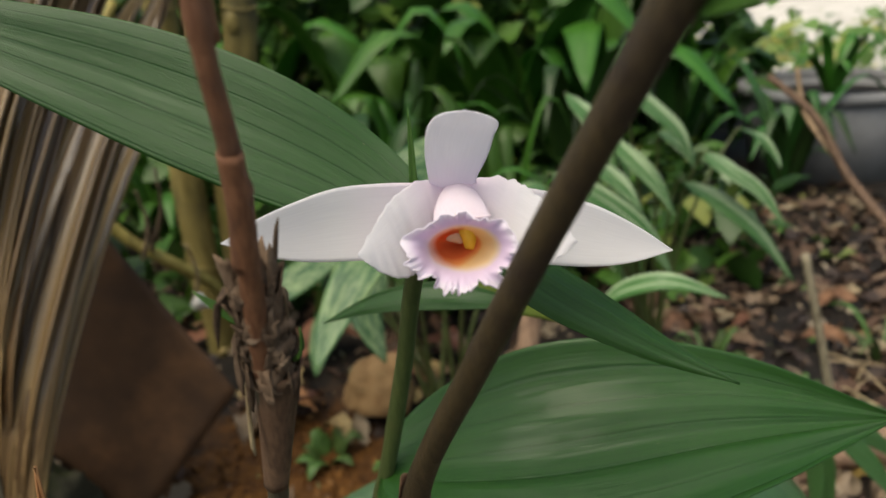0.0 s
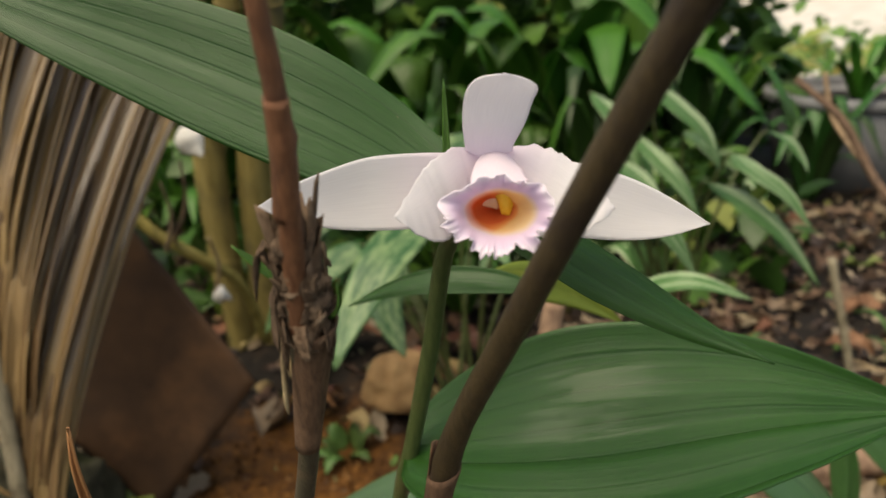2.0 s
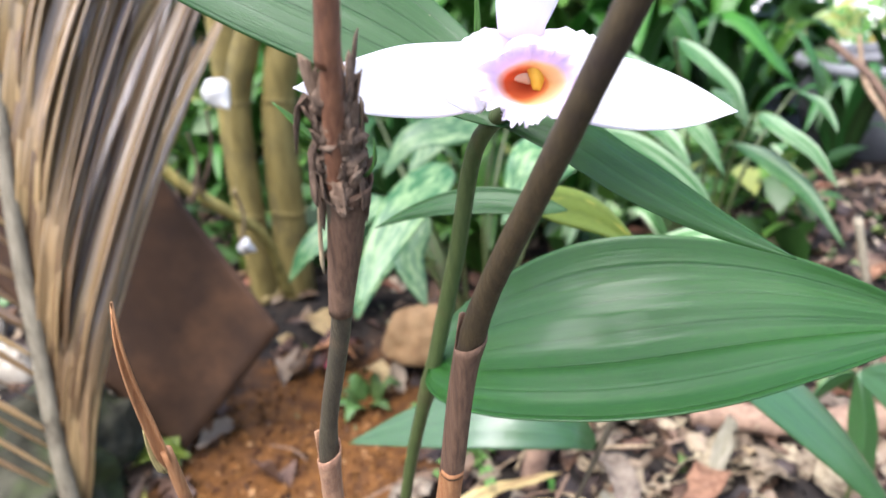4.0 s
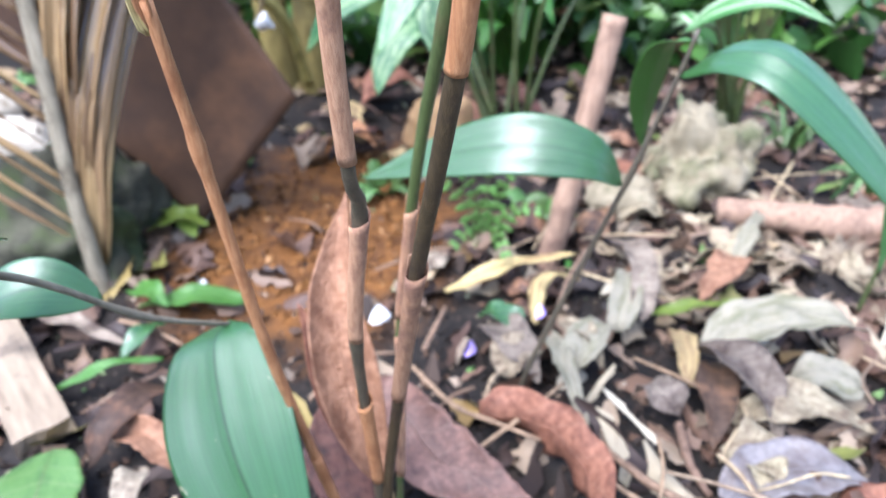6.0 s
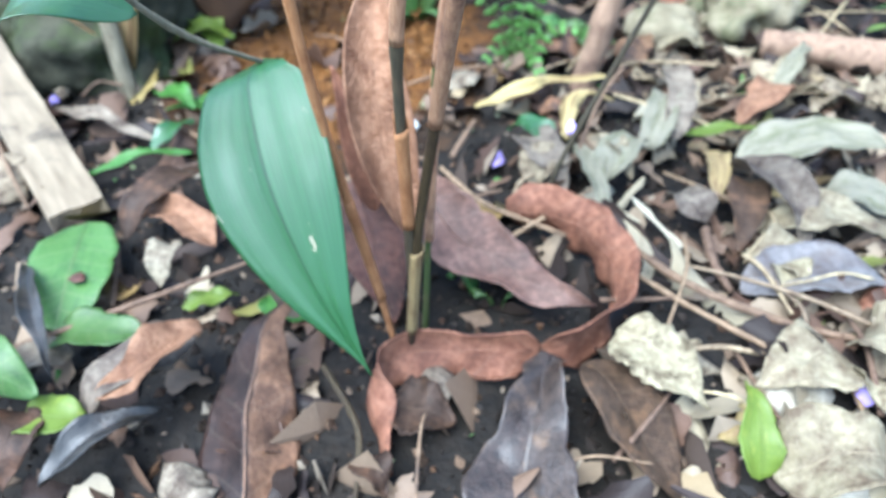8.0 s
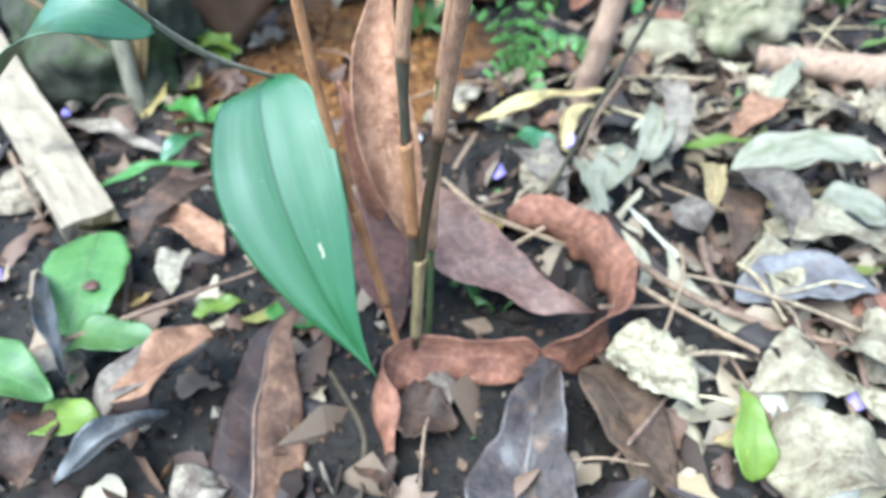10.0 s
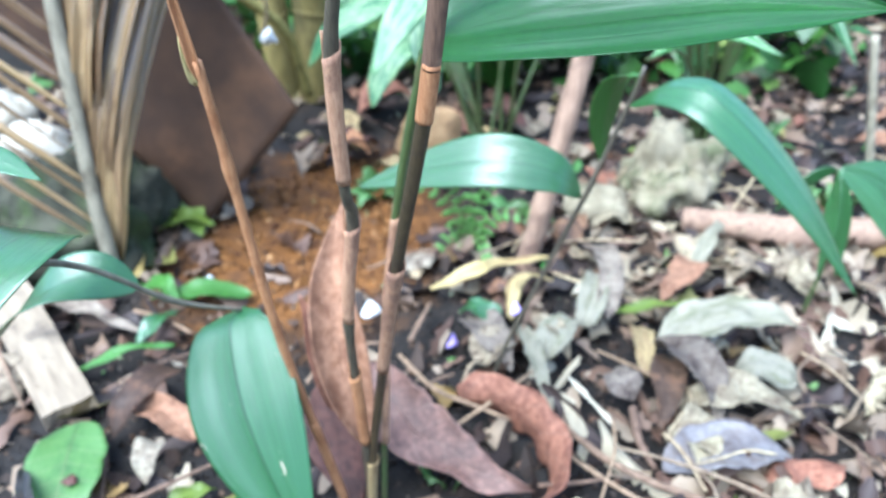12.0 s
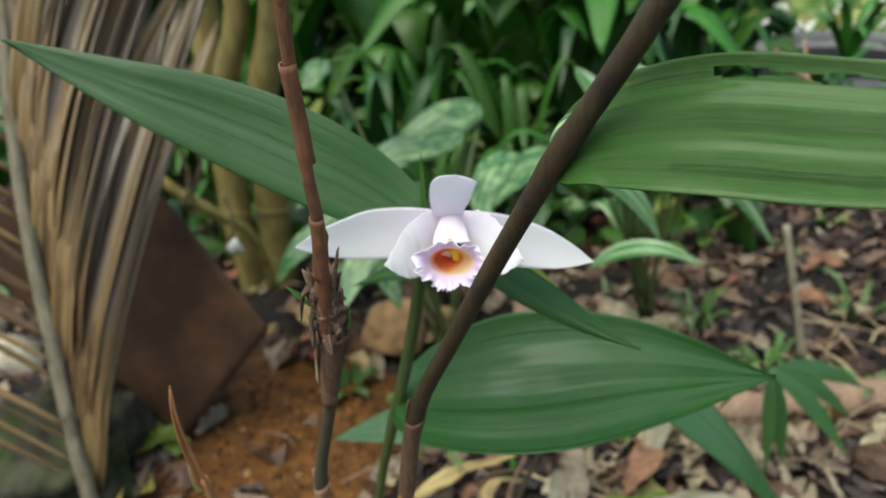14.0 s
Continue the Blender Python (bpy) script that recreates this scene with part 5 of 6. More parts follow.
# ---- broken pieces of litter placed one by one ----
def lying(ctrl_a, ctrl_b, width, mat, label, shape="lance", arch=0.012, bend=0.0, side=None, seed=0, group="fallen leaves", name="fallen_leaf", crumple=0.003, cup=-0.25, fold=0.0, wave=0.0025, ragged=0.16):
    """A fallen leaf between two places on the ground."""
    a, b = np.array(ctrl_a, float), np.array(ctrl_b, float)
    d = b - a
    across = np.array((-d[1], d[0], 0)) / max(np.hypot(d[0], d[1]), 1e-6)
    pts = [a, a + d * 0.33 + across * bend + (0, 0, arch), a + d * 0.67 + across * bend + (0, 0, arch), b]
    for p in pts:
        p[2] = max(p[2], rise(p[0], p[1]) + 0.004) + 0.009
    leaf = thing(name, blade(name, pts, width, across if side is None else side, shape, 30, 15, 0.0007, cup=cup, fold=fold, wave=wave, waves=2, crumple=crumple, seed=seed, ragged=ragged * (1.4 if mat in (M_PALE_LEAF, M_CREAM_LEAF) else 1)), mat, label, "leaf", group)
    part("midrib", rib_along(pts, crumple, seed, 0.0008), mat, leaf)
    return leaf


lying((-0.213, 0.396, 0.045), (-0.176, 0.288, 0.042), 0.066, M_SEEDLING, "round bright green leaf with a brown spot", "oval", 0.004, seed=1, crumple=0.0, wave=0.002, cup=-0.1, ragged=0.09, name="green_leaf", group="green leaves")
blemished = bpy.data.objects["green_leaf"]
part("blemish", boulder("blemish", (0.006, 0.005, 0.0008), 3, 3, 0.5, 1), M_DARK_RUSSET, blemished, "dark brown spot").matrix_basis = Matrix.Translation((-0.180, 0.330, 0.0612))
lying((-0.215, 0.234, 0.070), (-0.139, 0.224, 0.062), 0.045, M_SEEDLING, "light green leaf close to the ground", "ovate", 0.008, seed=60, crumple=0.001, name="green_leaf", group="green leaves", ragged=0.04)
lying((-0.178, 0.283, 0.040), (-0.101, 0.290, 0.045), 0.034, M_SEEDLING, "bright green leaf lying flat", "ovate", 0.008, seed=2, crumple=0.002, name="green_leaf", group="green leaves")
lying((-0.153, 0.215, 0.042), (-0.103, 0.219, 0.042), 0.028, M_LEAF_LIME, "yellow-green leaf lying flat", "ovate", 0.01, seed=3, crumple=0.002, name="green_leaf", group="green leaves")
lying((0.299, 0.262, 0.032), (0.291, 0.318, 0.054), 0.024, M_LEAF_LIME, "small yellow-green leaf with brown marks", "broad", 0.01, seed=4, crumple=0.002, name="green_leaf", group="green leaves")
lying((-0.118, 0.178, 0.040), (-0.069, 0.237, 0.045), 0.024, M_WET_BLACK, "narrow blackish wet leaf", "lance", 0.012, seed=5, fold=-0.4)
lying((-0.226, 0.335, 0.052), (-0.150, 0.246, 0.050), 0.016, M_WET_BLACK, "narrow blackish wet leaf", "lance", 0.008, seed=6, fold=-0.4)
lying((-0.075, 0.300, 0.050), (-0.128, 0.226, 0.040), 0.034, M_GREY_LEAF, "grey-brown curled leaf on soil", "lance", 0.018, 0.012, seed=7, crumple=0.005)
lying((-0.157, 0.475, 0.040), (-0.180, 0.383, 0.035), 0.032, M_PURPLE_BROWN, "mauve-brown dry leaf on soil", "lance", 0.02, 0.0, seed=8, crumple=0.005)
lying((-0.136, 0.386, 0.040), (-0.127, 0.345, 0.035), 0.026, M_GREY_LEAF, "small grey dry leaf on soil", "ovate", 0.012, seed=9)
lying((-0.157, 0.276, 0.035), (-0.190, 0.241, 0.035), 0.03, M_GREY_LEAF, "grey torn dry leaf", "lance", 0.01, seed=10)
lying((-0.151, 0.221, 0.045), (-0.141, 0.175, 0.035), 0.038, M_PURPLE_BROWN, "purple-grey wet leaf lying on the litter", "lance", 0.012, seed=11)
lying((0.063, 0.228, 0.040), (0.085, 0.209, 0.035), 0.02, M_PURPLE_BROWN, "small purple-brown leaf lying on the litter", "lance", 0.012, seed=12)
lying((0.211, 0.345, 0.055), (0.271, 0.302, 0.040), 0.055, M_PALE_LEAF, "pale skeletal rotting leaf", "broad", 0.008, seed=13, crumple=0.003, cup=-0.1)
lying((0.365, 0.362, 0.040), (0.300, 0.324, 0.040), 0.06, M_CREAM_LEAF, "cream rotting leaf with brown stains", "broad", 0.01, seed=14, crumple=0.004, cup=-0.1)
lying((0.318, 0.587, 0.020), (0.484, 0.637, 0.020), 0.06, M_BLEACHED, "large pale mottled leaf", "lance", 0.02, 0.012, seed=15, crumple=0.005)
lying((0.313, 0.590, 0.020), (0.365, 0.480, 0.020), 0.04, M_GREY_LEAF, "grey folded dry leaf", "lance", 0.025, 0.01, seed=16, crumple=0.006, fold=-0.4)
lying((0.328, 0.501, 0.020), (0.441, 0.498, 0.025), 0.045, M_CREAM_LEAF, "pale grey torn leaf", "lance", 0.02, 0.01, seed=17, crumple=0.007)
lying((0.303, 0.416, 0.030), (0.425, 0.443, 0.030), 0.055, M_LILAC_WET, "mauve shiny wet leaf", "lance", 0.012, 0.01, seed=18, crumple=0.003)
lying((0.337, 0.459, 0.030), (0.343, 0.411, 0.030), 0.03, M_PALE_LEAF, "small cream leaf lying on the litter", "ovate", 0.012, seed=19)
lying((0.308, 0.262, 0.035), (0.383, 0.285, 0.035), 0.055, M_CREAM_LEAF, "cream crumpled leaf lying on the litter", "ovate", 0.02, seed=20, crumple=0.007)
lying((0.330, 0.574, 0.025), (0.309, 0.465, 0.025), 0.035, M_PURPLE_BROWN, "blackish wet leaf lying on the litter", "ovate", 0.015, seed=21)
lying((0.258, 0.792, 0.012), (0.269, 0.634, 0.020), 0.03, M_GREY_LEAF, "pale grey curled dry leaf", "even", 0.02, 0.01, seed=22, crumple=0.006)
lying((0.436, 0.848, 0.012), (0.358, 0.735, 0.012), 0.014, M_PALE_LEAF, "pale grey strip of dry leaf", "even", 0.015, seed=23, crumple=0.006)
lying((0.065, 0.669, 0.012), (0.206, 0.744, 0.020), 0.022, M_STRAW, "yellow straw leaf lying on the litter", "strap", 0.01, seed=24)
lying((0.164, 0.623, 0.015), (0.210, 0.697, 0.020), 0.02, M_STRAW, "curled yellow straw leaf", "lance", 0.02, 0.02, seed=25, cup=0.6)
lying((0.273, 0.647, 0.015), (0.390, 0.681, 0.012), 0.014, M_LEAF_LIME, "long yellow-green leaf strip", "strap", 0.006, seed=26, crumple=0.002)
lying((0.302, 0.627, 0.015), (0.304, 0.543, 0.020), 0.025, M_STRAW, "ochre dry leaf lying on the litter", "ovate", 0.012, seed=27)
lying((0.119, 0.618, 0.020), (0.169, 0.533, 0.022), 0.045, M_GREY_LEAF, "pale greenish-grey dry leaf", "ovate", 0.012, seed=28)
lying((0.176, 0.608, 0.020), (0.210, 0.475, 0.025), 0.02, M_BLEACHED, "faded striped leaf lying on the litter", "strap", 0.012, seed=29)
lying((0.192, 0.621, 0.020), (0.227, 0.563, 0.020), 0.026, M_PALE_LEAF, "small pale leaf lying on the litter", "lance", 0.012, seed=30, crumple=0.005)
lying((0.106, 0.629, 0.018), (0.154, 0.607, 0.018), 0.03, M_LEAF_BLUE, "small bluish green leaf", "oval", 0.012, seed=31, crumple=0.001, name="green_leaf", group="green leaves")
lying((0.259, 0.535, 0.020), (0.289, 0.502, 0.020), 0.035, M_GREY_LEAF, "crumpled beige leaf lying on the litter", "ovate", 0.02, seed=32, crumple=0.008)
lying((-0.383, 0.594, 0.012), (-0.233, 0.544, 0.020), 0.022, M_GREY_LEAF, "long grey dry leaf", "lance", 0.008, seed=33)
lying((-0.269, 0.473, 0.020), (-0.183, 0.519, 0.030), 0.014, M_LEAF_BRIGHT, "narrow green leaf on the litter", "strap", 0.012, seed=34, crumple=0.001, name="green_leaf", group="green leaves")
lying((-0.230, 0.525, 0.020), (-0.212, 0.583, 0.020), 0.022, M_LEAF_BLUE, "green leaf on the litter", "lance", 0.01, seed=35, crumple=0.001, name="green_leaf", group="green leaves")
lying((-0.277, 0.636, 0.015), (-0.223, 0.608, 0.020), 0.03, M_LEAF_BRIGHT, "green leaf on the litter", "ovate", 0.01, seed=36, crumple=0.001, name="green_leaf", group="green leaves")
lying((-0.150, 0.643, 0.006), (-0.263, 0.616, 0.006), 0.035, M_LEAF_BRIGHT, "green leaf on the litter", "lance", 0.01, seed=37, crumple=0.002, name="green_leaf", group="green leaves")
lying((-0.145, 1.182, 0.012), (-0.041, 1.234, 0.012), 0.09, M_RUSSET, "large russet dry leaf on the clay", "lance", 0.03, seed=38, crumple=0.006)
lying((-0.189, 1.158, 0.012), (-0.111, 1.031, 0.006), 0.05, M_STRAW, "orange-brown dry leaf lying on the litter", "ovate", 0.02, seed=39, crumple=0.008)
lying((-0.339, 0.842, 0.006), (-0.261, 0.758, 0.006), 0.05, M_LEAF_LIME, "lobed yellow-green leaf near the plate", "ovate", 0.015, seed=40, crumple=0.002, name="green_leaf", group="green leaves")
lying((-0.329, 0.765, 0.006), (-0.253, 0.780, 0.012), 0.04, M_LEAF_LIME, "lobed yellow-green leaf near the plate", "ovate", 0.015, seed=41, crumple=0.002, name="green_leaf", group="green leaves")
lying((-0.042, 0.349, 0.030), (-0.004, 0.333, 0.030), 0.03, M_LEAF_BRIGHT, "green leaf half under a dry leaf", "ovate", 0.008, seed=42, crumple=0.001, name="green_leaf", group="green leaves")
lying((-0.102, 0.330, 0.030), (-0.066, 0.351, 0.030), 0.018, M_LEAF_LIME, "small yellow-green leaf lying on the litter", "lance", 0.006, seed=43, crumple=0.001, name="green_leaf", group="green leaves")
lying((0.247, 0.618, 0.015), (0.265, 0.720, 0.015), 0.03, M_BLEACHED, "white bleached leaf standing on its edge", "even", 0.02, seed=45, crumple=0.006)
lying((0.375, 0.732, 0.012), (0.439, 0.870, 0.012), 0.02, M_BLEACHED, "white bleached leaf strip", "lance", 0.02, seed=46, crumple=0.005)
lying((0.199, 0.558, 0.020), (0.236, 0.628, 0.020), 0.035, M_BLEACHED, "pale greenish bleached leaf", "ovate", 0.015, seed=47, crumple=0.006)
lying((0.388, 0.557, 0.020), (0.455, 0.546, 0.020), 0.05, M_BLEACHED, "pale mottled leaf lying on the litter", "lance", 0.016, seed=49, crumple=0.006)
lying((0.320, 0.448, 0.025), (0.357, 0.494, 0.025), 0.03, M_CREAM_LEAF, "small bleached leaf lying on the litter", "ovate", 0.014, seed=50, crumple=0.007)
lying((0.132, 0.546, 0.020), (0.172, 0.579, 0.020), 0.04, M_PALE_LEAF, "pale greenish dead leaf lying on the litter", "ovate", 0.012, seed=51, crumple=0.005)
lying((0.392, 0.764, 0.012), (0.334, 0.677, 0.012), 0.04, M_TAN_DRY, "pinkish tan leaf lying on the litter", "lance", 0.016, seed=52, crumple=0.007)
lying((-0.104, 0.400, 0.035), (-0.188, 0.423, 0.030), 0.03, M_TAN_DRY, "tan folded leaf lying on the litter", "lance", 0.014, seed=53, crumple=0.006, fold=-0.4)
lying((-0.062, 0.290, 0.070), (-0.112, 0.232, 0.045), 0.034, M_TAN_DRY, "tan twisted leaf beside the green leaves", "lance", 0.014, 0.012, seed=54, crumple=0.006, fold=-0.3)
lying((0.376, 0.381, 0.040), (0.401, 0.361, 0.040), 0.05, M_CREAM_LEAF, "pale bluish bleached leaf", "ovate", 0.014, seed=55, crumple=0.006)
lying((0.073, 0.273, 0.030), (0.112, 0.267, 0.030), 0.045, M_PURPLE_BROWN, "blackish wet leaf lying on the litter", "ovate", 0.01, seed=44)
for k, (a, b, w, mat, label) in enumerate((((-0.02, 1.10, 0.01), (0.10, 1.06, 0.02), 0.07, M_RUSSET, "large russet leaf behind the tan stone"), ((0.06, 1.20, 0.01), (0.16, 1.10, 0.03), 0.06, M_DARK_RUSSET, "dark russet leaf under the mottled plant"), ((-0.09, 1.06, 0.01), (-0.14, 0.98, 0.01), 0.05, M_DARK_RUSSET, "dark russet leaf beside the plate"),
                                            ((-0.16, 1.02, 0.01), (-0.08, 1.0, 0.02), 0.035, M_ORANGE_SHEATH, "orange dead leaf beside the plate"), ((0.15, 0.98, 0.01), (0.24, 1.02, 0.02), 0.06, M_RUSSET, "russet leaf leaning on the soil"), ((-0.06, 0.97, 0.01), (-0.02, 0.93, 0.01), 0.03, M_STRAW, "small ochre leaf on the clay"))):
    lying(a, b, w, mat, label, "ovate", 0.025, seed=70 + k, crumple=0.007)
for k, (p, mat, label) in enumerate((((-0.211, 0.652, 0.012), M_WHITE_BIT, "white fallen petal on the litter"), ((0.005, 0.614, 0.020), M_WHITE_BIT, "white fallen petal on the litter"), ((0.423, 0.971, 0.012), M_WHITE_BIT, "pale fallen petal on a stone"),
                                     ((0.101, 0.583, 0.012), M_MAUVE, "mauve fallen petal on the litter"), ((0.169, 0.629, 0.025), M_MAUVE, "mauve fallen petal on the litter"), ((0.372, 0.328, 0.040), M_MAUVE, "mauve fallen petal on the litter"),
                                     ((-0.282, 0.345, 0.030), M_MAUVE, "mauve fallen petal on the litter"), ((-0.395, 0.610, 0.010), M_MAUVE, "mauve fallen petal on the litter"), ((-0.120, 0.985, 0.020), M_PINK, "pink fallen bud on the clay"))):
    s = 0.022 if k < 3 else 0.013
    thing("fallen_petal", blade("fallen_petal", [(0, 0, 0.002), (s * 0.5, 0, 0.012), (s, 0, 0.006)], s * 1.1, (0, 1, 0.3), "oval", 12, 9, 0.0006, cup=0.4, crumple=0.003, seed=k), mat, label, "petal", "fallen petals",
          pose(p[0] - s / 2, p[1], max(p[2], rise(p[0], p[1])), 0, 0, 15 * (k % 3)))

# ---- twigs ----
TWIGS = [([(-0.204, 0.262, 0.042), (-0.126, 0.3165, 0.050), (-0.061, 0.372, 0.050)], 0.0022, "thin reddish twig on the litter"),
         ([(0.216, 0.419, 0.045), (0.276, 0.378, 0.045), (0.357, 0.339, 0.040), (0.398, 0.328, 0.035)], 0.0021, "thin reddish twig on the litter"),
         ([(0.217, 0.453, 0.040), (0.266, 0.407, 0.045), (0.336, 0.385, 0.040), (0.412, 0.382, 0.035)], 0.0032, "brown dry stalk on the litter"),
         ([(0.199, 0.372, 0.055), (0.224, 0.381, 0.050), (0.253, 0.393, 0.045)], 0.0018, "grey thin twig lying on the litter"),
         ([(0.285, 0.490, 0.030), (0.287, 0.445, 0.035), (0.299, 0.421, 0.030)], 0.004, "short tan twig lying on the litter"),
         ([(-0.189, 0.387, 0.030), (-0.168, 0.353, 0.035), (-0.158, 0.326, 0.030)], 0.0032, "short orange-brown twig lying on the litter"),
         ([(0.019, 0.293, 0.040), (0.046, 0.262, 0.042), (0.058, 0.242, 0.040), (0.064, 0.208, 0.030)], 0.0022, "blackish bent leaf stalk"),
         ([(0.058, 0.569, 0.020), (0.068, 0.612, 0.025), (0.070, 0.636, 0.020)], 0.003, "short brown twig lying on the litter"),
         ([(0.056, 0.524, 0.040), (0.099, 0.477, 0.045), (0.134, 0.467, 0.040), (0.172, 0.452, 0.040)], 0.0024, "pale brown twig lying on the litter"),
         ([(0.212, 0.258, 0.035), (0.230, 0.279, 0.050), (0.250, 0.316, 0.040)], 0.0016, "thin brown twig lying on the litter"),
         ([(0.295, 0.356, 0.035), (0.307, 0.317, 0.040), (0.323, 0.293, 0.035)], 0.0016, "thin brown twig lying on the litter"),
         ([(0.366, 0.340, 0.035), (0.369, 0.298, 0.040), (0.375, 0.275, 0.035)], 0.0018, "pale thin twig lying on the litter"),
         ([(-0.384, 0.509, 0.030), (-0.312, 0.440, 0.050), (-0.287, 0.417, 0.030)], 0.002, "thin grey twig lying on the litter"),
         ([(0.213, 0.698, 0.060), (0.193, 0.662, 0.040), (0.172, 0.579, 0.020), (0.149, 0.538, 0.015)], 0.0018, "thin dark twig lying on the litter")]
rnd = random.Random(9)
for k in range(34):
    x, y, g, ln = -0.45 + 1.3 * rnd.random(), 0.16 + 0.85 * rnd.random(), 6.28 * rnd.random(), 0.04 + 0.09 * rnd.random()
    d = np.array((math.cos(g), math.sin(g), 0)) * ln / 2
    o = np.array((x, y, rise(x, y) + 0.012))
    TWIGS.append(([tuple(o - d), tuple(o + (0.006 * rnd.gauss(0, 1), 0.006 * rnd.gauss(0, 1), 0.006)), tuple(o + d)], 0.0009 + 0.0013 * rnd.random(), "thin dry twig lying on the litter"))
for k in range(70):
    x, y, g, ln = 0.12 + 0.75 * rnd.random(), 0.3 + 0.75 * rnd.random(), 6.28 * rnd.random(), 0.05 + 0.11 * rnd.random()
    d, b = np.array((math.cos(g), math.sin(g), 0)) * ln / 2, 0.014 * rnd.gauss(0, 1)
    if (x - 0.13) ** 2 + (y - 0.38) ** 2 < 0.12 ** 2:
        continue
    o = np.array((x, y, rise(x, y) + 0.016))
    TWIGS.append(([tuple(o - d), tuple(o - d * 0.3 + (-d[1] * b / ln, d[0] * b / ln, 0.006)), tuple(o + d * 0.4 + (b * 0.3, b * 0.2, 0.004)), tuple(o + d)], 0.0008 + 0.0012 * rnd.random(), "thin dry straw lying on the litter"))
for ctrl, r, label in TWIGS:
    ctrl = [(x, y, max(z + 0.008, rise(x, y) + r)) for x, y, z in ctrl]
    thing("twig", tube("twig", ctrl, [r, r, r * 0.7], 30, 7, rough=0.35), M_STRAW_STALK if "straw" in label else M_CANE_BROWN if "blackish" in label else M_TWIG, label, "twig", "twigs")
thing("leaning_twig", tube("leaning_twig", [(0.686, 1.350, 0.417), (0.746, 1.300, 0.355), (0.788, 1.250, 0.263), (0.815, 1.150, 0.199)], [0.006, 0.007, 0.007, 0.008], 30, 8, rough=0.25), M_TWIG, "brown bare branch hanging among the plants", "branch")
thing("leaning_twig", tube("leaning_twig", [(0.800, 1.500, 0.404), (0.801, 1.450, 0.328), (0.807, 1.350, 0.276)], [0.004, 0.005, 0.005], 20, 8, rough=0.25), M_TWIG, "brown bare branch hanging among the plants", "branch")
thing("standing_stick", tube("standing_stick", [(0.645, 0.950, 0.035), (0.615, 0.950, 0.151), (0.591, 0.960, 0.252)], [0.006, 0.0055, 0.005], 24, 8, rough=0.2), M_RACHIS, "thin grey stick standing in the litter", "stick")

# ---- leaf litter ----
LITTER = [(M_BROWN, 60, "brown dry leaf in the litter"), (M_PURPLE_BROWN, 70, "dark wet leaf in the litter"), (M_GREY_LEAF, 60, "grey-beige dry leaf in the litter"), (M_PALE_LEAF, 46, "pale rotting leaf in the litter"), (M_STRAW, 22, "yellow straw leaf in the litter"), (M_RUSSET, 20, "russet dry leaf in the litter"), (M_SEEDLING, 12, "small green fallen leaf"), (M_PALE_LEAF, 34, "bleached leaf in the litter"), (M_TAN_DRY, 26, "tan dry leaf in the litter")]
rnd = random.Random(77)
for mi, (mat, count, label) in enumerate(LITTER):
    forms = []
    for f in range(3):
        ln = 0.085
        shape = ("lance", "ovate", "lance")[f]
        bend = (rnd.random() - 0.5) * 0.03
        me = blade("fallen_leaf", [(0, -ln / 2, 0.003), (bend, -ln / 6, 0.013 + 0.01 * rnd.random()), (bend, ln / 6, 0.012 + 0.012 * rnd.random()), (0, ln / 2, 0.004)], 0.036 + 0.012 * f, (1, 0, (rnd.random() - 0.5) * 0.5), shape, 20, 11, 0.0007, cup=(rnd.random() - 0.6) * 1.3, wave=0.004, waves=2, crumple=0.008, seed=mi * 10 + f, ragged=0.3, twist=(rnd.random() - 0.5) * 1.2)
        me.materials.append(mat)
        forms.append(me)
    made = 0
    while made < count:
        x, y = -0.85 + 2.0 * rnd.random(), 0.08 + 1.75 * rnd.random() ** 1.15
        if label.startswith("bleached"):
            x, y = 0.2 + 0.65 * rnd.random(), 0.32 + 0.6 * rnd.random()
        clay = (x + 0.13) ** 2 + 0.6 * (y - 0.83) ** 2 < 0.15 ** 2
        hollow = (x - 0.13) ** 2 + (y - 0.38) ** 2 < 0.085 ** 2
        if (mat is M_PALE_LEAF and x < 0.12 and rnd.random() < 0.75) or (clay and rnd.random() < 0.85) or hollow or (x < 0.3 and y < 0.66 and rnd.random() < 0.72) or (x >= 0.3 and rnd.random() < 0.2):
            continue
        s = (0.4 + 0.6 * rnd.random()) * (0.75 if mat in (M_STRAW, M_SEEDLING) else 1)
        m = pose(x, y, rise(x, y) + 0.001 + 0.010 * rnd.random(), rnd.gauss(0, 13), rnd.gauss(0, 15), 360 * rnd.random()) @ Matrix.Diagonal((s, s, s, 1))
        ob = new("fallen_leaf", forms[made % 3])
        ob.matrix_world = m
        tagged(ob, label, "leaf", "leaf litter")
        made += 1


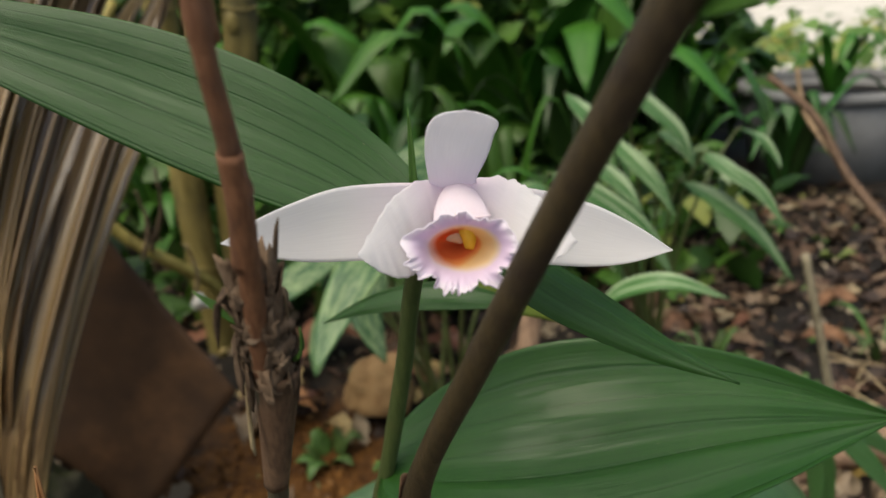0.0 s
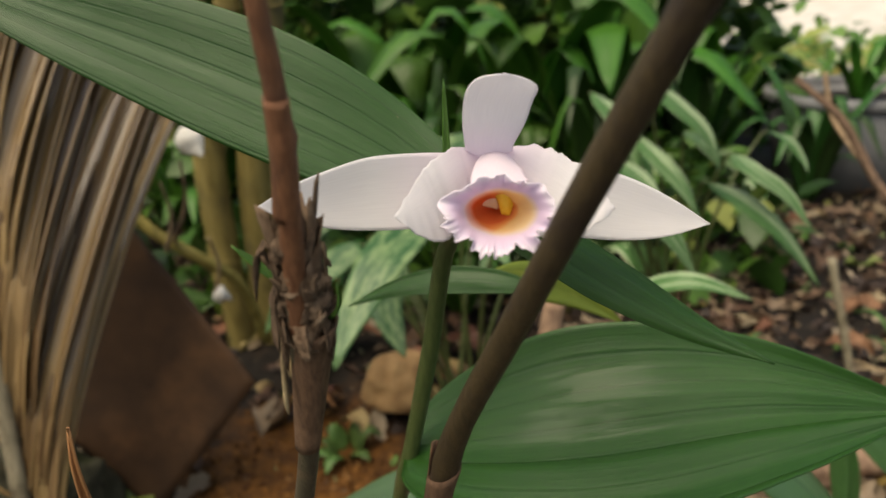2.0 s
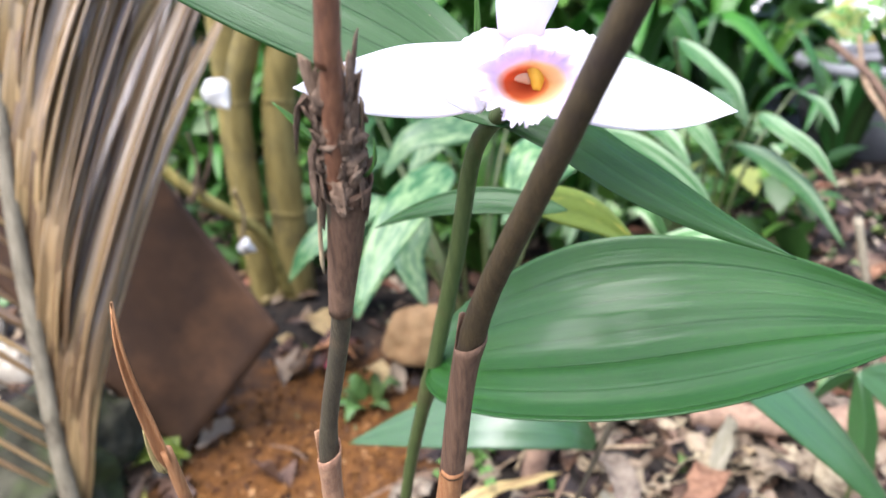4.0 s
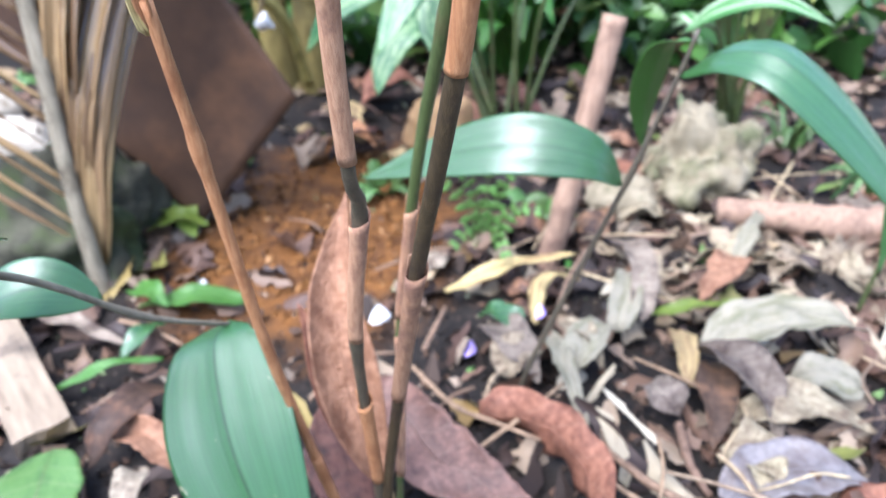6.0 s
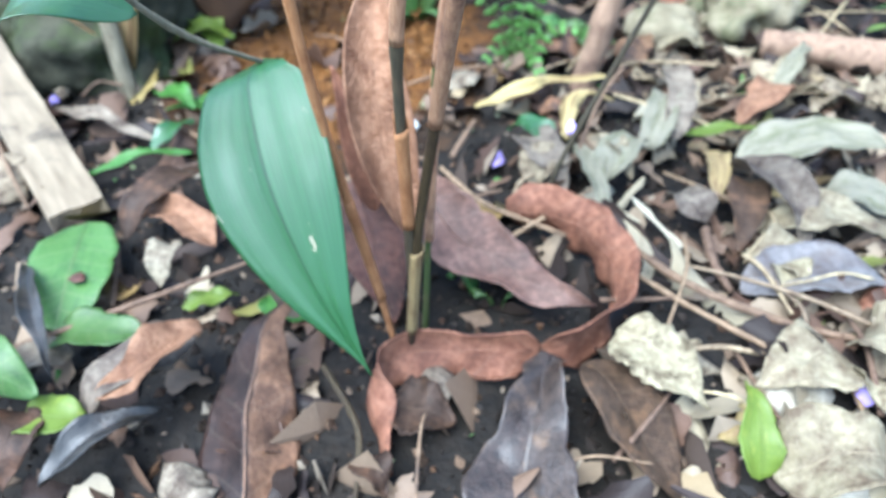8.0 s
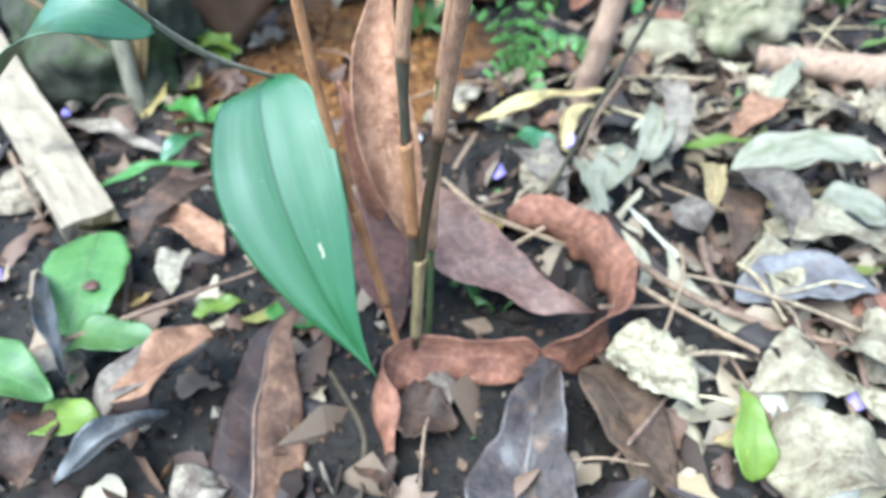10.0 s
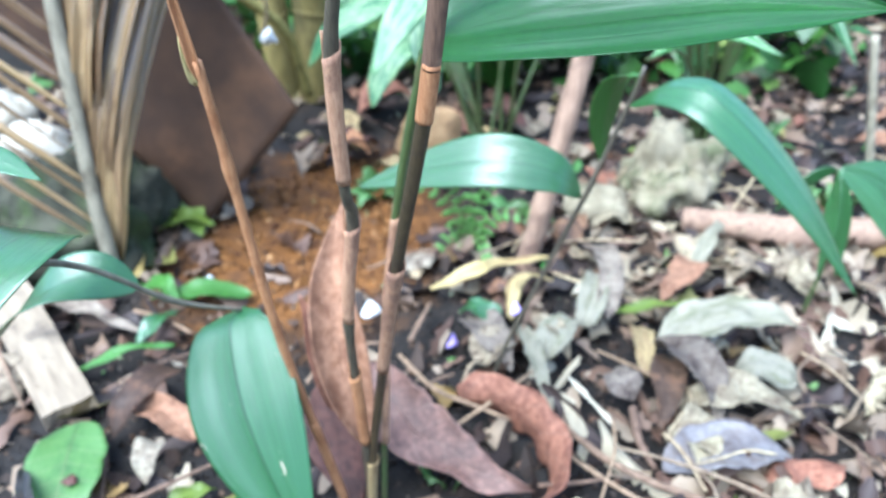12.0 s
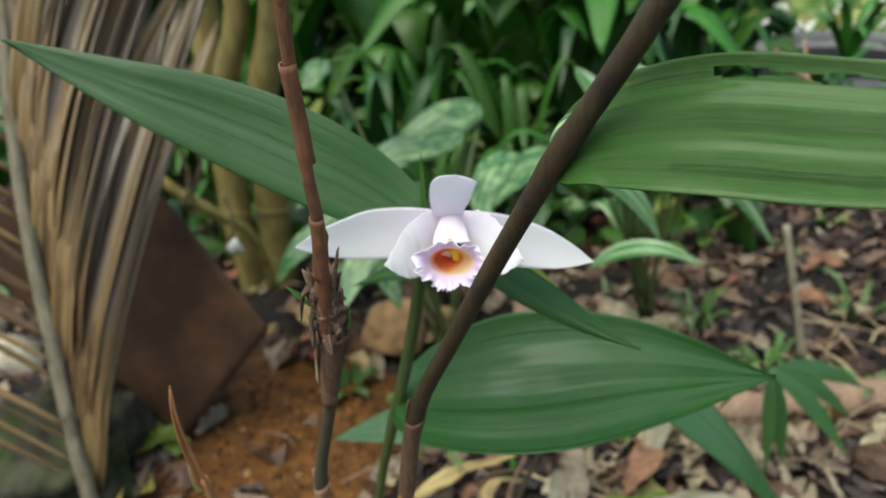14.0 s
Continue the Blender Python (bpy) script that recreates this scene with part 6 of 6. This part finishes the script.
def debris(name, count, region, size, seed, clay=False, flat=0.5):
    """Crumbs, chips and fragments over the soil in one mesh."""
    rnd = random.Random(seed)
    verts, faces = [], []
    while len(verts) < count * 6:
        x, y = region[0] + (region[1] - region[0]) * rnd.random(), region[2] + (region[3] - region[2]) * rnd.random() ** 1.2
        if clay and (x + 0.13) ** 2 + 0.6 * (y - 0.83) ** 2 > (0.10 + 0.1 * rnd.random()) ** 2:
            continue
        if not clay and (x + 0.13) ** 2 + 0.6 * (y - 0.83) ** 2 < 0.17 ** 2 and rnd.random() < 0.85:
            continue
        if not clay and -0.4 < x < 0.22 and 0.85 < y < 1.4 and rnd.random() < 0.7:
            continue
        s = size * (0.35 + rnd.random() ** 2.5 * 1.6)
        m = pose(x, y, rise(x, y) + s * 0.15, 360 * rnd.random(), 360 * rnd.random(), 360 * rnd.random())
        k = len(verts)
        e = (s * (0.6 + rnd.random()), s * (0.4 + 0.6 * rnd.random()), s * flat * (0.4 + rnd.random()))
        for v in ((e[0], 0, 0), (-e[0], e[1] * 0.2, 0), (0, e[1], 0), (e[0] * 0.1, -e[1], 0), (0, 0, e[2]), (0, 0, -e[2])):
            verts.append(m @ Vector(v))
        for a, b in ((0, 2), (2, 1), (1, 3), (3, 0)):
            faces += [(k + a, k + b, k + 4), (k + b, k + a, k + 5)]
    return as_mesh(name, verts, faces, smooth=False)


def island_colours(name, stops, rough=0.8):
    m = material(name, (stops[0][1], stops[-1][1]), None, scale=60, rough=rough, vary=0.0, bump=0.4)
    nt = m.node_tree
    g = nt.nodes.new("ShaderNodeNewGeometry")
    r = ramp_node(nt, stops)
    nt.links.new(g.outputs["Random Per Island"], r.inputs[0])
    n = mixed(nt, "MULTIPLY", r.outputs[0], (0.8, 0.8, 0.8, 1), noise_node(nt, g.outputs["Position"], 220, 4))
    nt.links.new(n, nt.nodes["Principled BSDF"].inputs["Base Color"])
    return m


M_CHIPS = island_colours("litter_chips", [(0.0, (0.02, 0.014, 0.01)), (0.35, (0.05, 0.034, 0.024)), (0.6, (0.13, 0.075, 0.045)), (0.8, (0.2, 0.14, 0.09)), (0.93, (0.36, 0.3, 0.22)), (1.0, (0.1, 0.22, 0.05))])
M_CLODS = island_colours("clay_clods", [(0.0, (0.055, 0.02, 0.005)), (0.5, (0.12, 0.05, 0.009)), (0.9, (0.2, 0.09, 0.02)), (1.0, (0.3, 0.17, 0.07))])
thing("litter_fragments", debris("litter_fragments", 7000, (-0.9, 1.15, 0.05, 1.9), 0.0052, 5), M_CHIPS, "broken bits of leaf and bark over the soil", "leaf litter", kind="stuff")
M_HUMUS = island_colours("humus_crumbs", [(0.0, (0.008, 0.006, 0.004)), (0.55, (0.018, 0.013, 0.009)), (0.85, (0.045, 0.027, 0.015)), (0.96, (0.13, 0.07, 0.035)), (1.0, (0.3, 0.25, 0.18))], 0.6)
thing("humus_crumbs", debris("humus_crumbs", 9000, (-0.42, 0.62, 0.08, 0.75), 0.0030, 8, flat=0.7), M_HUMUS, "dark crumbs of soil and rotten leaf", "soil", kind="stuff")
thing("bark_chips", debris("bark_chips", 2200, (-0.9, 1.15, 0.1, 1.9), 0.014, 6, flat=0.14), M_CHIPS, "flat torn chips of leaf and bark", "leaf litter", kind="stuff")
thing("clay_clods", debris("clay_clods", 1800, (-0.4, 0.12, 0.55, 1.1), 0.0042, 7, True, 0.6), M_CLODS, "orange clay clods beside the plate", "clay", kind="stuff")



def leaf_fragments(count, region, seed):
    """Curled, torn pieces of old leaf lying over one another, in one mesh."""
    rnd = random.Random(seed)
    verts, faces, uv = [], [], []
    made = 0
    while made < count:
        x, y = region[0] + (region[1] - region[0]) * rnd.random(), region[2] + (region[3] - region[2]) * rnd.random() ** 1.1
        if (x + 0.13) ** 2 + 0.6 * (y - 0.83) ** 2 < 0.15 ** 2 and rnd.random() < 0.9 or (x - 0.13) ** 2 + (y - 0.38) ** 2 < 0.07 ** 2 or (x < 0.3 and y < 0.66 and rnd.random() < 0.6) or (-0.4 < x < 0.22 and 0.85 < y < 1.4 and rnd.random() < 0.7):
            continue
        made += 1
        ln, w = 0.010 + 0.034 * rnd.random() ** 1.8, 0.003 + 0.012 * rnd.random()
        curl, bow, tw = rnd.gauss(0, 0.6), rnd.gauss(0, 0.4), rnd.gauss(0, 0.6)
        m = pose(x, y, rise(x, y) + 0.001 + 0.008 * rnd.random(), rnd.gauss(0, 22), rnd.gauss(0, 22), 360 * rnd.random())
        k = len(verts)
        edge = [min(1.7, max(0.35, 1 + 0.36 * rnd.gauss(0, 1))) for _ in range(16)]
        for i in range(8):
            v = i / 7 - 0.5
            ww = w * max(0.3, (1 - (2 * v) ** 4) ** 0.5 if abs(v) < 0.5 else 0.3)
            for j in range(5):
                u = (j / 4 - 0.5) * 2
                uu = u * ww * (edge[i * 2 + (u > 0)] if abs(u) > 0.9 else 1)
                verts.append(m @ Vector((uu, v * ln * 2, curl * uu * uu / w + bow * v * v * ln * 2 + tw * u * v * w + 0.003)))
                uv.append((j / 4, i / 7))
        for i in range(7):
            for j in range(4):
                a = k + i * 5 + j
                faces.append((a, a + 1, a + 6, a + 5))
    return as_mesh("leaf_fragments", verts, faces, uv)


M_FRAGMENTS = island_colours("leaf_fragments", [(0.0, (0.016, 0.011, 0.009)), (0.3, (0.045, 0.03, 0.024)), (0.5, (0.1, 0.055, 0.034)), (0.7, (0.17, 0.115, 0.075)), (0.86, (0.26, 0.2, 0.13)), (0.94, (0.3, 0.25, 0.17)), (0.97, (0.22, 0.14, 0.045)), (1.0, (0.06, 0.18, 0.03))], 0.55)
thing("leaf_fragments", leaf_fragments(3600, (-0.9, 1.2, 0.05, 2.0), 15), M_FRAGMENTS, "torn curled pieces of old leaves on the soil", "leaf litter", kind="stuff")

M_PALE_FRAGMENTS = island_colours("pale_fragments", [(0.0, (0.12, 0.085, 0.055)), (0.4, (0.25, 0.2, 0.13)), (0.75, (0.34, 0.29, 0.19)), (1.0, (0.42, 0.38, 0.28))], 0.6)
thing("pale_fragments", leaf_fragments(260, (0.2, 0.9, 0.22, 0.95), 25), M_PALE_FRAGMENTS, "pale torn pieces of bleached leaves", "leaf litter", kind="stuff")

# ---- plants behind ----
def leaf_on(parent, ctrl, width, mat, shape="ovate", side=None, seed=0, fold=0.15, cup=-0.15, nv=22, nu=11, label=""):
    d = np.array(ctrl[-1]) - np.array(ctrl[0])
    s = side if side is not None else (-d[1], d[0], 0.25) if np.hypot(d[0], d[1]) > 0.02 else (1, 0.2, 0)
    return part("leaf", blade("leaf", ctrl, width, s, shape, nv, nu, 0.0006, fold=fold, cup=cup, wave=width * 0.03, waves=1.6, seed=seed), mat, parent, label)


vari = empty("variegated_plant", "low plant with cream-mottled green leaves", "plant", (0.10, 0.93, 0.0))
VLEAVES = [([(0.089, 0.860, 0.369), (0.049, 0.780, 0.348), (0.020, 0.730, 0.305), (0.004, 0.700, 0.272)], 0.053), ([(-0.012, 0.980, 0.291), (-0.065, 0.940, 0.270), (-0.105, 0.910, 0.246), (-0.133, 0.900, 0.205)], 0.045),
           ([(0.053, 0.880, 0.306), (0.036, 0.850, 0.268), (0.044, 0.830, 0.241), (0.058, 0.810, 0.214)], 0.041), ([(0.141, 1.000, 0.392), (0.087, 0.970, 0.385), (0.033, 0.950, 0.376), (-0.001, 0.930, 0.334)], 0.053),
           ([(0.162, 1.200, 0.378), (0.102, 1.160, 0.362), (0.047, 1.130, 0.333), (0.006, 1.100, 0.286)], 0.075), ([(0.279, 1.150, 0.313), (0.223, 1.100, 0.293), (0.178, 1.050, 0.274), (0.144, 1.000, 0.238)], 0.053),
           ([(0.011, 0.950, 0.234), (-0.019, 0.920, 0.221), (-0.035, 0.900, 0.194), (-0.044, 0.880, 0.159)], 0.045), ([(0.207, 0.950, 0.377), (0.179, 0.900, 0.361), (0.166, 0.880, 0.330), (0.182, 0.860, 0.300)], 0.045),
           ([(-0.158, 1.500, 0.404), (-0.178, 1.470, 0.387), (-0.187, 1.450, 0.369), (-0.203, 1.440, 0.360)], 0.053), ([(-0.052, 1.300, 0.270), (-0.098, 1.250, 0.265), (-0.132, 1.200, 0.240), (-0.165, 1.150, 0.216)], 0.060)]
for k, (ctrl, w) in enumerate(VLEAVES):
    ctrl = [np.array(c) for c in ctrl]
    leaf_on(vari, ctrl, w, M_VARIEGATED, "ovate", np.cross(ctrl[-1] - ctrl[0], (0.1, -0.6, 0.8)), seed=k)
    part("petiole", tube("petiole", [(0.10 + 0.01 * (k % 4), 0.95 + 0.01 * k, 0.0), (np.array((0.10, 0.96, 0.0)) + ctrl[0]) / 2 + (0, 0, 0.06), ctrl[0] + (ctrl[0] - ctrl[1]) * 0.1, ctrl[0]], [0.004, 0.003, 0.002], 16, 6), M_CANE_GREEN, vari)


def fountain(name, base, count, ln, width, mat, label, seed, spread=1.0, droop=0.5, shape="strap", lift=0.8, group="", facing=None):
    """A clump of arching leaves from one foot."""
    rnd = random.Random(seed)
    plant = empty(name, label, "plant", base, group)
    for k in range(count):
        g = (facing + rnd.gauss(0, 0.9)) if facing is not None else 6.28 * k / count + rnd.random()
        L = ln * (0.65 + 0.5 * rnd.random())
        r = spread * (0.5 + 0.6 * rnd.random())
        d = np.array((math.cos(g), math.sin(g), 0))
        up = lift * (0.6 + 0.6 * rnd.random())
        b = np.array(base) + d * 0.012
        ctrl = [b, b + d * r * L * 0.25 + (0, 0, up * L * 0.5), b + d * r * L * 0.6 + (0, 0, up * L * 0.72), b + d * r * L * 0.95 + (0, 0, up * L * 0.72 - droop * L * (0.15 + 0.5 * rnd.random()))]
        leaf_on(plant, ctrl, width * (0.75 + 0.5 * rnd.random()), mat, shape, (-d[1], d[0], 0.2 * (rnd.random() - 0.5)), seed=seed * 50 + k, fold=0.25, cup=0.0, nv=16, nu=7)
    return plant


drooping = empty("striped_plant", "plant with drooping leaves striped white and green", "plant", (0.44, 1.12, 0.0), "striped clumps")
DROOPING = [([(0.376, 1.050, 0.470), (0.405, 1.000, 0.444), (0.432, 0.980, 0.414), (0.444, 0.970, 0.376)], 0.031), ([(0.498, 1.080, 0.363), (0.508, 1.020, 0.354), (0.543, 1.000, 0.327), (0.572, 0.980, 0.285)], 0.031),
            ([(0.475, 1.100, 0.318), (0.500, 1.030, 0.309), (0.544, 1.000, 0.272), (0.591, 0.980, 0.203)], 0.034), ([(0.271, 0.980, 0.375), (0.320, 0.930, 0.358), (0.370, 0.900, 0.318), (0.402, 0.880, 0.266)], 0.043),
            ([(0.354, 1.050, 0.407), (0.380, 1.000, 0.380), (0.406, 0.980, 0.349), (0.428, 0.970, 0.307)], 0.031), ([(0.440, 1.100, 0.394), (0.450, 1.050, 0.389), (0.459, 1.030, 0.374), (0.463, 1.020, 0.357)], 0.034),
            ([(0.303, 0.840, 0.254), (0.333, 0.820, 0.285), (0.375, 0.800, 0.299), (0.437, 0.800, 0.275)], 0.025), ([(0.308, 1.100, 0.455), (0.337, 1.050, 0.424), (0.351, 1.020, 0.391), (0.359, 1.000, 0.352)], 0.037),
            ([(0.311, 1.000, 0.389), (0.339, 0.960, 0.376), (0.356, 0.940, 0.361), (0.374, 0.920, 0.336)], 0.031), ([(0.590, 1.200, 0.366), (0.601, 1.150, 0.361), (0.615, 1.130, 0.339), (0.612, 1.100, 0.326)], 0.019)]
for k, (ctrl, w) in enumerate(DROOPING):
    ctrl = [np.array(c) for c in ctrl]
    leaf_on(drooping, ctrl, w, M_STRIPED, "lance", np.cross(ctrl[-1] - ctrl[0], (0.2, -0.6, 0.8)), seed=200 + k, fold=0.2)
    part("petiole", tube("petiole", [(0.44 + 0.008 * (k % 4), 1.12 + 0.006 * k, 0.0), (np.array((0.44, 1.13, 0.02)) + ctrl[0]) / 2 + (0, 0, 0.07), ctrl[0] + (ctrl[0] - ctrl[1]) * 0.15, ctrl[0]], [0.004, 0.003, 0.002], 16, 6), M_CANE_GREEN, drooping)
for k, (x, y, ln) in enumerate(((0.34, 1.5, 0.26), (0.62, 1.75, 0.3))):
    fountain("striped_plant", (x, y, 0.0), 9, ln, 0.042, M_STRIPED, "clump of arching leaves striped white and green", 20 + k, 1.0, 0.75, "strap", 0.75, "striped clumps")
for k, (x, y, ln, w) in enumerate(((0.10, 1.35, 0.36, 0.05), (-0.06, 1.5, 0.4, 0.055), (0.24, 1.6, 0.42, 0.05), (0.42, 1.9, 0.46, 0.06), (0.02, 1.85, 0.5, 0.06), (0.75, 2.15, 0.5, 0.05), (-0.55, 1.75, 0.45, 0.06), (1.0, 1.95, 0.4, 0.045), (-0.95, 1.6, 0.45, 0.06), (-0.65, 1.35, 0.35, 0.04))):
    fountain("strap_leaved_plant", (x, y, 0.0), 16, ln, w, M_DARK_LEAF if k % 2 else M_MID_LEAF, "clump of long dark green strap leaves", 40 + k, 0.7, 0.5, "lance", 1.1, "strap-leaved clumps")
for k, (x, y, ln, w) in enumerate(((0.28, 2.05, 0.62, 0.17), (0.5, 2.25, 0.7, 0.19), (-0.1, 2.2, 0.66, 0.18), (0.85, 2.4, 0.6, 0.16), (-0.5, 2.3, 0.66, 0.18))):
    fountain("broad_leaved_plant", (x, y, 0.0), 13, ln, w, M_MID_LEAF, "tall plant with broad shining green leaves", 70 + k, 0.75, 0.45, "ovate", 1.0, "broad-leaved plants")


def foliage(name, count, region, size, seed, mats_count=1):
    """Many small folded leaves filling a bank, in one mesh."""
    rnd = random.Random(seed)
    verts, faces, uv = [], [], []
    for _ in range(count):
        x = region[0] + (region[1] - region[0]) * rnd.random()
        y = region[2] + (region[3] - region[2]) * rnd.random()
        top = region[4] * (0.75 + 0.35 * noise.noise(Vector((x * 1.6, y * 1.6, seed))))
        z = top * rnd.random() ** 0.8
        s = size * (0.5 + 0.9 * rnd.random())
        m = pose(x, y, z, -25 + rnd.gauss(0, 35), rnd.gauss(0, 30), 360 * rnd.random())
        k = len(verts)
        for v, w, h in ((0, 0, 0), (0.35, 0.32, 0.06), (0.35, 0, 0), (0.35, -0.32, 0.06), (0.72, 0.24, 0.02), (0.72, 0, -0.05), (0.72, -0.24, 0.02), (1.0, 0, -0.14)):
            verts.append(m @ Vector((w * s, v * s, h * s)))
            uv.append((w + 0.5, v))
        faces += [(k, k + 2, k + 1), (k, k + 3, k + 2), (k + 1, k + 2, k + 5, k + 4), (k + 2, k + 3, k + 6, k + 5), (k + 4, k + 5, k + 7), (k + 5, k + 6, k + 7)]
    return as_mesh(name, verts, faces, uv)


def green_mix(name, stops):
    m = leaf_material(name, stops[0][1], stops[-1][1], None, lines=0, vary=0.0)
    nt = m.node_tree
    g = nt.nodes.new("ShaderNodeNewGeometry")
    r = ramp_node(nt, stops)
    nt.links.new(g.outputs["Random Per Island"], r.inputs[0])
    n = mixed(nt, "MULTIPLY", r.outputs[0], (0.7, 0.75, 0.7, 1), noise_node(nt, g.outputs["Position"], 90, 4))
    for node in nt.nodes:
        if node.type == "BSDF_PRINCIPLED":
            nt.links.new(n, node.inputs["Base Color"])
        if node.type == "BSDF_TRANSLUCENT":
            nt.links.new(n, node.inputs[0])
    return m


M_BANK = green_mix("bank_leaves", [(0.0, (0.015, 0.045, 0.008)), (0.5, (0.04, 0.11, 0.016)), (0.85, (0.09, 0.2, 0.03)), (1.0, (0.24, 0.26, 0.07))])
# lighter copy of the bank greens: sunlight beyond the planting is in the colour
M_SUNLIT_TINT_BANK = green_mix("sunlit_tint_bank_leaves", [(0.0, (0.05, 0.13, 0.02)), (0.5, (0.12, 0.26, 0.05)), (0.85, (0.3, 0.4, 0.1)), (1.0, (0.5, 0.38, 0.1))])
thing("undergrowth", foliage("undergrowth", 5200, (-2.6, 1.15, 2.35, 3.3, 1.1), 0.12, 1), M_BANK, "dense dark green undergrowth behind the planting", "undergrowth", kind="stuff")
thing("undergrowth", foliage("undergrowth", 1500, (-0.5, 0.75, 1.35, 2.3, 0.26), 0.07, 2), M_BANK, "low dark green ground cover", "undergrowth", kind="stuff")
thing("undergrowth", foliage("undergrowth", 700, (-2.2, -0.45, 1.5, 2.4, 0.4), 0.1, 3), M_BANK, "dense dark green undergrowth beside the trunks", "undergrowth", kind="stuff")
thing("undergrowth", foliage("undergrowth", 1100, (0.9, 4.5, 2.8, 5.0, 0.3), 0.1, 4), M_SUNLIT_TINT_BANK, "light green bushes by the path, sunlight put into their colour", "bushes", kind="stuff")
thing("hedge", foliage("hedge", 4200, (-9.0, 9.0, 11.0, 14.0, 2.2), 0.5, 5), M_SUNLIT_TINT_BANK, "far green hedge behind the path", "hedge", kind="stuff")


def lathe(name, prof):
    """A round vessel wall turned from its profile."""
    n, m, verts, faces = 48, len(prof), [], []
    for a in range(n):
        for q, z in prof:
            verts.append((q * math.cos(6.2832 * a / n), q * math.sin(6.2832 * a / n), z))
    for a in range(n):
        for k in range(m - 1):
            faces.append((a * m + k, ((a + 1) % n) * m + k, ((a + 1) % n) * m + k + 1, a * m + k + 1))
    return as_mesh(name, verts, faces)


pot = empty("plant_pot", "large round grey plant pot on the ground", "pot", (1.22, 2.2, 0.0))
for name, prof in (("body", [(0.0, 0.0), (0.206, 0.0), (0.223, 0.125), (0.238, 0.222), (0.225, 0.222), (0.21, 0.125), (0.2, 0.012)]), ("rim", [(0.226, 0.218), (0.248, 0.222), (0.252, 0.235), (0.25, 0.25), (0.23, 0.252), (0.226, 0.235), (0.226, 0.218)]), ("soil", [(0.0, 0.2), (0.1, 0.204), (0.228, 0.205), (0.228, 0.19)])):
    part(name, lathe(name, prof), M_SOIL if name == "soil" else M_POT, pot).location = (1.22, 2.2, 0.0)
fountain("potted_plant", (1.22, 2.2, 0.21), 9, 0.26, 0.04, M_MID_LEAF, "light green plant growing in the pot", 95, 0.7, 0.5, "lance", 1.0)

# seedlings
palm = empty("palm_seedling", "small seedling with a fan of narrow green leaves", "plant", (0.50, 0.66, 0.0))
hub = np.array((0.488, 0.700, 0.192))
part("stalk", tube("stalk", [(0.50, 0.70, 0.0), (hub + (0.50, 0.70, 0.0)) / 2 + (0.01, 0, 0), hub], [0.0025, 0.002, 0.0016], 16, 7), M_CANE_GREEN, palm)
for k, tip in enumerate(((0.434, 0.690, 0.144), (0.485, 0.660, 0.083), (0.512, 0.680, 0.071), (0.588, 0.700, 0.125), (0.609, 0.720, 0.150), (0.578, 0.670, 0.092))):
    e, f = hub, np.array(tip)
    leaf_on(palm, [e, e + (f - e) * 0.35 + (0, 0, 0.012), e + (f - e) * 0.7 + (0, 0, 0.01), f], 0.021, M_LEAF_BLUE, "lance", seed=k)
for k, (x, y, n, ln) in enumerate(((0.16, 0.86, 8, 0.06), (-0.055, 0.93, 9, 0.06), (-0.43, 0.44, 7, 0.05), (-0.36, 0.38, 6, 0.05), (0.6, 0.95, 10, 0.09), (0.72, 0.88, 9, 0.08), (0.52, 1.08, 10, 0.1), (0.8, 1.1, 9, 0.1), (-0.33, 0.31, 6, 0.05), (0.12, 0.40, 6, 0.035))):
    narrow = k in (4, 5, 6, 7)
    fountain("seedling", (x, y, rise(x, y)), n, ln, 0.012 if narrow else 0.026, M_SEEDLING, "small bright green seedling", 120 + k, 0.9, 0.4, "strap" if narrow else "ovate", 0.9, "seedlings")
fern = empty("fern", "small feathery green fern", "fern", (0.10, 0.79, 0.0))
FRONDS = ((0.035, 0.77, 0.105), (0.075, 0.75, 0.125), (0.13, 0.77, 0.115), (0.165, 0.76, 0.075), (0.07, 0.70, 0.06), (0.13, 0.70, 0.05), (0.10, 0.83, 0.135))
for k, tip in enumerate(FRONDS):
    a, tip = np.array((0.10, 0.79, 0.004)), np.array(tip)
    c = curve([a, (a + tip) / 2 + (0, 0, 0.025), tip], 15)
    part("midrib", tube("midrib", list(c[::3]) + [c[-1]], [0.0011, 0.0007], 16, 5), M_CANE_GREEN, fern)
    for i in range(3, 15, 2):
        t = unit(c[min(i, 14)] - c[i - 1])
        s = unit(np.cross(t, (0.1, -0.7, 0.7)))
        for sgn in (-1, 1):
            o = c[i]
            q = o + s * sgn * 0.021 * (1.05 - i / 17) + t * 0.007 - np.array((0, 0, 0.002))
            part("leaflet", blade("leaflet", [o, (o + q) / 2 + (0, 0, 0.002), q], 0.0085, t, "lance", 8, 5, 0.0004), M_FERN, fern)
